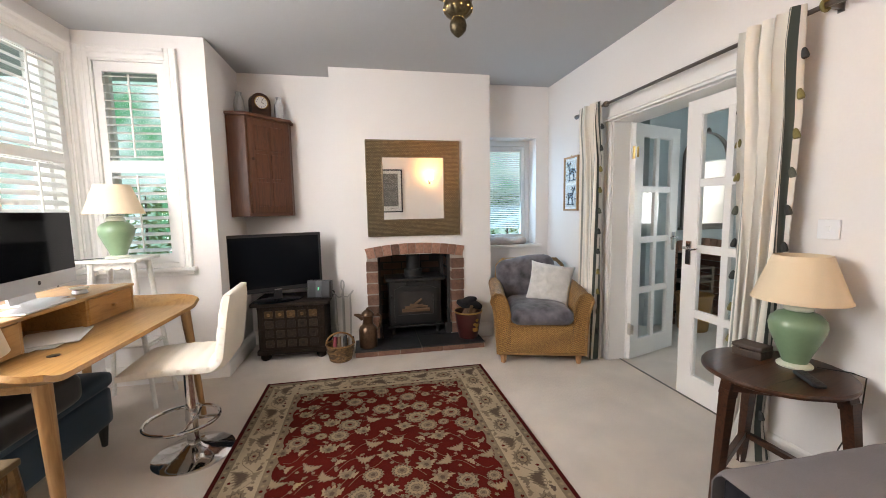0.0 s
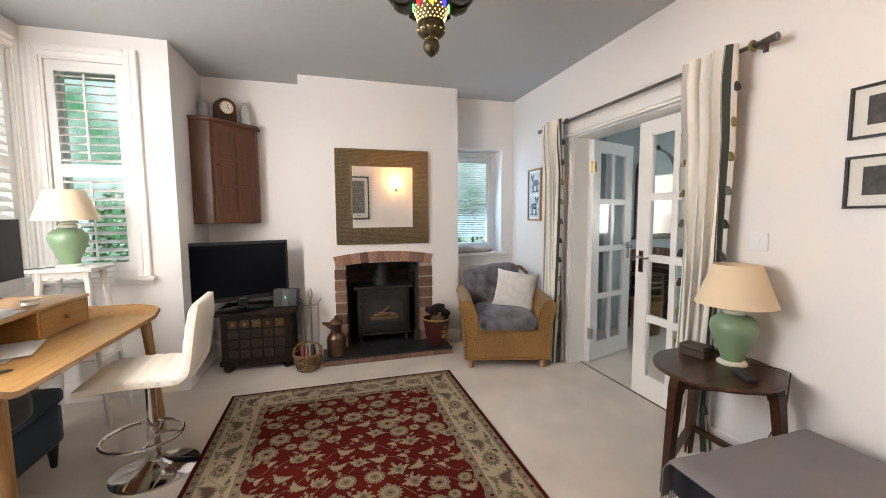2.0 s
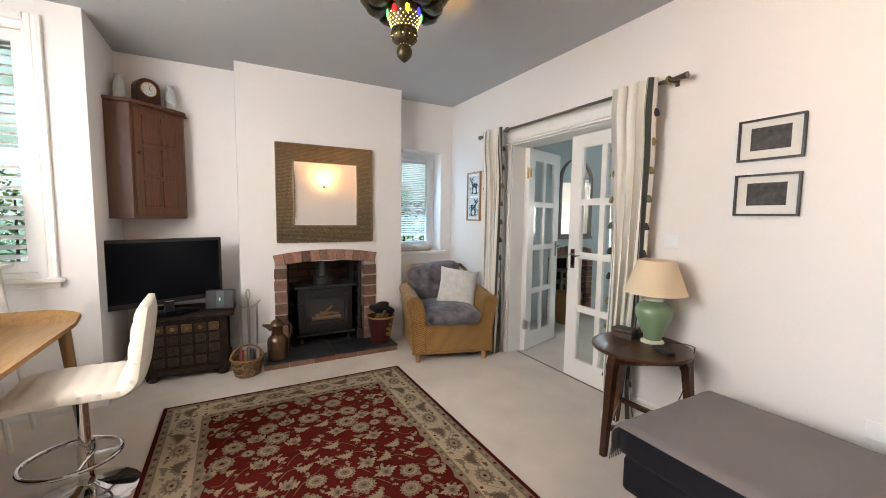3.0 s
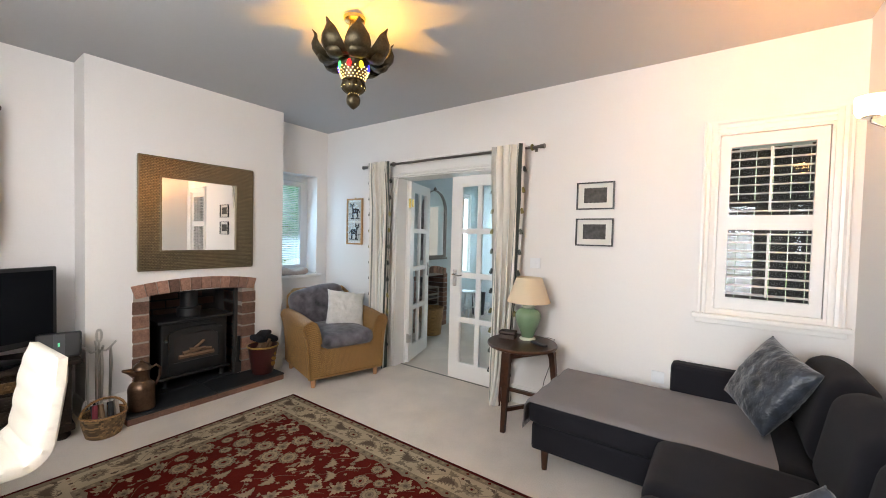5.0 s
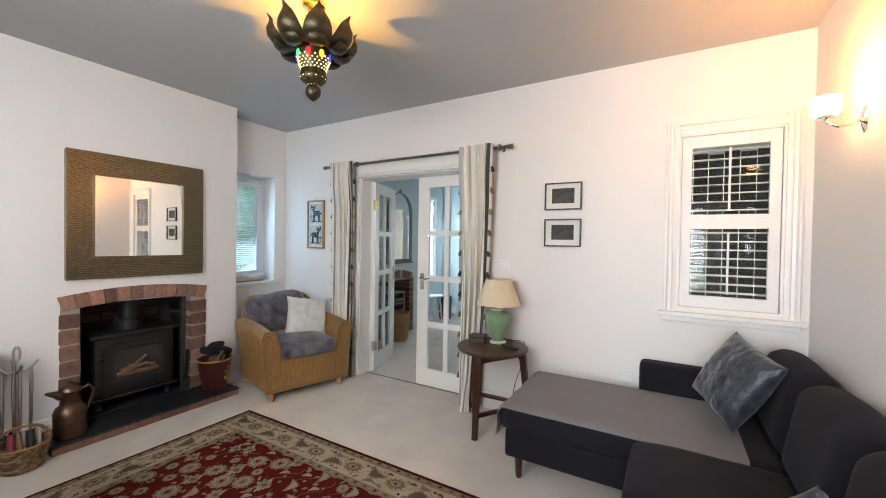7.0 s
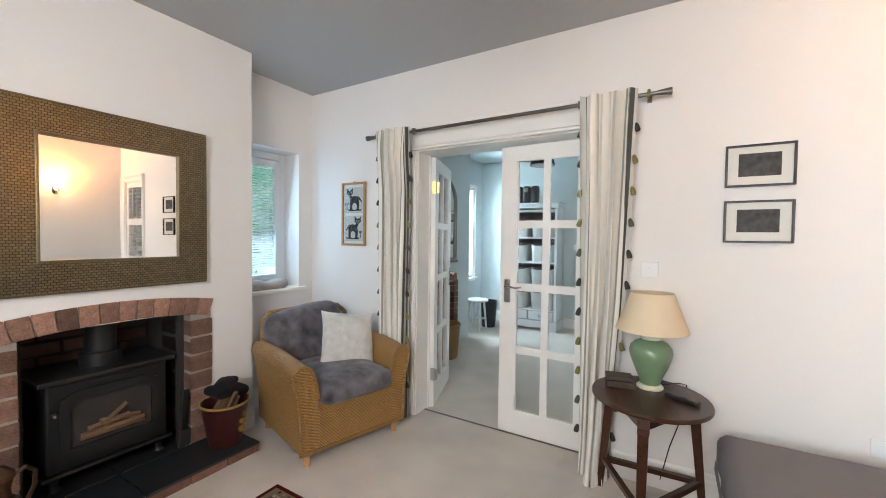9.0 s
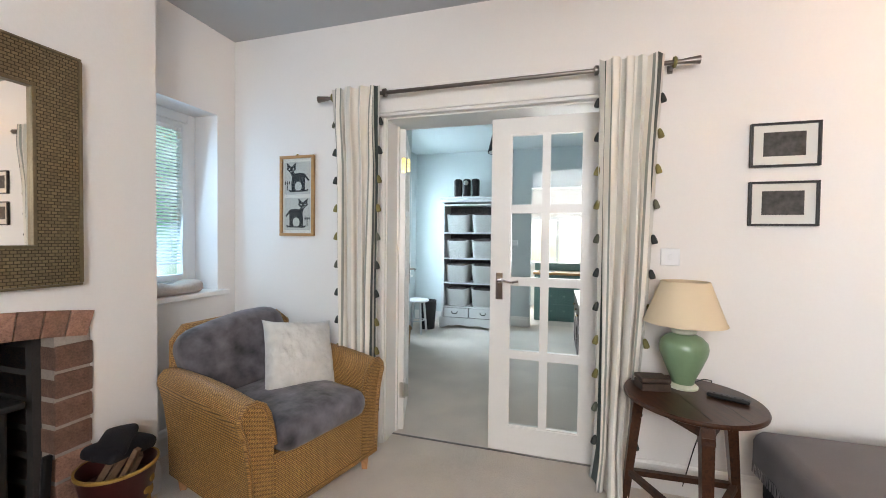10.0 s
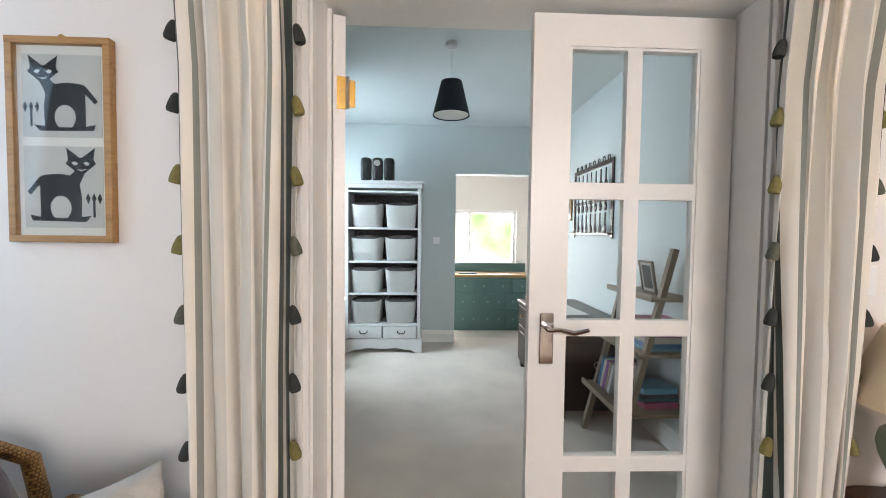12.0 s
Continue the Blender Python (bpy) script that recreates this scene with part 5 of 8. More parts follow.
for i in range(2):
    for j in range(3):
        x0, z0 = 0.075 + i * 0.145, 0.09 + j * 0.245
        part("door_panel", boxes((x0, x0 + 0.12, -0.020, -0.013, z0, z0 + 0.215), bevel=0.0055), M_CABWOOD, cd)
part("door_knob", lathe([(0.008, 0), (0.008, 0.012), (0.014, 0.02), (0.0, 0.028)], 12), M_MAHOG, cd, at=pose(0.042, -0.014, 0.50, 90), smooth=True)
clock = thing("mantel_clock", pose(-0.575, 5.04, 2.176, 0, 0, 32), "small arched dark wood clock with a white dial", "clock")
arc = [(-0.085, 0.0), (0.085, 0.0)] + [(0.085 * math.cos(a), 0.13 + 0.09 * math.sin(a) ** 0.8) for a in [math.pi * k / 12 for k in range(13)]]
part("clock_case", prism(arc, 0.09, "y", -0.045, bevel=0.005), M_MAHOG, clock)
part("clock_base", boxes((-0.10, 0.10, -0.055, 0.055, 0.0, 0.022), bevel=0.005), M_MAHOG, clock)
part("dial", lathe([(0.052, 0), (0.052, 0.003), (0.0, 0.004)], 28), M_PAPER, clock, at=pose(0, -0.046, 0.135, 90), smooth=True)
part("bezel", tube([(0.055 * math.cos(a), -0.049, 0.135 + 0.055 * math.sin(a)) for a in [2 * math.pi * k / 28 for k in range(28)]], 0.004, 6, closed=True), M_BRASS, clock, smooth=True)
part("clock_hand", boxes((-0.002, 0.002, -0.053, -0.051, 0, 0.034)), M_BLACK, clock, at=pose(0, 0, 0.135, 0, 20, 0))
part("clock_hand", boxes((-0.002, 0.002, -0.053, -0.051, 0, 0.024)), M_BLACK, clock, at=pose(0, 0, 0.135, 0, 115, 0))
for k in range(12):
    a = math.pi * k / 6
    part("hour_mark", boxes((-0.0015, 0.0015, -0.0515, -0.0495, 0.036, 0.045)), M_BLACK, clock, at=pose(0, 0, 0.135, 0, math.degrees(a), 0))
M_CUTGLASS = material("cut_glass", (0.85, 0.88, 0.88), 0.08, vary=0.0, fine=60, scale=60, bump=1.0, bump_dist=0.006)
M_CUTGLASS.node_tree.nodes["Principled BSDF"].inputs["Transmission Weight"].default_value = 0.45
vase = tagged(part("glass_vase", lathe([(0.032, 0), (0.036, 0.01), (0.046, 0.08), (0.04, 0.15), (0.022, 0.19), (0.028, 0.215), (0.024, 0.215), (0.018, 0.19), (0.034, 0.14), (0.038, 0.08), (0.026, 0.02), (0, 0.018)], 20), M_CUTGLASS, smooth=True), "cut-glass vase on top of the corner cabinet", "vase", "cabinet vases")
vase.matrix_world = pose(-0.735, 4.99, 2.176)
copy_thing(vase, pose(-0.425, 5.13, 2.176))


# ---- wicker armchair ----
ac = thing("wicker_armchair", pose(1.757, 4.085, 0, 0, 0, -15.7), "honey-coloured wicker armchair with grey plush cushions", "armchair")
# local: x across, y towards the back, front at y = 0
for x in (-0.315, 0.315):
    for y in (0.03, 0.66):
        bm = bmesh.new()
        tube([(0, 0, 0.0), (0, 0, 0.09)], [0.020, 0.032], 4, bm)
        part("leg", bm, M_PINE_FOOT, ac, at=pose(x, y, 0, 0, 0, 45), label="pale tapered wooden leg")
part("front_panel", boxes((-0.262, 0.262, 0.0, 0.05, 0.085, 0.345), bevel=0.01), M_WICKER, ac)
part("front_rail", tube([(-0.27, -0.004, 0.345), (0.27, -0.004, 0.345)], 0.014, 8), M_WICKER_TOP, ac, smooth=True)
part("front_rail", tube([(-0.36, -0.002, 0.088), (0.36, -0.002, 0.088)], 0.012, 8), M_WICKER_TOP, ac, smooth=True)
part("seat_deck", boxes((-0.27, 0.27, 0.05, 0.66, 0.28, 0.34)), M_WICKER, ac)


def wicker_arm(s):
    """A rolled arm: flares outwards and rolls over at the top."""
    prof = [(0.262, 0.085), (0.262, 0.40), (0.275, 0.50), (0.29, 0.56), (0.31, 0.60), (0.345, 0.622), (0.385, 0.618), (0.412, 0.59), (0.418, 0.555), (0.405, 0.52), (0.388, 0.44), (0.372, 0.30), (0.365, 0.085)]
    bm = bmesh.new()
    n = 8
    rows = []
    for i in range(n + 1):
        t = i / n
        y = t * 0.70
        lift = 0.02 * math.sin(math.pi * t) - 0.02 * (1 - t)
        rows.append([bm.verts.new((s * x, y, z + (lift if z > 0.45 else 0))) for x, z in prof])
    for a, b in zip(rows, rows[1:]):
        for k in range(len(prof)):
            bm.faces.new((a[k], a[(k + 1) % len(prof)], b[(k + 1) % len(prof)], b[k]))
    bm.faces.new(rows[0])
    bm.faces.new(list(reversed(rows[-1])))
    return bm, prof


for s in (-1, 1):
    bm, prof = wicker_arm(s)
    arm = part("arm", bm, M_WICKER_ARM, ac, smooth=True, angle=50)
    part("arm_braid", tube([(s * x, -0.004, z - (0.02 if z > 0.45 else 0)) for x, z in prof[1:]], 0.012, 8), M_WICKER_TOP, arm, smooth=True)
part("backrest", boxes((-0.30, 0.30, 0.62, 0.70, 0.30, 0.77), bevel=0.03), M_WICKER, ac, at=pose(0, 0.06, 0.0, -7))
part("back_rail", tube([(-0.335, 0.72, 0.60), (-0.325, 0.745, 0.74), (-0.27, 0.765, 0.795), (0, 0.775, 0.805), (0.27, 0.765, 0.795), (0.325, 0.745, 0.74), (0.335, 0.72, 0.60)], 0.020, 8), M_WICKER_TOP, ac, smooth=True)
part("seat_cushion", puffy(-0.255, 0.265, -0.055, 0.60, 0.335, 0.475, 0.065, 0.035, 2), M_GREY_PLUSH, ac, "grey plush seat cushion", smooth=True, angle=80)
part("back_cushion", puffy(-0.30, 0.28, -0.095, 0.095, 0.0, 0.41, 0.08, 0.035, 5), M_GREY_PLUSH, ac, "grey plush back cushion", at=pose(0, 0.565, 0.425, -20, -9, 0), smooth=True, angle=80)
cu = tagged(part("white_cushion", cushion_mesh(0.40, 0.40, 0.19, 4, n=40, crease=0.09, pinch=0.2), M_WHITE_FUR, smooth=True, angle=80), "fluffy white square cushion leaning in the armchair", "cushion")
cu.matrix_world = pose(1.757, 4.085, 0, 0, 0, -15.7) @ pose(0.130, 0.345, 0.622, -26, 8, -14)

# ---- curtains ----
def curtain_cloth():
    m = material("cream_linen_curtain", (0.74, 0.69, 0.61), 0.9, vary=0.06, scale=8, fine=420, bump=0.5, bump_dist=0.001, sheen=0.2)
    n, l = m.node_tree.nodes, m.node_tree.links
    uv = n.new("ShaderNodeUVMap")
    sp = n.new("ShaderNodeSeparateXYZ")
    l.new(uv.outputs["UV"], sp.inputs[0])
    ra = n.new("ShaderNodeValToRGB")
    cr = ra.color_ramp
    cr.interpolation = "CONSTANT"
    cream, green, grey, pale = (0.80, 0.755, 0.68, 1), (0.045, 0.06, 0.052, 1), (0.27, 0.28, 0.25, 1), (0.62, 0.60, 0.55, 1)
    stops = [(0.0, pale), (0.045, green), (0.085, pale), (0.10, green), (0.118, cream), (0.155, grey), (0.17, cream), (0.36, pale), (0.40, cream), (0.60, pale), (0.64, cream), (0.83, grey), (0.845, cream), (0.882, green), (0.90, pale), (0.915, green), (0.955, pale)]
    cr.elements[0].position, cr.elements[0].color = stops[0]
    cr.elements[1].position, cr.elements[1].color = stops[1]
    for p, c in stops[2:]:
        cr.elements.new(p).color = c
    l.new(sp.outputs["X"], ra.inputs["Fac"])
    hsv = [x for x in n if x.bl_idname == "ShaderNodeHueSaturation"][0]
    l.new(ra.outputs["Color"], hsv.inputs["Color"])
    return m


M_CURTAIN = curtain_cloth()
ROD_X, ROD_Z = 2.262, 2.134


def curtain(edges, seed, label, puddle):
    """edges: (height, y at the south side, y at the north side), from the top down."""
    th = thing("curtain", pose(ROD_X, 0, 0), label, "curtain", "door curtains")
    hs = [e[0] for e in edges]

    def at(z, col):
        for a, b in zip(edges, edges[1:]):
            if a[0] >= z >= b[0]:
                t = (a[0] - z) / (a[0] - b[0])
                return a[col] + (b[col] - a[col]) * t
        return edges[-1][col]

    nu, nv = 121, 34

    def fold(u, z):
        k = 4.3
        amp = 0.030 + 0.012 * (1 - z / 2.1)
        top = max(0.0, (z - 2.02) / 0.12)
        w = math.sin(2 * math.pi * k * (u + 0.03 * math.sin(z * 1.3 + seed) + 0.02 * math.sin(7 * u + seed)))
        w = math.copysign(abs(w) ** 0.7, w)
        return amp * w * (1 - 0.35 * top) + 0.008 * math.sin(19 * u + z * 2 + seed)

    def fn(u, v):
        z = hs[0] + (hs[-1] - hs[0]) * v
        y0, y1 = at(z, 1), at(z, 2)
        bulge = puddle * max(0, 0.25 - z) * math.sin(u * 5 + seed) * 0.5
        ahead = 0.018 + 0.026 * min(1.0, max(0.0, (z - 1.7) / 0.3))
        return (fold(u, z) - ahead + bulge, y1 + (y0 - y1) * u + 0.008 * math.sin(2 * math.pi * 4.3 * u * 2 + z), max(z, 0.006))

    bm = grid_sheet(nu, nv, fn)
    uvl = bm.loops.layers.uv.new("UVMap")
    bm.verts.ensure_lookup_table()
    index = {v: i for i, v in enumerate(bm.verts)}
    for f in bm.faces:
        for lo in f.loops:
            i = index[lo.vert]
            lo[uvl].uv = ((i // nv) / (nu - 1), 1 - (i % nv) / (nv - 1))
    thick(bm, 0.0025)
    part("cloth", bm, M_CURTAIN, th, smooth=True, angle=80)
    # tassels down both edges
    made = {}
    z, k = hs[0] - 0.19, 0
    while z > 0.12:
        for col in (1, 2):
            y = at(z, col)
            s = -1 if col == 1 else 1
            mk = (k * 2 + col * 3 + seed) % 5
            mi = 1 if mk in (0, 3) else (2 if mk == 1 else 0)
            mm = pose(-0.02, y + s * 0.008, z, 0, 0, 0) @ pose(0, 0, 0, s * 14) @ Matrix.Diagonal((0.92, 0.92, 1.0, 1))
            if mi in made:
                again(made[mi], mm)
            else:
                bm = lathe([(0.002, 0.014), (0.007, 0.011), (0.011, 0.003), (0.014, -0.010), (0.0155, -0.026), (0.013, -0.033), (0.0, -0.034)], 12)
                made[mi] = part("tassel", bm, M_TASSEL[mi], th, ("olive cotton tassel", "charcoal cotton tassel", "grey-green cotton tassel")[mi], smooth=True)
                made[mi].matrix_local = mm
        z -= 0.170
        k += 1
    return th


curtain([(2.165, 4.035, 4.335), (1.9, 4.045, 4.325), (1.0, 4.06, 4.305), (0.0, 4.05, 4.29)], 0, "cream linen curtain with green stripes and tassels behind the armchair", 0.0)
curtain([(2.165, 2.555, 2.835), (1.9, 2.565, 2.83), (1.0, 2.595, 2.82), (0.5, 2.63, 2.815), (0.2, 2.65, 2.815), (0.0, 2.64, 2.83)], 2, "cream linen curtain with green stripes and tassels by the lamp table", 0.7)
rod = thing("curtain_rod", pose(ROD_X, 0, ROD_Z), "dark metal curtain rod with flared steel ends", "curtain rod")
part("rod_bar", tube([(0, 2.46, 0), (0, 4.40, 0)], 0.011, 12), M_PEWTER, rod, smooth=True)
for y, s in ((2.46, -1), (4.40, 1)):
    part("finial", lathe([(0.013, 0), (0.014, 0.012), (0.020, 0.066), (0.015, 0.068), (0.0, 0.062)], 16), M_PEWTER, rod, at=pose(0, y, 0, -90 * s), smooth=True)
    part("ring", tube([(0.020 * math.cos(a), y - s * 0.04, 0.020 * math.sin(a)) for a in [2 * math.pi * k / 16 for k in range(16)]], 0.008, 6, closed=True), M_TASSEL[0], rod, smooth=True)
for y in (2.85, 4.015):
    part("ring", lathe([(0.012, -0.014), (0.024, -0.008), (0.024, 0.008), (0.012, 0.014)], 14), M_PEWTER, rod, at=pose(0, y, 0, 90), smooth=True)
for y in (2.50, 4.36):
    part("bracket", boxes((0.0, EAST - ROD_X, y - 0.008, y + 0.008, -0.008, 0.008), (EAST - ROD_X - 0.006, EAST - ROD_X, y - 0.012, y + 0.012, -0.02, 0.02)), M_PEWTER, rod)

# ---- pictures ----
def picture(name, m, w, h, fw, depth, frame_mat, label, mount=0.0, print_mat=None, mount_mat=None, ph=None, pw=None, pz=0.0, glazed=True):
    """A framed picture, front towards -y, centred."""
    p = thing(name, m, label, "picture")
    part("picture_frame", boxes((-w / 2, w / 2, -depth, 0, h / 2 - fw, h / 2), (-w / 2, w / 2, -depth, 0, -h / 2, -h / 2 + fw), (-w / 2, -w / 2 + fw, -depth + 0.0005, 0, -h / 2 + fw, h / 2 - fw), (w / 2 - fw, w / 2, -depth + 0.0005, 0, -h / 2 + fw, h / 2 - fw), bevel=0.0015), frame_mat, p)
    part("mount", boxes((-w / 2 + fw, w / 2 - fw, -0.008, -0.002, -h / 2 + fw, h / 2 - fw)), mount_mat or M_MOUNT, p)
    if print_mat:
        part("print", boxes((-pw / 2, pw / 2, -0.009, -0.0075, pz - ph / 2, pz + ph / 2)), print_mat, p)
    if glazed:
        g = part("picture_glass", boxes((-w / 2 + fw, w / 2 - fw, -depth + 0.004, -depth + 0.006, -h / 2 + fw, h / 2 - fw)), M_GLASS, p)
        g.visible_shadow = False
    return p


picture("framed_print", pose(EAST - 0.002, 2.018, 1.732, 0, 0, -90), 0.272, 0.205, 0.010, 0.022, M_BLACKFRAME, "small black-framed dark photograph hung above another", glazed=False, print_mat=M_PRINT, ph=0.112, pw=0.165, pz=0.004)
picture("framed_print", pose(EAST - 0.002, 2.018, 1.458, 0, 0, -90), 0.272, 0.208, 0.010, 0.022, M_BLACKFRAME, "small black-framed dark photograph hung below another", glazed=False, print_mat=M_PRINT, ph=0.112, pw=0.165, pz=0.004)
big = picture("large_framed_print", pose(0.799, SOUTH + 0.002, 1.72, 0, 0, 180), 0.576, 0.87, 0.026, 0.032, M_BLACKFRAME, "large black-framed grey print over the sofa", print_mat=M_PRINT_SOFT, ph=0.66, pw=0.40, pz=0.02)
for x, z in ((-0.13, -0.39), ):
    part("caption_line", boxes((x, x + 0.10, -0.0095, -0.0075, -0.355, -0.350)), M_PRINT, big)
cat = picture("cat_picture", pose(EAST - 0.002, 4.677, 1.549, 0, 0, -90), 0.262, 0.528, 0.018, 0.022, M_OAKFRAME, "oak-framed picture of two dark paper-cut animals", mount_mat=M_MOUNT)
part("hanger", lathe([(0.010, 0), (0.010, 0.004)], 10), M_BRASS, cat, at=pose(0, -0.004, 0.266, 90))
for zc, flip in ((0.118, 1), (-0.118, -1)):
    part("linen_panel", boxes((-0.100, 0.100, -0.0095, -0.0078, zc - 0.108, zc + 0.105)), M_LINENBACK, cat)
    def shape(pts, lift=0.0, mat=M_CAT):
        bm = bmesh.new()
        bm.faces.new([bm.verts.new((flip * x, -0.0102 - lift, zc + z)) for x, z in pts])
        part("papercut", bm, mat, cat)

    shape([(-0.044, -0.082), (-0.046, -0.030), (-0.040, 0.010), (-0.030, 0.026), (0.010, 0.034), (0.046, 0.030), (0.060, 0.010), (0.060, -0.082)])
    shape([(-0.018 + 0.027 * math.cos(2 * math.pi * k / 14) + 0.026, -0.056 + 0.032 * math.sin(2 * math.pi * k / 14)) for k in range(14)], 0.0002, M_LINENBACK)
    shape([(-0.058, 0.042), (-0.030, 0.042), (-0.008, 0.022), (-0.038, 0.000)], 0.0003)
    shape([(0.040, 0.032), (0.060, 0.026), (0.092, -0.014), (0.084, -0.022), (0.056, 0.008)], 0.0003)
    shape([(-0.084, 0.060), (-0.046, 0.028), (-0.006, 0.060), (-0.016, 0.076), (-0.074, 0.076)], 0.0004)
    shape([(-0.082, 0.102), (-0.076, 0.064), (-0.048, 0.076)], 0.0005)
    shape([(-0.008, 0.102), (-0.042, 0.076), (-0.014, 0.064)], 0.0005)
    for ex in (-0.060, -0.030):
        shape([(ex - 0.009, 0.060), (ex, 0.055), (ex + 0.009, 0.062), (ex, 0.066)], 0.0007, M_LINENBACK)
    shape([(-0.060, 0.047), (-0.046, 0.040), (-0.032, 0.047), (-0.046, 0.044)], 0.0007, M_LINENBACK)
    shape([(-0.070, -0.076), (-0.020, -0.082), (0.050, -0.082), (0.086, -0.074), (0.080, -0.090), (-0.056, -0.092)], 0.0006)
    shape([(-0.080, -0.080), (-0.074, -0.080), (-0.074, -0.034), (-0.080, -0.034)], 0.0003)
    for px in (-0.092, -0.077, -0.062):
        shape([(px - 0.006, -0.030), (px, -0.046), (px + 0.006, -0.030), (px, -0.016)], 0.0004)
sw = tagged(part("light_switch", boxes((EAST - 0.011, EAST - 0.001, 2.435, 2.521, 1.155, 1.241), bevel=0.003), M_PVC), "white plastic light switch plate on the wall", "switch")
part("rocker", boxes((EAST - 0.0145, EAST - 0.010, 2.470, 2.486, 1.185, 1.211), bevel=0.001), M_PVC, sw)
so = tagged(part("wall_socket", boxes((EAST - 0.011, EAST - 0.001, 1.52, 1.60, 0.42, 0.50), bevel=0.003), M_PVC), "white plastic wall socket above the sofa", "socket")

# ---- lamp table ----
tb = thing("lamp_table", pose(2.068, 2.452, 0), "dark oak oval three-legged table by the curtain", "table")
part("tabletop", lathe([(0.0, 0.578), (0.262, 0.578), (0.275, 0.584), (0.277, 0.594), (0.272, 0.602), (0.0, 0.603)], 56), M_MAHOG, tb, at=pose(0, 0, 0, 0, 0, 18) @ Matrix.Diagonal((1.0, 0.955, 1, 1)), smooth=True)
for y in (0.045, -0.095):
    part("plank_seam", boxes((-0.245, 0.245, y, y + 0.0025, 0.6028, 0.6036)), M_BLACK, tb, at=pose(0, 0, 0, 0, 0, 10))
LEGS = [(-0.262, 0.013), (0.13, 0.235), (0.15, -0.242)]
for x, y in LEGS:
    bm = bmesh.new()
    tube([(x * 0.86, y * 0.80, 0.50), (x * 0.80, y * 0.74, 0.578)], [0.034, 0.034], 4, bm)
    tube([(x, y, 0.0), (x * 0.85, y * 0.80, 0.53)], [0.022, 0.032], 4, bm)
    part("leg", bm, M_MAHOG, tb)
for i in range(3):
    (xa, ya), (xb, yb) = LEGS[i], LEGS[(i + 1) % 3]
    za = 0.16
    part("stretcher", tube([(xa * 0.955, ya * 0.94, za), (xb * 0.955, yb * 0.94, za)], 0.018, 4), M_MAHOG, tb)
    part("apron", tube([(xa * 0.84, ya * 0.78, 0.548), (xb * 0.84, yb * 0.78, 0.548)], 0.032, 4), M_MAHOG, tb)


def green_lamp(m, label):
    """A sage ceramic baluster lamp with a wide cream shade."""
    la = thing("table_lamp", m, label, "lamp", "green lamps")
    part("lamp_foot", lathe([(0.0, 0.0), (0.062, 0.0), (0.064, 0.008), (0.056, 0.016), (0.046, 0.020)], 32), M_CREAM_GLAZE, la, "cream glazed foot", smooth=True)
    part("lamp_body", lathe([(0.044, 0.018), (0.052, 0.045), (0.075, 0.10), (0.096, 0.155), (0.101, 0.185), (0.096, 0.212), (0.075, 0.235), (0.052, 0.245), (0.044, 0.250)], 40), M_GREEN, la, smooth=True)
    part("lamp_neck", lathe([(0.044, 0.249), (0.052, 0.256), (0.050, 0.268), (0.040, 0.275), (0.042, 0.285), (0.020, 0.292), (0.014, 0.33)], 32), M_CREAM_GLAZE, la, "cream glazed neck", smooth=True)
    part("shade", lathe([(0.167, 0.300), (0.099, 0.490), (0.097, 0.490), (0.164, 0.301)], 48), M_SHADE, la, "cream cloth shade", smooth=True)
    part("shade_trim", lathe([(0.168, 0.298), (0.1695, 0.298), (0.166, 0.308), (0.1645, 0.308)], 48), M_SHADE, la, smooth=True)
    part("bulb", lathe([(0.012, 0.33), (0.016, 0.35), (0.03, 0.39), (0.025, 0.42), (0.0, 0.435)], 16), M_PAPER, la, smooth=True)
    return la


lamp_a = green_lamp(pose(2.178, 2.455, 0.603), "sage green ceramic lamp with cream shade on the dark table")
part("lamp_cord", tube([(0.045, -0.055, 0.009), (0.125, -0.125, 0.006), (0.145, -0.165, -0.003), (0.15, -0.155, -0.153), (0.14, -0.095, -0.353), (0.155, -0.055, -0.553)], 0.003, 6), M_BLACK, lamp_a, "thin dark flex", smooth=True)
M_BOXWOOD = material("dark_trinket_box_wood", (0.05, 0.03, 0.02), 0.5, vary=0.4, scale=30, bump=0.5)
tr = thing("trinket_box", pose(2.115, 2.595, 0.603, 0, 0, 12), "small dark carved wooden box on the lamp table", "box")
part("box_body", boxes((-0.045, 0.045, -0.062, 0.062, 0, 0.034), bevel=0.003), M_BOXWOOD, tr)
part("box_lid", boxes((-0.047, 0.047, -0.064, 0.064, 0.037, 0.058), bevel=0.006), M_BOXWOOD, tr)
rm = thing("remote_control", pose(2.065, 2.315, 0.603, 0, 0, 62), "black remote control lying on the lamp table", "remote")
part("remote_body", boxes((-0.075, 0.075, -0.022, 0.022, 0.002, 0.02), bevel=0.007), M_BLACK, rm)
for k in range(5):
    part("button", boxes((-0.055 + k * 0.024, -0.043 + k * 0.024, -0.010, 0.010, 0.0195, 0.022), bevel=0.002), material("grey_button", (0.08, 0.08, 0.085), 0.5), rm)

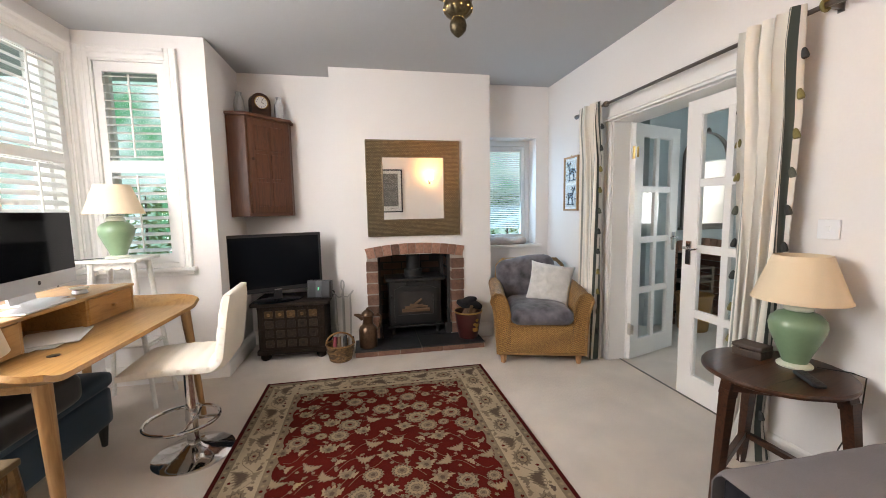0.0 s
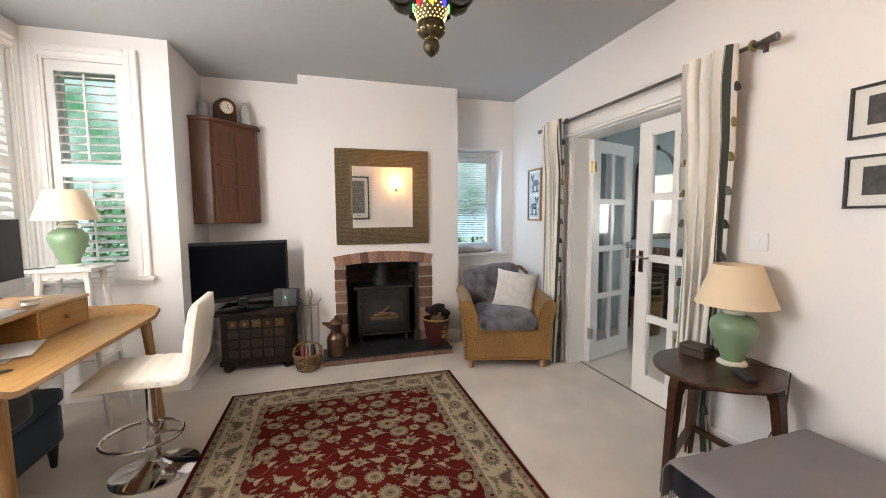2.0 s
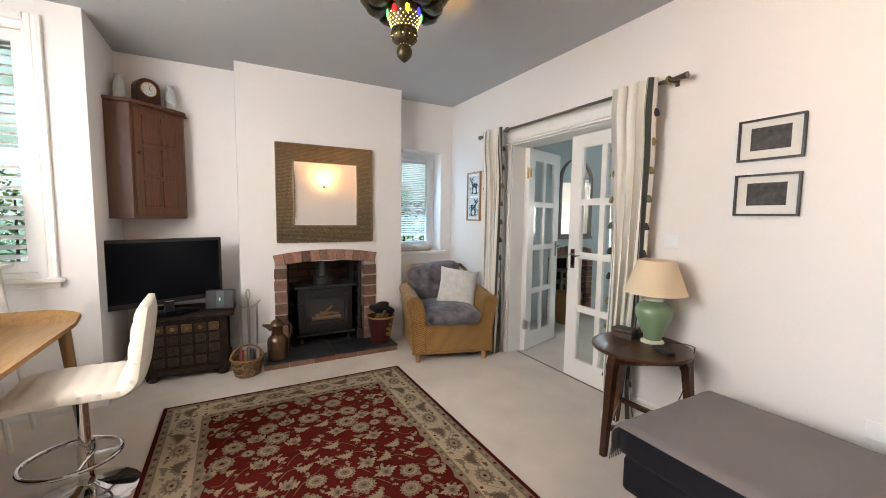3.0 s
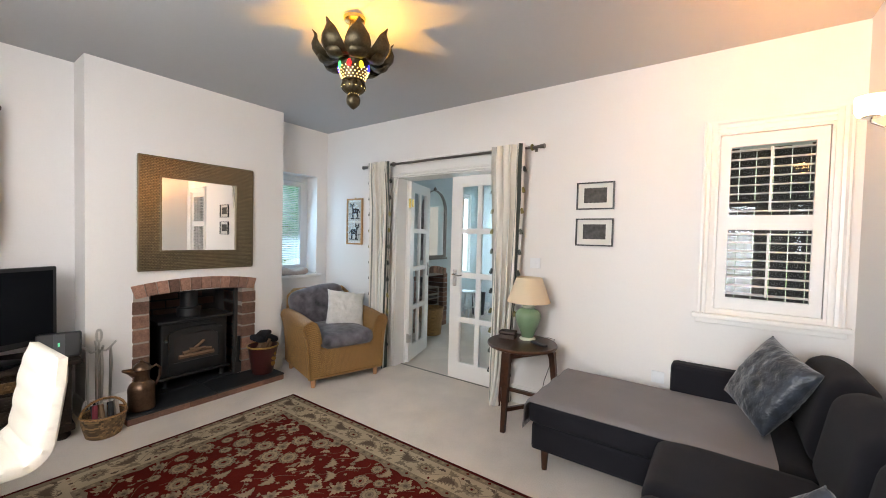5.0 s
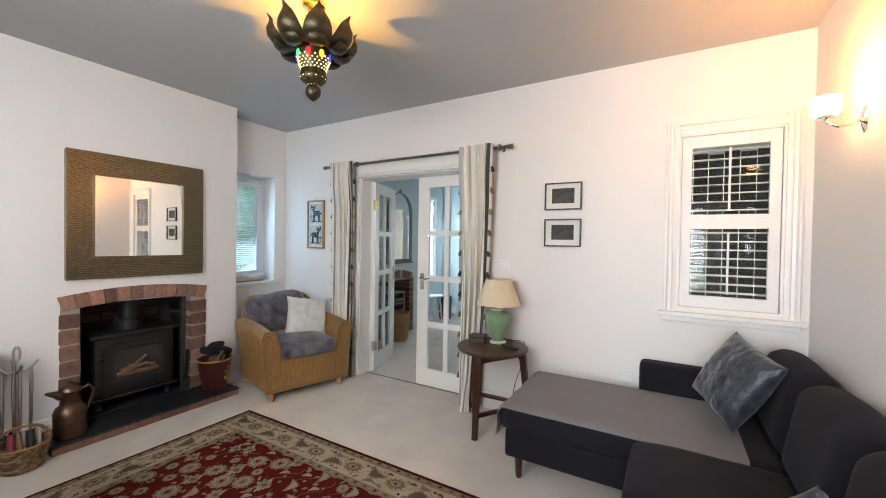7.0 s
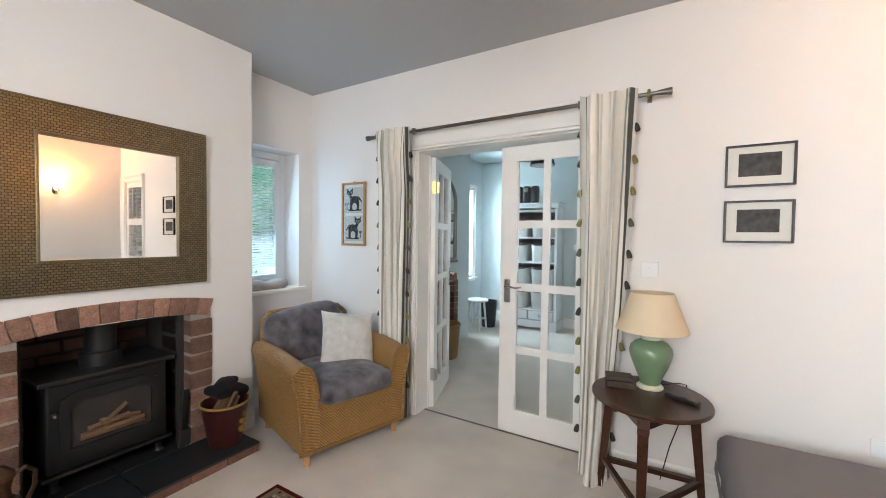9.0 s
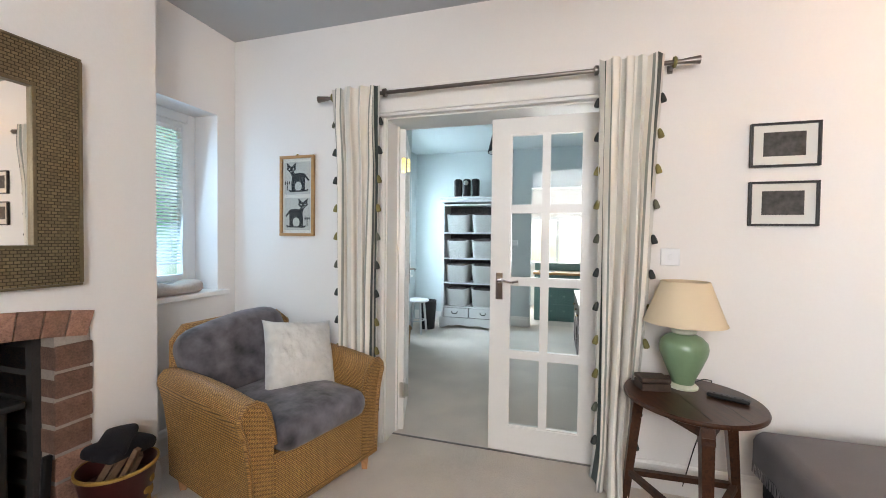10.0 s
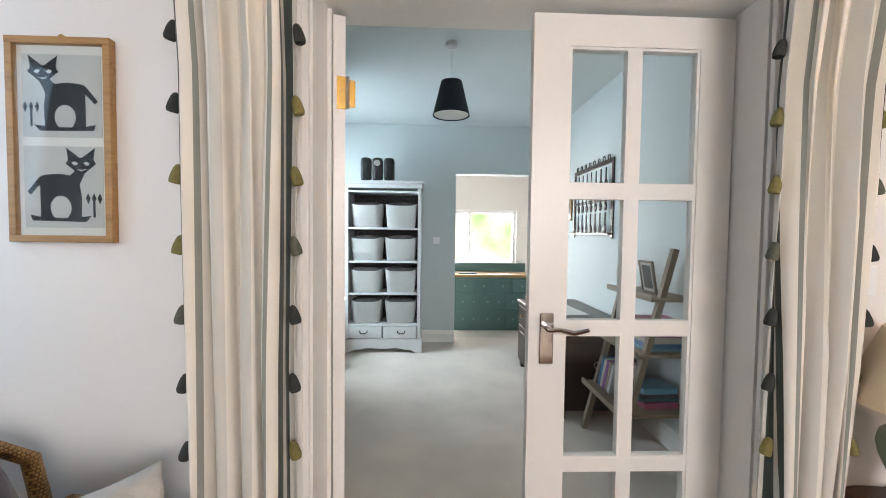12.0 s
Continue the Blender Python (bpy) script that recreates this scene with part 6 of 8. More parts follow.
# ---- sofa ----
sofa = thing("corner_sofa", pose(0, 0, 0), "charcoal fabric chaise sofa along two walls", "sofa")
part("chaise_base", boxes((1.50, 2.20, 0.72, 2.13, 0.13, 0.29), bevel=0.02), M_SOFA, sofa)
part("seat_base", boxes((0.42, 1.49, 0.72, 1.42, 0.13, 0.29), bevel=0.02), M_SOFA, sofa)
part("chaise_cushion", puffy(1.475, 2.195, 0.86, 2.15, 0.285, 0.435, 0.045, 0.012, 1, 16), M_SOFA, sofa, smooth=True, angle=80)
for i, (x0, x1) in enumerate(((0.97, 1.47), (0.43, 0.965))):
    part("seat_cushion", puffy(x0, x1, 0.86, 1.46, 0.285, 0.445, 0.05, 0.02, 3 + i), M_SOFA, sofa, smooth=True, angle=80)
part("arm", boxes((2.20, 2.325, 0.66, 1.475, 0.13, 0.615), bevel=0.03), M_SOFA, sofa)
part("back_frame", boxes((0.42, 2.20, 0.66, 0.76, 0.13, 0.62), bevel=0.03), M_SOFA, sofa)
for i, (x0, x1) in enumerate(((1.56, 2.19), (0.98, 1.55), (0.43, 0.975))):
    part("back_cushion", puffy(x0, x1, -0.10, 0.10, 0.0, 0.40, 0.085, 0.03, 8 + i), M_SOFA, sofa, at=pose(0, 0.815, 0.415, 10), smooth=True, angle=80)
for x, y in ((1.56, 2.06), (2.14, 2.06), (2.24, 0.74), (0.50, 1.36), (0.50, 0.76), (1.56, 0.80)):
    part("leg", lathe([(0.016, 0), (0.026, 0.13)], 12), M_MAHOG, sofa, at=pose(x, y, 0), smooth=True, label="dark tapered wooden leg")
throw = thing("sofa_throw", pose(0, 0, 0), "grey wool throw spread over the chaise", "throw")


def throw_fn(u, v):
    x = 1.462 + 0.742 * u
    y = 1.00 + 1.28 * v
    z = 0.4435 + 0.012 * (1 - (2 * u - 1) ** 2) * max(0, 1 - (2 * min(v / 0.9, 1) - 1) ** 2) + 0.002 * noise.noise((x * 5, y * 5, 1))
    if y > 2.13:
        d = y - 2.13
        z -= min(d * 1.0, d)
        y = 2.13 + 0.033 * min(1, d / 0.03) + 0.004 * math.sin(x * 30)
    edge = min(u, 1 - u)
    if edge < 0.04:
        z -= 0.014 * (1 - edge / 0.04)
    return (x, y, z)


bm = grid_sheet(40, 60, throw_fn)
thick(bm, 0.004)
part("throw_cloth", bm, M_THROW, throw, smooth=True, angle=80)
bm = bmesh.new()
for k in range(60):
    x = 1.47 + 0.0122 * k
    tube([(x, 2.168, 0.30), (x + random.uniform(-0.004, 0.004), 2.170, 0.255)], 0.0022, 4, bm)
part("fringe", bm, M_THROW, throw)
def propped(low, size, across, down):
    """Places a square cushion by its lowest corner and the directions of its two lower edges' opposites."""
    a = Vector(across).normalized()
    b = Vector(down)
    b = (b - a * b.dot(a)).normalized()
    n = (-b).cross(a)
    c = Vector(low) - (a + b) * size / 2
    return Matrix(((a.x, n.x, -b.x, c.x), (a.y, n.y, -b.y, c.y), (a.z, n.z, -b.z, c.z), (0, 0, 0, 1)))


v1 = tagged(part("velvet_cushion", cushion_mesh(0.40, 0.40, 0.15, 11, n=34, crease=0.08), M_VELVET, smooth=True, angle=80), "blue-grey crushed velvet cushion in the sofa corner", "cushion", "velvet cushions")
v1.matrix_world = propped((1.667, 1.043, 0.475), 0.40, (0.0, 0.50, -0.87), (-0.90, -0.39, -0.18))
v2 = tagged(part("velvet_cushion", cushion_mesh(0.34, 0.34, 0.15, 15, n=34, crease=0.08), M_VELVET, smooth=True, angle=80), "blue-grey crushed velvet cushion on the sofa seat", "cushion", "velvet cushions")
v2.matrix_world = propped((0.560, 1.047, 0.359), 0.34, (0.65, 0.35, -0.67), (-0.68, -0.30, -0.67))

# ---- wall light ----
SCX, SCZ = 1.66, 1.915
sc = thing("wall_light", pose(SCX, SOUTH, SCZ), "chrome wall light with a glowing opal glass cup", "wall lamp")
part("wall_plate", lathe([(0.045, 0), (0.045, 0.008), (0.02, 0.018), (0.0, 0.02)], 24), M_CHROME, sc, at=pose(0, 0.001, 0, -90) @ Matrix.Diagonal((0.8, 1.3, 1, 1)), smooth=True)
part("arm", tube([(0, 0.015, 0), (0, 0.05, -0.02), (0, 0.09, -0.022), (0, 0.125, 0.0), (0, 0.13, 0.02)], 0.006, 8), M_CHROME, sc, smooth=True)
part("glass_cup", lathe([(0.028, 0.025), (0.040, 0.028), (0.049, 0.045), (0.051, 0.105), (0.048, 0.105), (0.045, 0.05), (0.026, 0.032)], 28), M_WARMGLASS, sc, "glowing opal glass cup", at=pose(0, 0.13, 0), smooth=True)
part("cup_holder", lathe([(0.012, 0.012), (0.030, 0.02), (0.030, 0.026)], 20), M_CHROME, sc, at=pose(0, 0.13, 0), smooth=True)
SCONCE = bulb("wall_light_bulb", (SCX, SOUTH + 0.13, SCZ + 0.10), 5.2, (1.0, 0.40, 0.08), 0.03)

# ---- pendant lantern ----
PX, PY = 0.796, 2.96
M_LANTERN = material("dark_pierced_bronze", (0.085, 0.068, 0.04), 0.42, 0.85, vary=0.4, scale=26, fine=90, bump=0.5, bump_dist=0.003)
M_LIT = material("lit_bead_hole", (0.9, 0.7, 0.3), 0.5, bump=0, vary=0, emit=((1.0, 0.66, 0.20), 1.6))
pe = thing("pendant_lantern", pose(PX, PY, 0), "dark bronze flower lantern with pierced cup and coloured glass", "pendant lamp")
part("ceiling_cap", lathe([(0.062, CEIL - 0.012), (0.058, CEIL - 0.03), (0.02, CEIL - 0.042)], 28), M_BRASS, pe, smooth=True)
for k in range(3):
    a = k * 2.094 + 0.3
    part("chain", tube([(0.02 * math.cos(a), 0.02 * math.sin(a), CEIL - 0.035), (0.080 * math.cos(a), 0.080 * math.sin(a), 2.39)], 0.0035, 6), M_BRASS, pe)
cup = part("lantern_cup", lathe([(0.086, 2.392), (0.085, 2.36), (0.074, 2.30), (0.058, 2.262), (0.055, 2.262), (0.071, 2.30), (0.082, 2.36), (0.083, 2.392)], 40), M_LANTERN, pe, smooth=True)
bead = None
for r in range(5):
    zz = 2.268 + r * 0.0135
    rr = 0.0605 + (zz - 2.262) * 0.40
    n = 20
    for k in range(n):
        a = 2 * math.pi * (k + 0.5 * (r % 2)) / n
        mm = pose(rr * math.cos(a), rr * math.sin(a), zz) @ Matrix.Diagonal((1.4, 1.4, 1.4, 1))
        if bead is None:
            bmx = bmesh.new()
            bmesh.ops.create_icosphere(bmx, subdivisions=1, radius=0.0026)
            bead = part("pierced_hole", bmx, M_LIT, cup)
            bead.matrix_local = mm
        else:
            again(bead, mm)
rib = bmesh.new()
ns = 12
prof = [(0.042, 2.266), (0.058, 2.252), (0.064, 2.232), (0.058, 2.210), (0.040, 2.194), (0.026, 2.186)]
steps = 60
rings = [[rib.verts.new((r * (1 + 0.10 * abs(math.sin(ns * math.pi * k / steps))) * math.cos(2 * math.pi * k / steps), r * (1 + 0.10 * abs(math.sin(ns * math.pi * k / steps))) * math.sin(2 * math.pi * k / steps), z)) for k in range(steps)] for r, z in prof]
for a, b in zip(rings, rings[1:]):
    for k in range(steps):
        rib.faces.new((a[k], a[(k + 1) % steps], b[(k + 1) % steps], b[k]))
part("ribbed_bowl", rib, M_LANTERN, pe, smooth=True, angle=60)
part("collar", lathe([(0.056, 2.268), (0.064, 2.264), (0.064, 2.258), (0.054, 2.254)], 32), M_LANTERN, pe, smooth=True)
part("drop_finial", lathe([(0.026, 2.188), (0.036, 2.174), (0.040, 2.156), (0.036, 2.134), (0.018, 2.114), (0.0, 2.102)], 24), M_LANTERN, pe, smooth=True)
for k in range(12):
    a = 2 * math.pi * k / 12
    again(bead, pose(0.028 * math.cos(a), 0.028 * math.sin(a), 2.189), cup)
    again(bead, pose(0.066 * math.cos(a), 0.066 * math.sin(a), 2.222), cup)


def petal(spine, widths, hood):
    """A beaten leaf, hooded across its width."""
    bm = bmesh.new()
    rows = []
    for (r, z), w in zip(spine, widths):
        rows.append([bm.verts.new((r - hood * w * (j / 4 - 1) ** 2 + 0.02, (j / 4 - 1) * w, z + 0.12 * w * (j / 4 - 1) ** 2)) for j in range(9)])
    for a, b in zip(rows, rows[1:]):
        for j in range(8):
            bm.faces.new((a[j], a[j + 1], b[j + 1], b[j]))
    thick(bm, 0.003)
    return bm


pt = part("petal", petal([(0.068, 2.374), (0.100, 2.362), (0.142, 2.360), (0.180, 2.376), (0.202, 2.404), (0.206, 2.434), (0.196, 2.462), (0.192, 2.484), (0.204, 2.508)], [0.022, 0.044, 0.060, 0.067, 0.064, 0.052, 0.034, 0.015, 0.002], 0.55), M_LANTERN, pe, smooth=True, angle=60)
pt.matrix_local = pose(0, 0, 0, 0, 0, 10)
lp = part("lower_petal", petal([(0.076, 2.358), (0.106, 2.340), (0.142, 2.336), (0.168, 2.350), (0.178, 2.370), (0.170, 2.388)], [0.012, 0.026, 0.042, 0.048, 0.036, 0.006], 0.35), M_LANTERN, pe, smooth=True, angle=60)
lp.matrix_local = pose(0, 0, 0, 0, 0, 10)
for k in range(1, 8):
    again(pt, pose(0, 0, 0, 0, 0, 10 + k * 45))
    again(lp, pose(0, 0, 0, 0, 0, 10 + k * 45))
JEWELS = [(0.6, 0.01, 0.01), (0.75, 0.55, 0.02), (0.02, 0.02, 0.5), (0.02, 0.35, 0.08)]
for k in range(8):
    c = JEWELS[k % 4]
    bmx = bmesh.new()
    bmesh.ops.create_uvsphere(bmx, u_segments=10, v_segments=6, radius=0.5)
    bmesh.ops.transform(bmx, matrix=Matrix.Diagonal((0.012, 0.026, 0.042, 1)), verts=bmx.verts)
    part("glass_jewel", bmx, material("coloured_glass_jewel", c, 0.15, vary=0, bump=0, emit=(c, 1.6)), pe, ("red glass jewel", "amber glass jewel", "blue glass jewel", "green glass jewel")[k % 4], at=pose(0.086 * math.cos(radians(k * 45 + 32)), 0.086 * math.sin(radians(k * 45 + 32)), 2.330, 0, 0, k * 45 + 32), smooth=True)
part("lamp_bulb", lathe([(0.012, 2.28), (0.014, 2.30), (0.028, 2.318), (0.024, 2.335), (0.0, 2.346)], 16), M_LIT, pe, "glowing bulb", smooth=True)
PENDANT = bulb("pendant_bulb", (PX, PY, 2.356), 6.8, (1.0, 0.53, 0.085), 0.008)


# ---- desk in the bay ----
desk = thing("writing_desk", pose(0, 0, 0), "light oak writing desk with a raised shelf and drawers", "desk")
DX0, DX1, DY0, DY1 = -1.42, -0.745, 2.66, 3.86


def desk_top(u, v):
    """The top curls up at both short ends, more so at the back."""
    y = DY0 - 0.06 + (DY1 - DY0 + 0.12) * u
    x = DX0 + (DX1 - DX0) * v
    e = max(0.0, DY0 + 0.05 - y, y - (DY1 - 0.05)) / 0.11
    lift = 0.062 * (1 - math.cos(min(e, 1.0) * math.pi / 2)) * (1.4 - 0.4 * min(1.0, v / 0.5) if v < 0.8 else 1.0 - (v - 0.8) * 2.2)
    if v > 0.9:
        y = (DY0 + DY1) / 2 + (y - (DY0 + DY1) / 2) * (1 - 0.6 * (v - 0.9) ** 2 * 8)
    return (x, y, 0.723 + lift)


bm = grid_sheet(48, 24, desk_top)
thick(bm, 0.022)
part("desktop", bm, M_OAK, desk, smooth=True, angle=50)
part("apron", boxes((DX0 + 0.05, DX1 - 0.14, DY0 + 0.12, DY1 - 0.12, 0.66, 0.722), bevel=0.004), M_OAK, desk)
HX = -1.06
part("raised_shelf", boxes((DX0, HX + 0.01, DY0 + 0.015, 3.775, 0.888, 0.906), bevel=0.006), M_OAK, desk)
part("shelf_end", boxes((DX0 + 0.002, HX, 3.755, 3.773, 0.748, 0.888), bevel=0.003), M_OAK, desk)
part("shelf_end", boxes((DX0 + 0.002, HX, DY0 + 0.017, DY0 + 0.035, 0.748, 0.888), bevel=0.003), M_OAK, desk)
part("shelf_back", boxes((DX0 + 0.004, DX0 + 0.018, DY0 + 0.035, 3.755, 0.748, 0.888)), M_OAK, desk)
for y0, y1 in ((3.385, 3.752), (DY0 + 0.038, 2.985)):
    part("divider", boxes((DX0 + 0.02, HX - 0.004, y0 - 0.014 if y0 > 3 else y1, y0 if y0 > 3 else y1 + 0.014, 0.748, 0.887)), M_OAK, desk)
    dr = part("drawer", boxes((HX - 0.30, HX, y0 + 0.003, y1 - 0.003, 0.752, 0.884), bevel=0.004), M_OAK, desk)
    part("drawer_knob", lathe([(0.007, 0), (0.008, 0.012), (0.013, 0.018), (0.0, 0.025)], 12), M_OAK, dr, at=pose(HX, (y0 + y1) / 2, 0.82, 0, 90, 0), smooth=True)
for x, y, fx, fy in ((-0.80, 2.70, 0.03, -0.02), (-0.80, 3.80, 0.05, 0.03), (-1.36, 2.72, -0.03, -0.03), (-1.36, 3.80, -0.03, 0.03)):
    bm = tube([(x + fx, y + fy, 0.0), (x, y, 0.727)], [0.016, 0.029], 14)
    part("leg", bm, M_OAK_LEG, desk, smooth=True, label="tapered round oak leg")
part("cable_hole", lathe([(0.022, 0.0), (0.022, 0.0015), (0.0, 0.0016)], 16), M_BLACK, desk, at=pose(-0.93, 2.95, 0.7455))

imac = thing("desktop_computer", pose(-1.195, 3.29, 0.906, 0, 0, 97), "aluminium all-in-one computer with a dark screen on the desk", "computer")
# local: x along the screen, front towards -y after the turn
part("computer_case", boxes((-0.30, 0.30, 0.0, 0.022, 0.055, 0.43), bevel=0.008), M_ALU, imac)
part("screen", boxes((-0.298, 0.298, -0.004, 0.0005, 0.130, 0.428), bevel=0.0015), M_SCREEN, imac, "dark switched-off glass screen")
part("chin", boxes((-0.298, 0.298, -0.003, 0.0005, 0.057, 0.1295)), M_ALU, imac)
part("round_mark", lathe([(0.011, 0), (0.011, 0.001), (0, 0.0011)], 14), M_BLACK, imac, at=pose(0, -0.003, 0.093, 90))
part("foot", boxes((-0.10, 0.10, -0.06, 0.13, 0.0, 0.006), bevel=0.0025), M_ALU, imac)
part("stand_neck", boxes((-0.09, 0.09, 0.03, 0.042, 0.0, 0.22), bevel=0.003), M_ALU, imac, at=pose(0, 0.03, 0, -10))
tab = tagged(part("slim_keyboard", boxes((-0.065, 0.065, -0.16, 0.16, 0.0, 0.008), bevel=0.003), M_ALU), "slim white keyboard lying on the desk shelf", "keyboard")
tab.matrix_world = pose(-1.125, 3.16, 0.907, 0, 0, 4)
pk = thing("round_clock", pose(-1.145, 3.47, 0.907), "small silver round desk ornament on the shelf", "ornament")
part("ornament_body", lathe([(0.03, 0), (0.034, 0.006), (0.03, 0.02), (0.022, 0.024)], 20), M_STEEL, pk, smooth=True)
part("ornament_dish", lathe([(0.0, 0.024), (0.036, 0.026), (0.042, 0.034), (0.038, 0.034), (0.0, 0.028)], 20), M_CREAM_GLAZE, pk, smooth=True)
for k, (dx, dy, rz) in enumerate(((0, 0, 8), (0.02, 0.05, 20), (-0.02, -0.03, -6), (0.01, 0.02, 28))):
    q = tagged(part("paper_sheet", boxes((-0.10, 0.10, -0.14, 0.14, 0, 0.0016)), M_PAPER), "white paper lying under the desk shelf", "paper", "papers on the desk")
    q.matrix_world = pose(-1.11 + dx, 3.17 + dy, 0.7475 + k * 0.003, 0, 0, rz)

fs = thing("footstool", pose(-1.40, 3.20, 0), "dark teal upholstered footstool under the desk", "footstool")
part("stool_body", puffy(-0.27, 0.27, -0.42, 0.42, 0.12, 0.34, 0.03, 0.0, 2), M_TEAL_CLOTH, fs, smooth=True, angle=80)
part("stool_cushion", puffy(-0.28, 0.28, -0.43, 0.43, 0.335, 0.43, 0.035, 0.02, 6), M_TEAL_CLOTH, fs, smooth=True, angle=80)
for x in (-0.23, 0.23):
    for y in (-0.37, 0.37):
        part("leg", lathe([(0.014, 0), (0.026, 0.12)], 10), M_BLACK, fs, at=pose(x, y, 0), smooth=True)
cb_ = tagged(part("black_bag", puffy(-1.34, -0.98, 2.72, 3.2, 0.44, 0.60, 0.06, 0.02, 9), M_BLACK, smooth=True, angle=80), "soft black bag lying on the footstool", "bag")

# ---- bar stool ----
bs_ = thing("bar_stool", pose(-0.63, 3.385, 0, 0, 0, 4), "cream leather bar stool on a chrome pedestal", "stool")
part("base", lathe([(0.198, 0), (0.200, 0.006), (0.185, 0.014), (0.10, 0.030), (0.055, 0.045), (0.034, 0.062)], 48), M_CHROME, bs_, "polished chrome round base", smooth=True)
part("pole", lathe([(0.030, 0.058), (0.030, 0.26), (0.024, 0.262), (0.024, 0.50)], 24), M_CHROME, bs_, smooth=True)
part("foot_ring", tube([(-0.045 + 0.178 * math.cos(a), 0.165 * math.sin(a), 0.20) for a in [2 * math.pi * k / 40 for k in range(40)]], 0.010, 10, closed=True), M_CHROME, bs_, smooth=True)
part("ring_bracket", tube([(-0.03, 0.0, 0.20), (0.133, 0, 0.20)], 0.009, 8), M_CHROME, bs_, smooth=True)
part("ring_bracket", tube([(0.0, -0.16, 0.20), (0.03, 0, 0.215), (0.0, 0.16, 0.20)], 0.007, 8), M_CHROME, bs_, smooth=True)


def stool_shell(u, v):
    """Seat and back in one curved, padded run: u along the run from seat front to back's top, v across."""
    w = (2 * v - 1)
    t = u * 1.0
    if t < 0.52:
        s = t / 0.52
        x, z = -0.235 + 0.38 * s, 0.535 + 0.008 * math.sin(s * math.pi)
    elif t < 0.66:
        a = (t - 0.52) / 0.14 * math.radians(80)
        x, z = 0.145 + 0.075 * math.sin(a), 0.535 + 0.075 * (1 - math.cos(a))
    else:
        s = (t - 0.66) / 0.34
        x, z = 0.219 + 0.045 * s, 0.597 + 0.31 * s
    return x, w, z


def shell_side(off):
    def fn(u, v):
        x, w, z = stool_shell(u, v)
        x2, _, z2 = stool_shell(min(u + 0.01, 1), v)
        x1, _, z1 = stool_shell(max(u - 0.01, 0), v)
        d = Vector((x2 - x1, 0, z2 - z1)).normalized()
        n = Vector((-d.z, 0, d.x))
        half = 0.205 - 0.02 * max(0, u - 0.9) * 10
        ridge = 0.006 * abs(math.sin(u * math.pi * 11)) if off > 0 else 0
        edge = (1 - abs(w) ** 5) * (1 - abs(2 * u - 1) ** 14)
        p = Vector((x, w * half, z)) + n * (off * (0.014 + 0.026 * edge) + ridge * edge)
        return p
    return fn


bm = grid_sheet(90, 22, shell_side(1))
grid_sheet(90, 22, shell_side(-1), bm)
bmesh.ops.remove_doubles(bm, verts=bm.verts, dist=0.0004)
a = {e for e in bm.edges if e.is_boundary}
if a:
    bmesh.ops.bridge_loops(bm, edges=list(a))
part("seat_shell", bm, M_CREAM_LEATHER, bs_, "channelled cream leather seat and back", smooth=True, angle=60)
part("seat_plate", boxes((-0.09, 0.09, -0.09, 0.09, 0.495, 0.512), bevel=0.004), M_IRON, bs_)

# ---- white stand with the second green lamp ----
M_SHABBY = material("chalky_white_paint", (0.70, 0.68, 0.63), 0.6, vary=0.1, scale=14, fine=60, bump=0.2)
ws = thing("white_stand", pose(-1.31, 4.13, 0), "tall chalky white painted plant stand in the bay", "stand")
part("stand_top", boxes((-0.205, 0.175, -0.15, 0.15, 1.005, 1.027), bevel=0.006), M_SHABBY, ws)
for sx in (-1, 1):
    for sy in (-1, 1):
        part("leg", tube([(sx * 0.205, sy * 0.145, 0.0), (sx * 0.13, sy * 0.10, 0.85), (sx * 0.12, sy * 0.09, 1.005)], [0.014, 0.018, 0.02], 8), M_SHABBY, ws, smooth=True)
    part("rail", tube([(sx * 0.17, -0.125, 0.42), (sx * 0.17, 0.125, 0.42)], 0.010, 6), M_SHABBY, ws)
part("shelf", boxes((-0.16, 0.16, -0.11, 0.11, 0.42, 0.435), bevel=0.004), M_SHABBY, ws)
part("scalloped_apron", prism([(-0.12, 1.004), (-0.12, 0.96)] + [(-0.12 + 0.24 * k / 16, 0.972 - 0.02 * abs(math.sin(k * math.pi / 4))) for k in range(1, 16)] + [(0.12, 0.96), (0.12, 1.004)], 0.012, "y", -0.10), M_SHABBY, ws)
lamp_b = green_lamp(pose(-1.315, 4.13, 1.027), "sage green ceramic lamp with cream shade in the bay")
part("lamp_cord", tube([(-0.045, -0.07, 0.008), (-0.125, -0.15, 0.008), (-0.23, -0.175, 0.003), (-0.25, -0.18, -0.04), (-0.255, -0.18, -0.43), (-0.285, -0.13, -0.93)], 0.003, 6), M_BLACK, lamp_b, "thin dark flex", smooth=True)

# ---- carved gilt table and lamp beside the desk ----
M_GILT = material("carved_gilt_wood", (0.15, 0.085, 0.03), 0.42, 0.25, vary=0.5, scale=24, fine=70, bump=0.8, bump_dist=0.006)
gt = thing("carved_side_table", pose(-0.845, 2.36, 0) @ Matrix.Diagonal((0.66, 0.66, 1, 1)), "carved dark gilt wooden side table beside the desk", "table")
part("tabletop", boxes((-0.19, 0.19, -0.19, 0.19, 0.555, 0.578), bevel=0.005), material("aged_gilt_top", (0.11, 0.075, 0.032), 0.4, vary=0.2, scale=12), gt)
for sx in (-1, 1):
    for sy in (-1, 1):
        part("cabriole_leg", tube([(sx * 0.17, sy * 0.17, 0.0), (sx * 0.13, sy * 0.13, 0.12), (sx * 0.115, sy * 0.115, 0.28), (sx * 0.165, sy * 0.165, 0.44), (sx * 0.16, sy * 0.16, 0.555)], [0.022, 0.018, 0.024, 0.042, 0.03], 10), M_GILT, gt, smooth=True)
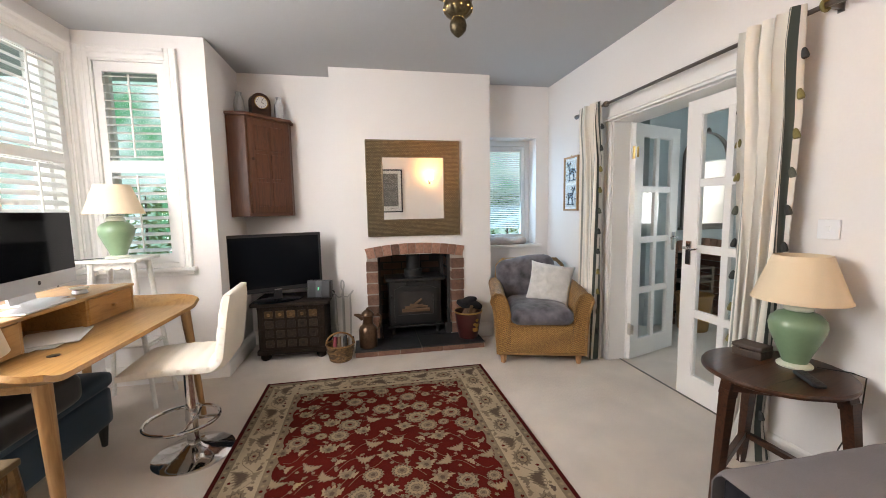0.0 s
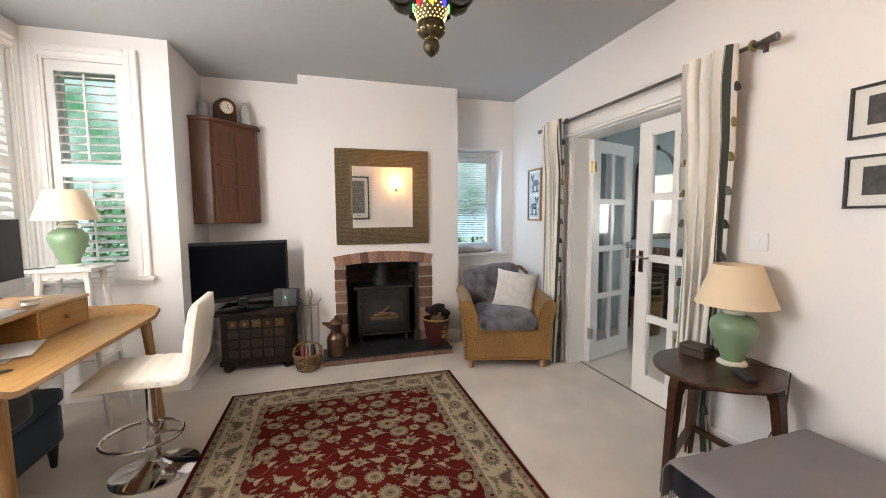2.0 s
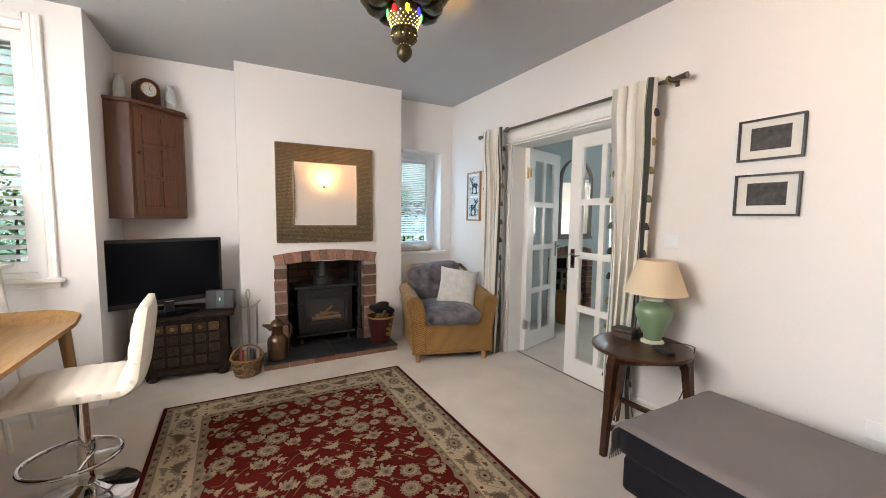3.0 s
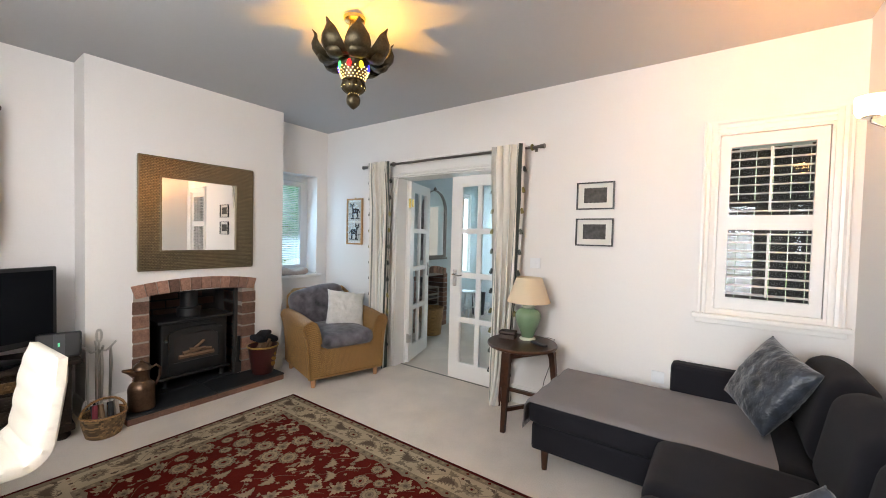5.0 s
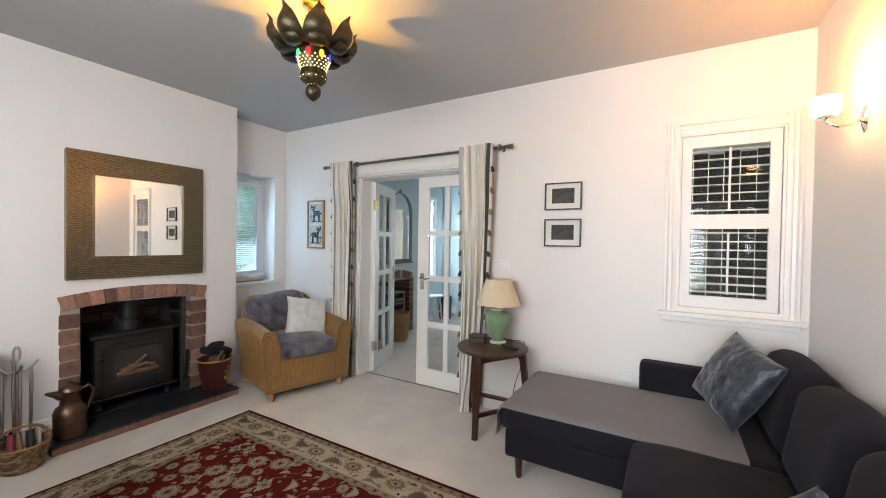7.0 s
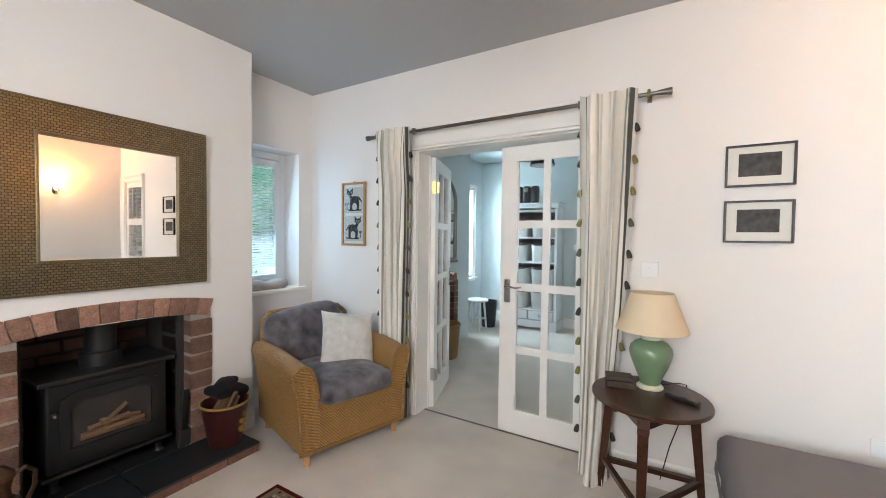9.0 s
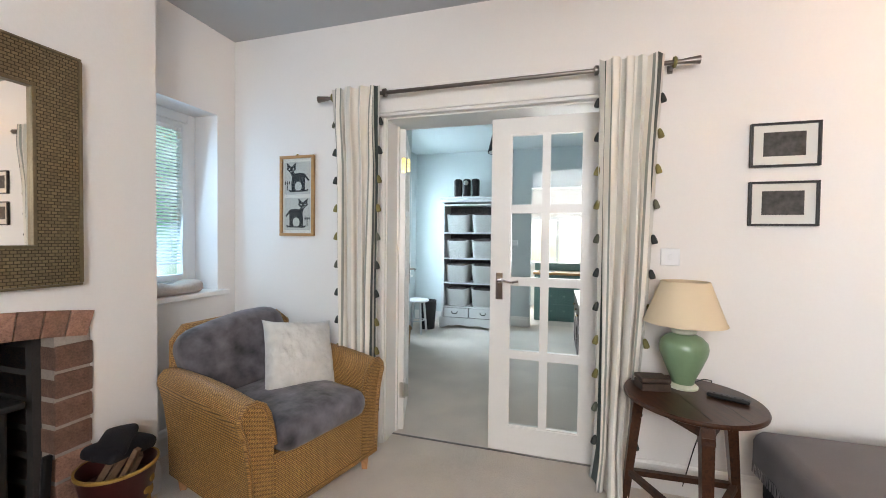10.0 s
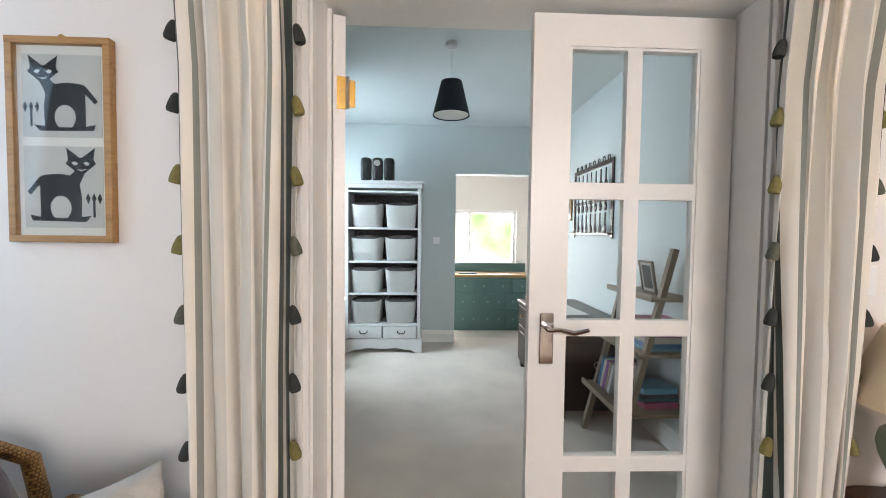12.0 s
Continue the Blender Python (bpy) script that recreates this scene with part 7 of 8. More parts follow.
part("apron", boxes((-0.17, 0.17, -0.17, 0.17, 0.49, 0.555), bevel=0.012), M_GILT, gt)
cl = thing("table_lamp", pose(-0.845, 2.36, 0.578), "tall lamp with a cream cone shade on the carved table", "lamp")
part("lamp_base", lathe([(0.07, 0), (0.07, 0.015), (0.03, 0.03), (0.045, 0.12), (0.03, 0.22), (0.012, 0.27), (0.012, 0.42)], 24), M_GILT, cl, smooth=True)
part("shade", lathe([(0.185, 0.345), (0.115, 0.66), (0.113, 0.66), (0.182, 0.346)], 40), M_SHADE, cl, "cream cloth shade", smooth=True)

# ---- window sill in the alcove ----
bl = tagged(part("folded_blanket", puffy(1.62, 2.10, 5.18, 5.33, 0.919, 0.985, 0.03, 0.012, 3), M_PALE_BLANKET, smooth=True, angle=80), "pale pinkish blanket rolled along the window sill", "blanket")
for v in bl.data.vertices:
    v.co.z += 0.012 * math.sin(v.co.x * 22) * max(0, (v.co.z - 0.92) / 0.06)
    v.co.y += 0.008 * math.sin(v.co.x * 15 + 1)

# ---- outside ----
def hedge(name, m, w, h, d, count, seed, label):
    """A dense bush of many small bent leaves on short stems."""
    r = random.Random(seed)
    th = thing(name, m, label, "hedge")
    bm = bmesh.new()
    for k in range(count):
        p = Vector((r.uniform(0, w), r.uniform(-d / 2, d / 2), r.uniform(0, 1)))
        top = h * (0.86 + 0.14 * noise.noise((p.x * 1.3 + seed, 0, 0)) + 0.08 * noise.noise((p.x * 4, seed, 0)))
        p.z = top * p.z ** 0.8
        s = r.uniform(0.03, 0.065)
        a, b = r.uniform(0, 6.28), r.uniform(-0.9, 0.9)
        u = Vector((math.cos(a), math.sin(a), b)).normalized() * s
        q = u.cross(Vector((r.uniform(-1, 1), r.uniform(-1, 1), 1))).normalized() * s * 0.45
        v = [bm.verts.new(p - u), bm.verts.new(p + q), bm.verts.new(p + u), bm.verts.new(p - q)]
        bm.faces.new(v)
    tagged(part("leaves", bm, M_LEAF, th), kind="stuff")
    for k in range(int(w / 0.6)):
        part("stem", tube([(0.3 + k * 0.6, 0, 0), (0.3 + k * 0.6 + r.uniform(-0.1, 0.1), 0, h * 0.8)], [0.03, 0.01], 6), M_CHEST, th)
    return th


hedge("garden_hedge", pose(-3.2, 7.6, -0.4), 3.2, 2.5, 0.8, 5200, 1, "leafy green garden hedge outside the bay")
hedge("garden_hedge", pose(-5.2, 1.0, -0.4, 0, 0, 90), 5.0, 2.2, 0.8, 5200, 2, "leafy green garden hedge outside the bay")
hedge("garden_hedge", pose(0.9, 8.2, -0.4), 2.8, 2.3, 0.8, 3200, 3, "leafy green garden hedge behind the alcove window")
M_FENCE = material("dark_creosoted_fence", (0.05, 0.04, 0.032), 0.85, vary=0.4, scale=6, bump=0.5, per_object=0.3)
fe = thing("side_fence", pose(4.9, -2.2, -0.4), "dark creosoted board fence in the side passage", "fence")
fb_ = part("fence_board", boxes((-0.012, 0.012, 0.0, 0.142, 0, 2.85), bevel=0.003), M_FENCE, fe)
for k in range(1, 28):
    again(fb_, pose(0.008 * (k % 2), k * 0.15, 0.01 * ((k * 7) % 5)))
part("fence_rail", boxes((-0.06, -0.012, 0, 4.2, 2.2, 2.3)), M_FENCE, fe)
part("fence_rail", boxes((-0.06, -0.012, 0, 4.2, 0.5, 0.6)), M_FENCE, fe)
dp = tagged(part("drain_pipe", tube([(3.4, 0.30, -0.4), (3.4, 0.30, 3.4)], 0.04, 12), material("grey_drain_pipe", (0.12, 0.12, 0.12), 0.5), smooth=True), "grey plastic drain pipe outside the side window", "pipe")
rb = thing("brick_pillar", pose(-4.4, 4.35, -0.4), "red brick gate pillar in the front garden", "pillar")
part("pillar_shaft", boxes((-0.2, 0.2, -0.2, 0.2, 0, 1.95), bevel=0.01), M_BRICK, rb)
part("pillar_cap", boxes((-0.25, 0.25, -0.25, 0.25, 1.95, 2.03), bevel=0.02), M_MORTAR, rb)


# ---- dining room ----
M_GREYWHITE = material("pale_grey_painted_wood", (0.60, 0.61, 0.61), 0.5, vary=0.06, scale=10, fine=50, bump=0.1)
M_WHITEBASKET = patterned("white_woven_basket", (0.66, 0.66, 0.64), (0.58, 0.58, 0.56), (0.34, 0.34, 0.33), 90, 0.9, 0.8, 0.7, 0.0, 0.9, 0.003, 0.08, plane="yz")
M_DARK_MOTTLE = material("jumbled_dark_contents", (0.06, 0.05, 0.05), 0.8, vary=0.8, scale=25, bump=0.8)
tu = thing("tall_shelf_unit", pose(5.56, 4.225, 0), "pale grey tall shelf unit full of white baskets", "shelf unit")
# local: x towards the wall, y across
W, H = 0.415, 1.865
part("side_panel", boxes((0, 0.38, -W, -W + 0.035, 0.06, H)), M_GREYWHITE, tu)
part("side_panel", boxes((0, 0.38, W - 0.035, W, 0.06, H)), M_GREYWHITE, tu)
# back panel shares the dark mottled colour of the baskets' filling
part("back_panel", boxes((0.36, 0.375, -W + 0.035, W - 0.035, 0.06, H)), M_DARK_MOTTLE, tu)
part("cornice", boxes((-0.03, 0.38, -W - 0.03, W + 0.03, H, H + 0.03), (-0.015, 0.38, -W - 0.015, W + 0.015, H - 0.05, H), bevel=0.006), M_GREYWHITE, tu)
SH = [0.315, 0.66, 1.015, 1.385, H - 0.075]
for z in SH:
    part("shelf", boxes((0.005, 0.36, -W + 0.035, W - 0.035, z - 0.022, z), bevel=0.003), M_GREYWHITE, tu)
part("plinth", prism([(-W - 0.02, 0.0), (-W - 0.02, 0.15), (W + 0.02, 0.15), (W + 0.02, 0.0), (W - 0.05, 0.0), (W - 0.11, 0.035), (W - 0.17, 0.03), (W - 0.25, 0.055), (0.0, 0.04), (-W + 0.25, 0.055), (-W + 0.17, 0.03), (-W + 0.11, 0.035), (-W + 0.05, 0.0)], 0.03, "x", -0.02), M_GREYWHITE, tu)
part("plinth_sides", boxes((0.0, 0.38, -W - 0.015, -W + 0.03, 0, 0.15), (0.0, 0.38, W - 0.03, W + 0.015, 0, 0.15)), M_GREYWHITE, tu)
for s in (-1, 1):
    dr = part("drawer", boxes((-0.008, 0.30, min(s * 0.008, s * (W - 0.04)), max(s * 0.008, s * (W - 0.04)), 0.158, 0.288), bevel=0.004), M_GREYWHITE, tu)
    yc = s * W / 2
    part("drawer_pull", tube([(-0.01, yc - 0.04, 0.24), (-0.025, yc - 0.04, 0.232), (-0.025, yc - 0.025, 0.212), (-0.025, yc + 0.025, 0.212), (-0.025, yc + 0.04, 0.232), (-0.01, yc + 0.04, 0.24)], 0.006, 6), M_IRON, dr, "dark iron drop handle", smooth=True)


def basket_bm():
    bm = bmesh.new()
    n = 40
    rows = []
    for z, w, d in ((0.0, 0.150, 0.135), (0.01, 0.155, 0.14), (0.255, 0.178, 0.16), (0.262, 0.180, 0.162), (0.262, 0.172, 0.154), (0.20, 0.166, 0.148)):
        ring = []
        for k in range(n):
            a = 2 * math.pi * k / n
            c, s = math.cos(a), math.sin(a)
            sag = -0.02 * (abs(c) ** 4) * (z > 0.2)
            ring.append(bm.verts.new((math.copysign(abs(c) ** 0.35, c) * d, math.copysign(abs(s) ** 0.35, s) * w, z + sag)))
        rows.append(ring)
    for a, b in zip(rows, rows[1:]):
        for k in range(n):
            bm.faces.new((a[k], a[(k + 1) % n], b[(k + 1) % n], b[k]))
    bm.faces.new(list(reversed(rows[0])))
    bm.faces.new(rows[-1])
    return bm


first = thing("storage_basket", pose(5.56 + 0.175, 4.225 - 0.19, SH[0]), "white woven storage basket filled with odds and ends", "basket", "baskets in the shelf unit")
part("basket_body", basket_bm(), M_WHITEBASKET, first, smooth=True, angle=60)
part("folded_cloth", puffy(-0.14, 0.14, -0.155, 0.155, 0.18, 0.272, 0.03, 0.015, 4, 8), M_DARK_MOTTLE, first, smooth=True)
for i in range(4):
    for s in (-1, 1):
        if i or s > 0:
            copy_thing(first, pose(5.56 + 0.175, 4.225 + s * 0.19, SH[i], 0, 0, random.uniform(-2, 2)))
st = thing("mini_hifi", pose(5.70, 4.30, H + 0.03, 0, 0, 180), "small black hi-fi with two speakers on the shelf unit", "stereo")
for y, wv in ((-0.128, 0.058), (0.0, 0.056), (0.128, 0.058)):
    b = part("speaker" if y else "hifi_body", boxes((-0.01, 0.10, y - wv, y + wv, 0, 0.265), bevel=0.035), M_BLACK, st)
    for z in ((0.07, 0.19) if y else (0.20, )):
        part("cone", lathe([(0.034, 0), (0.034, 0.004), (0.028, 0.006), (0.012, 0.002), (0, 0.004)], 20), M_STEEL if not y else M_IRON, b, at=pose(0.101, y, z, 0, 90, 0), smooth=True)
tagged(part("thermostat", boxes((DIN_E - 0.02, DIN_E - 0.001, 3.59, 3.67, 1.20, 1.28), bevel=0.004), M_PVC), "white plastic thermostat on the wall", "thermostat")

M_NAVY = material("dark_navy_shade_cloth", (0.018, 0.030, 0.042), 0.85, vary=0.1, fine=260, bump=0.3)
pl = thing("dining_pendant", pose(3.98, 3.575, 0), "dark navy cone pendant shade hanging from the ceiling", "pendant lamp")
part("ceiling_rose", lathe([(0.045, CEIL - 0.001), (0.045, CEIL - 0.03), (0.01, CEIL - 0.045)], 20), M_PVC, pl, smooth=True)
part("flex", tube([(0, 0, 2.36), (0, 0, CEIL - 0.03)], 0.003, 6), M_PVC, pl)
part("shade", lathe([(0.128, 2.135), (0.072, 2.365), (0.070, 2.365), (0.125, 2.136)], 36), M_NAVY, pl, smooth=True)
part("diffuser", lathe([(0.118, 2.140), (0.118, 2.143), (0, 2.144)], 30), M_PAPER, pl)

# sideboard along the south wall
M_EBON = wood("very_dark_wood", (0.012, 0.007, 0.006), (0.028, 0.015, 0.011), 0.35)
sb = thing("dark_sideboard", pose(3.98, 2.215, 0), "very dark wooden sideboard against the wall", "sideboard")
part("carcass", boxes((0, 1.17, 0, 0.58, 0.06, 0.64), bevel=0.006), M_EBON, sb)
part("sideboard_top", boxes((-0.02, 1.19, 0, 0.605, 0.64, 0.672), bevel=0.008), M_EBON, sb)
for k in range(3):
    d = part("door", boxes((0.03 + k * 0.375, 0.385 + k * 0.375, 0.581, 0.596, 0.09, 0.43), bevel=0.004), M_EBON, sb)
    part("door_panel", boxes((0.08 + k * 0.375, 0.335 + k * 0.375, 0.596, 0.603, 0.14, 0.38), bevel=0.003), M_EBON, d)
    d = part("drawer", boxes((0.03 + k * 0.375, 0.385 + k * 0.375, 0.581, 0.598, 0.455, 0.62), bevel=0.004), M_EBON, sb)
    part("drawer_knob", lathe([(0.008, 0), (0.014, 0.016), (0, 0.024)], 12), M_BRASS, d, at=pose(0.208 + k * 0.375, 0.598, 0.54, -90), smooth=True)
for x in (0.04, 1.13):
    for y in (0.04, 0.54):
        part("foot", boxes((x - 0.03, x + 0.03, y - 0.03, y + 0.03, 0, 0.06)), M_EBON, sb)
part("door_ring", tube([(-0.024, 0.30 + 0.022 * math.cos(a), 0.40 + 0.022 * math.sin(a)) for a in [2 * math.pi * k / 14 for k in range(14)]], 0.004, 6, closed=True), M_STEEL, sb)
for k, (x, y, w, d) in enumerate(((0.55, 0.32, 0.34, 0.24), (0.86, 0.36, 0.22, 0.30))):
    q = tagged(part("white_placemat", boxes((-w / 2, w / 2, -d / 2, d / 2, 0, 0.006), bevel=0.002), M_PAPER), "pale flat placemat on the dark sideboard", "placemat", "placemats")
    q.matrix_world = pose(3.98 + x, 2.215 + y, 0.672, 0, 0, 6 - 9 * k)
cl_ = tagged(part("folded_cloth", puffy(5.0, 5.12, 2.55, 2.75, 0.672, 0.74, 0.025, 0.01, 2, 8), M_PAPER, smooth=True), "white folded cloth at the sideboard's end", "cloth")

# ladder shelf leaning on the south wall
M_LADDER = wood("grey_brown_ladder_wood", (0.17, 0.13, 0.09), (0.25, 0.20, 0.145), 0.6)
ls = thing("ladder_shelf", pose(3.42, DIN_S, 0), "leaning wooden ladder shelf with books and ornaments", "shelf")
for x in (0.0, 0.44):
    part("rail", tube([(x, 0.44, 0.0), (x, 0.128, 1.25)], 0.024, 4), M_LADDER, ls)
for z, d in ((0.30, 0.42), (0.64, 0.34), (0.955, 0.26)):
    part("shelf", boxes((-0.05, 0.49, 0.012, 0.012 + d, z, z + 0.018), bevel=0.003), M_LADDER, ls)
    part("shelf_lip", boxes((-0.05, 0.49, 0.012 + d, 0.024 + d, z, z + 0.035)), M_LADDER, ls)
for z, n, y0 in ((0.318, 9, 0.20), (0.658, 7, 0.15)):
    zz = z
    for k in range(n):
        c = [(0.05, 0.16, 0.30), (0.42, 0.10, 0.18), (0.45, 0.44, 0.40), (0.06, 0.20, 0.19), (0.30, 0.12, 0.30), (0.05, 0.05, 0.06), (0.35, 0.30, 0.22), (0.12, 0.3, 0.4), (0.5, 0.5, 0.5)][(k * 2 + n) % 9]
        if z < 0.5 and k < 5:
            q = tagged(part("book", boxes((0, 0.026, 0, 0.17, 0, 0.21), bevel=0.002), material("book_cover", c, 0.5)), "upright coloured book on the ladder shelf", "book", "books on the ladder shelf")
            q.matrix_world = pose(3.80 - k * 0.034, DIN_S + y0, z, 0, -18, 0)
        else:
            t = 0.018 + 0.008 * (k % 3)
            q = tagged(part("book", boxes((0, 0.17, 0, 0.23 - 0.01 * (k % 3), 0, t), bevel=0.002), material("book_cover", c, 0.5)), "flat-lying book on the ladder shelf", "book", "books on the ladder shelf")
            q.matrix_world = pose(3.43 + 0.005 * k, DIN_S + 0.05, zz, 0, 0, 3 * (k % 3) - 3)
            zz += t
plate = thing("round_plate", pose(3.82, DIN_S + 0.20, 0.975, -12, 0, 0), "small round white plate propped on the ladder shelf", "plate")
part("plate_disc", lathe([(0.0, 0.0), (0.05, 0.002), (0.075, 0.010), (0.074, 0.013), (0.05, 0.006), (0.0, 0.005)], 30), M_PAPER, plate, at=pose(0, 0, 0.075, -90), smooth=True)
picture("standing_photo", pose(3.60, DIN_S + 0.17, 1.075, 10, 0, 180), 0.15, 0.20, 0.012, 0.015, M_LADDER, "small grey frame standing on the ladder shelf", print_mat=M_PRINT_SOFT, ph=0.14, pw=0.09)

# iron rack of spoons on the south wall
rk = thing("spoon_rack", pose(4.42, DIN_S, 0), "dark iron wall rack with hanging spoons", "rack")
part("rack_frame", boxes((0, 0.86, 0.002, 0.016, 1.93, 1.97), (0, 0.86, 0.002, 0.016, 1.62, 1.65), (0, 0.03, 0.003, 0.015, 1.30, 1.93), (0.83, 0.86, 0.003, 0.015, 1.30, 1.93), (0, 0.86, 0.002, 0.05, 1.33, 1.35), bevel=0.002), M_EBON, rk)
sp0 = None
for r in range(3):
    for k in range(8):
        mm = pose(0.09 + k * 0.098, 0.035, 1.90 - r * 0.19)
        if sp0 is None:
            bm = tube([(0, 0, 0.0), (0, 0, -0.10)], 0.006, 6)
            bmesh.ops.create_uvsphere(bm, u_segments=10, v_segments=6, radius=0.03, matrix=Matrix.Translation((0, 0, -0.135)) @ Matrix.Diagonal((1, 0.35, 1.35, 1)))
            sp0 = part("spoon", bm, M_EBON, rk, smooth=True)
            sp0.matrix_local = mm
        else:
            again(sp0, mm)
for k in range(8):
    part("ring_hook", tube([(0.09 + k * 0.098 + 0.02 * math.cos(a), 0.012, 1.985 + 0.022 * math.sin(a)) for a in [2 * math.pi * j / 10 for j in range(10)]], 0.005, 5, closed=True), M_EBON, rk)
picture("small_framed_print", pose(5.45, DIN_S + 0.002, 1.64, 0, 0, 180), 0.20, 0.32, 0.014, 0.02, M_OAKFRAME, "small framed print on the dining room wall", print_mat=M_PRINT_SOFT, ph=0.18, pw=0.11)

# dining room fireplace with arched mirror
DBX0, DBX1, DBY = 3.30, 4.72, 4.80
DF0, DF1, DFT = 3.66, 4.30, 0.80
setting("dining_chimney_breast", slab("y", DBY, DIN_N, DBX0, DBX1, 0, CEIL, [(DF0, DF1, 0, DFT)]), M_WALL_COOL, "pale grey-blue painted chimney breast with a brick fireplace", "chimney breast")
setting("dining_fireback", boxes((DF0, DF1, DIN_N - 0.02, DIN_N - 0.001, 0, DFT)), M_SOOT, "sooty back of the old fireplace", "fireplace")
ds = thing("dining_fire_surround", pose(0, DBY, 0), "red brick surround of the unused fireplace", "fireplace")
pb = part("brick", boxes((-0.055, 0.055, -0.02, 0.30, 0, 0.068), bevel=0.005), M_BRICK, ds)
pb.matrix_local = pose(DF0 - 0.03, 0, 0.0)
for k in range(1, 11):
    again(pb, pose(DF0 - 0.03, 0, k * 0.075))
for k in range(11):
    again(pb, pose(DF1 + 0.03, 0, k * 0.075))
for k in range(9):
    u = (k + 0.5) / 9
    x = DF0 - 0.06 + u * (DF1 - DF0 + 0.12)
    rise = 0.05 * (1 - (2 * u - 1) ** 2)
    again(pb, pose(x - 0.038, 0.0, 0.85 + rise, 0, 90 + (u - 0.5) * 14, 0))
part("mortar_bed", boxes((DF0 - 0.07, DF1 + 0.07, -0.008, 0.10, 0.80, 0.86)), M_MORTAR, ds)
am = thing("arched_mirror", pose(4.01, DBY - 0.002, 1.08), "arched dark metal mirror above the old fireplace", "mirror")
AW, AH = 0.30, 0.72
arc_o = [(AW * math.cos(a), AH + AW * math.sin(a)) for a in [math.pi * k / 20 for k in range(21)]] + [(-AW, 0.0), (AW, 0.0)]
arc_i = [(0.85 * x, 0.035 + z * 0.955) for x, z in arc_o]
bm = bmesh.new()
o, i, o2, i2 = ([bm.verts.new((x, y, z)) for x, z in pts] for pts, y in ((arc_o, -0.03), (arc_i, -0.025), (arc_o, 0.0), (arc_i, 0.0)))
nn = len(o)
for k in range(nn):
    j = (k + 1) % nn
    for q in ((o[k], o[j], i[j], i[k]), (o[k], o[j], o2[j], o2[k]), (i[k], i[j], i2[j], i2[k])):
        bm.faces.new(q)
part("mirror_frame", bm, M_PEWTER, am)
part("mirror_glass", prism([(x * 1.01, z) for x, z in arc_i], 0.004, "y", -0.012), M_MIRROR, am)
part("crest", lathe([(0.0, 0.0), (0.03, 0.01), (0.018, 0.04), (0.0, 0.06)], 12), M_PEWTER, am, at=pose(0, -0.015, AH + AW - 0.005), smooth=True)
part("foot", boxes((-AW - 0.03, AW + 0.03, -0.035, 0.0, -0.03, 0.0), bevel=0.004), M_PEWTER, am)
wr = thing("wooden_rack", pose(4.02, 4.83, 0), "small wooden rack standing in the old fireplace", "rack")
for x in (-0.17, 0.17):
    for y in (0, 0.22):
        part("post", boxes((x - 0.015, x + 0.015, y - 0.015, y + 0.015, 0, 0.62)), M_LADDER, wr)
for z in (0.10, 0.27, 0.44, 0.60):
    part("shelf", boxes((-0.19, 0.19, -0.02, 0.24, z, z + 0.018)), M_LADDER, wr)
    if z < 0.6:
        part("crossbar", boxes((-0.18, 0.18, -0.024, -0.008, z + 0.06, z + 0.085)), M_LADDER, wr)
lb = thing("tall_basket", pose(3.72, 4.58, 0), "tall brown wicker basket by the old fireplace", "basket")
part("basket_body", lathe([(0.13, 0), (0.14, 0.01), (0.17, 0.36), (0.175, 0.38), (0.16, 0.375), (0.13, 0.10), (0, 0.09)], 28), M_WICKER, lb, smooth=True)
part("basket_rim", tube([(0.172 * math.cos(a), 0.172 * math.sin(a), 0.38) for a in [2 * math.pi * k / 24 for k in range(24)]], 0.012, 6, closed=True), M_WICKER_TOP, lb, smooth=True)

# alcove by the window
ss = thing("white_stool", pose(5.12, 4.86, 0), "small white painted wooden stool by the window", "stool")
part("seat", lathe([(0.0, 0.43), (0.165, 0.43), (0.17, 0.44), (0.165, 0.455), (0, 0.457)], 32), M_GREYWHITE, ss, smooth=True)
for k in range(4):
    a = math.pi / 4 + k * math.pi / 2
    part("leg", tube([(0.155 * math.cos(a), 0.155 * math.sin(a), 0), (0.11 * math.cos(a), 0.11 * math.sin(a), 0.43)], [0.014, 0.018], 8), M_GREYWHITE, ss, smooth=True)
part("stretcher", tube([(0.135 * math.cos(math.pi / 4 + k * math.pi / 2), 0.135 * math.sin(math.pi / 4 + k * math.pi / 2), 0.17) for k in range(4)], 0.008, 6, closed=True), M_GREYWHITE, ss)
bn = thing("waste_bin", pose(5.42, 4.80, 0), "plain black waste bin beside the shelf unit", "bin")
part("bin_body", lathe([(0.10, 0), (0.105, 0.005), (0.125, 0.40), (0.12, 0.40), (0.10, 0.05), (0, 0.04)], 28), M_BLACK, bn, smooth=True)
part("bin_rim", tube([(0.1235 * math.cos(a), 0.1235 * math.sin(a), 0.40) for a in [2 * math.pi * k / 28 for k in range(28)]], 0.006, 6, closed=True), M_BLACK, bn, smooth=True)
c = casing("window_5", DNW[1] - DNW[0], DNW[2], DNW[3], pose(DNW[0], DIN_N - 0.001, 0), "bright white window in the dining room alcove", width=0.07)
sash(c, DNW[1] - DNW[0], DNW[2], DNW[3])

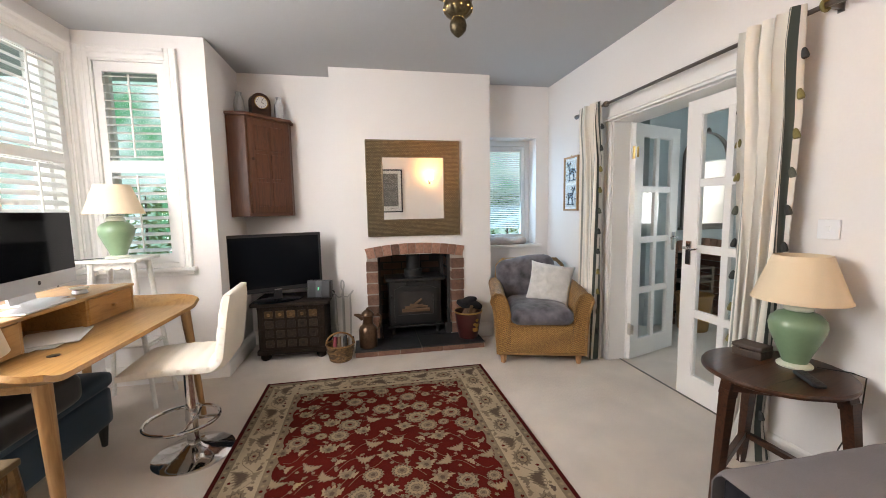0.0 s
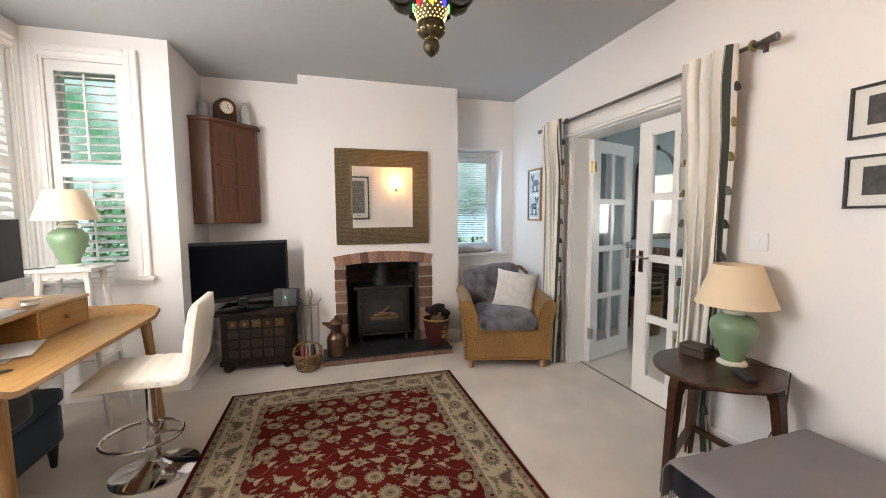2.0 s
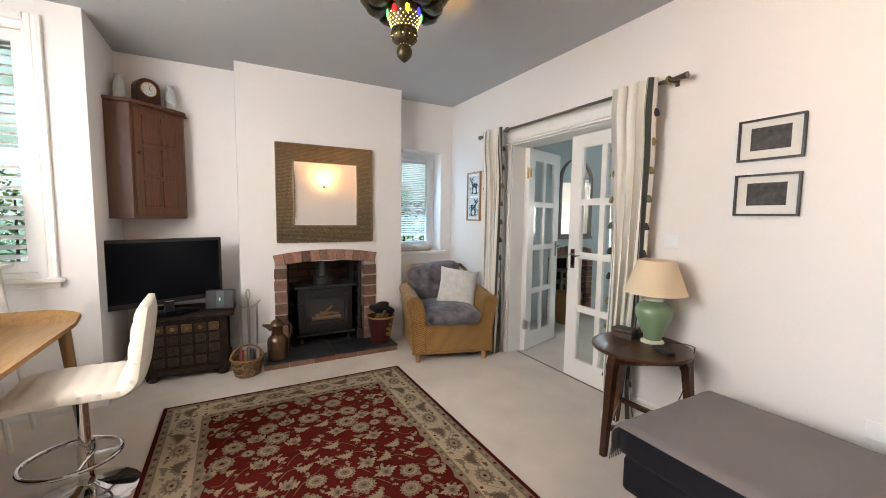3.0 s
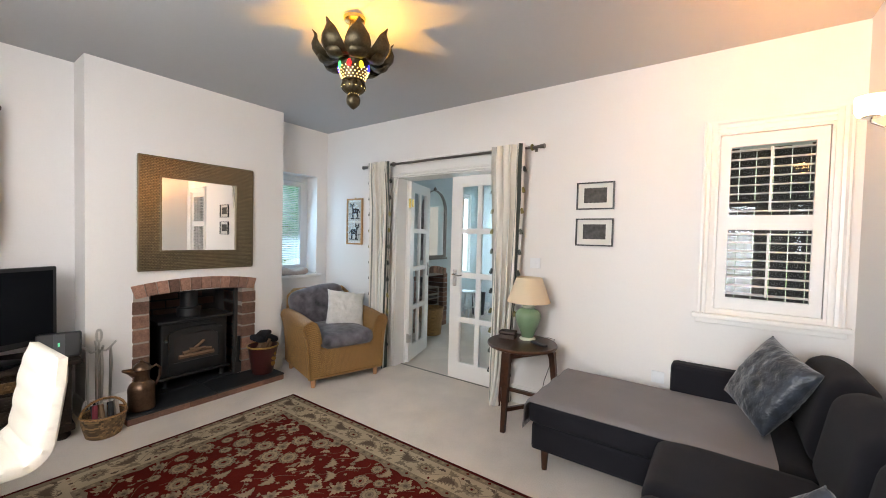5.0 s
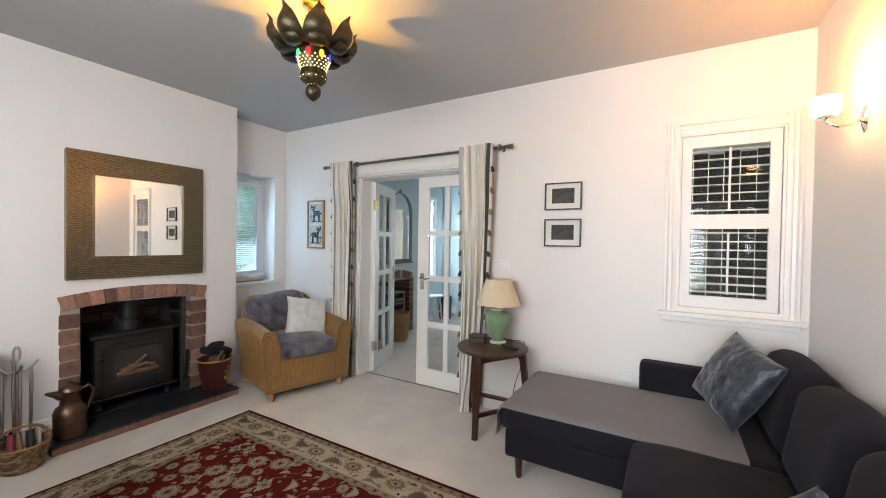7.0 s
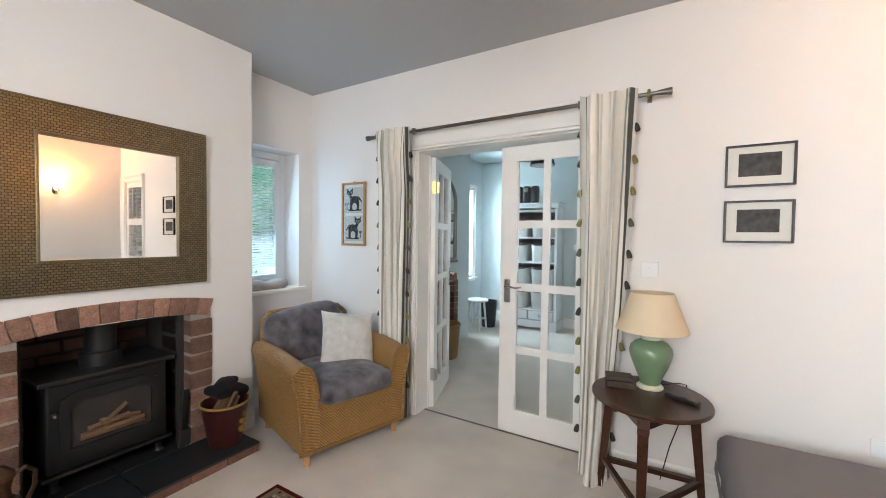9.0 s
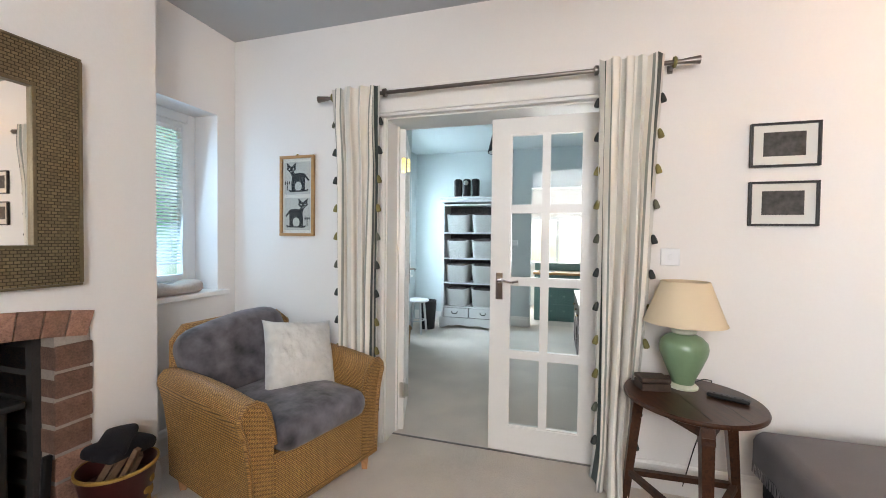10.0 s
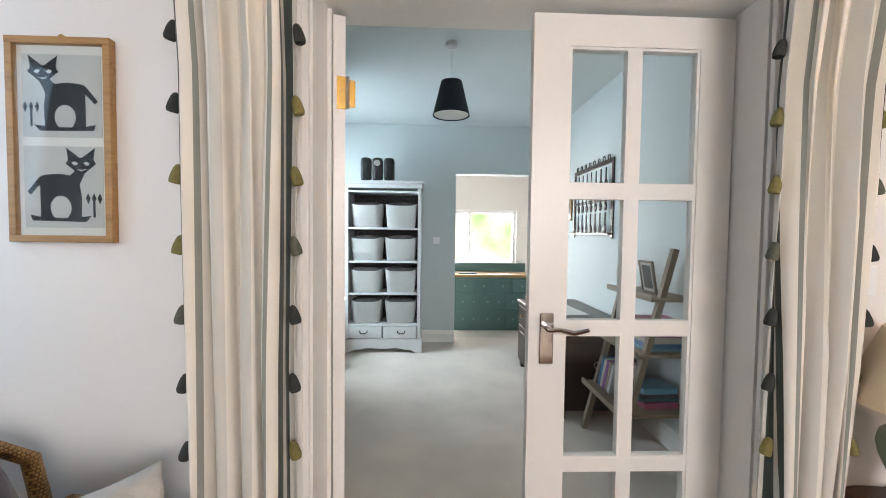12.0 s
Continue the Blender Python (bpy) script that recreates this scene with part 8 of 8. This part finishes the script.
# ---- kitchen ----
M_TEAL = material("teal_green_painted_wood", (0.085, 0.175, 0.165), 0.45, vary=0.06, scale=8, bump=0.08)
M_KNOB = material("pale_teal_knob_paint", (0.17, 0.29, 0.27), 0.4)
kc = thing("teal_drawer_unit", pose(6.55, 2.55, 0), "teal green drawer unit with a wooden top", "drawer unit")
part("carcass", boxes((0, 0.48, -0.25, 0.82, 0.0, 0.735), bevel=0.004), M_TEAL, kc)
part("worktop", boxes((-0.02, 0.50, -0.27, 0.84, 0.735, 0.772), bevel=0.005), M_OAK, kc, "pale oak worktop")
part("upstand", boxes((0.46, 0.50, -0.27, 0.84, 0.772, 0.90), bevel=0.004), M_TEAL, kc)
for r, (z0, z1, n) in enumerate(((0.53, 0.70, 4), (0.29, 0.51, 3), (0.06, 0.27, 3))):
    wd = 1.03 / n
    for k in range(n):
        d = part("drawer", boxes((-0.014, 0.0, -0.23 + k * wd + 0.008, -0.23 + (k + 1) * wd - 0.008, z0, z1), bevel=0.003), M_TEAL, kc)
        for yy in ((0.5, ) if n == 4 else (0.28, 0.72)):
            part("drawer_knob", lathe([(0.006, 0), (0.008, 0.012), (0.017, 0.02), (0, 0.03)], 12), M_KNOB, d, at=pose(-0.014, -0.23 + (k + yy) * wd, (z0 + z1) / 2, 0, -90, 0), smooth=True)
kt = tagged(part("kitchen_tray", boxes((6.62, 6.80, 3.05, 3.30, 0.772, 0.785), bevel=0.004), M_BLACK), "dark flat tray on the wooden worktop", "tray")
kw = tagged(thing("window_6", pose(8.0, 0, 0), "wide white kitchen window onto the garden", "window"), kind="structure")
part("window_frame", boxes((0.04, 0.10, 2.2, 2.26, 0.80, 1.75), (0.04, 0.10, 4.24, 4.3, 0.80, 1.75), (0.041, 0.099, 2.26, 4.24, 1.69, 1.75), (0.041, 0.099, 2.26, 4.24, 0.80, 0.86), (0.041, 0.099, 3.0, 3.05, 0.86, 1.69)), M_PVC, kw)
for y0, y1 in ((2.26, 3.0), (3.05, 4.24)):
    p = part("pane", boxes((0.068, 0.072, y0, y1, 0.86, 1.69)), M_GLASS, kw)
    p.visible_shadow = False
for y in (2.9, 3.3):
    dl_ = tagged(part("downlight", lathe([(0.045, 0), (0.045, 0.004), (0, 0.005)], 20), M_STEEL, at=pose(7.2, y, 2.444)), "small recessed steel ceiling downlight", "downlight", "kitchen downlights")
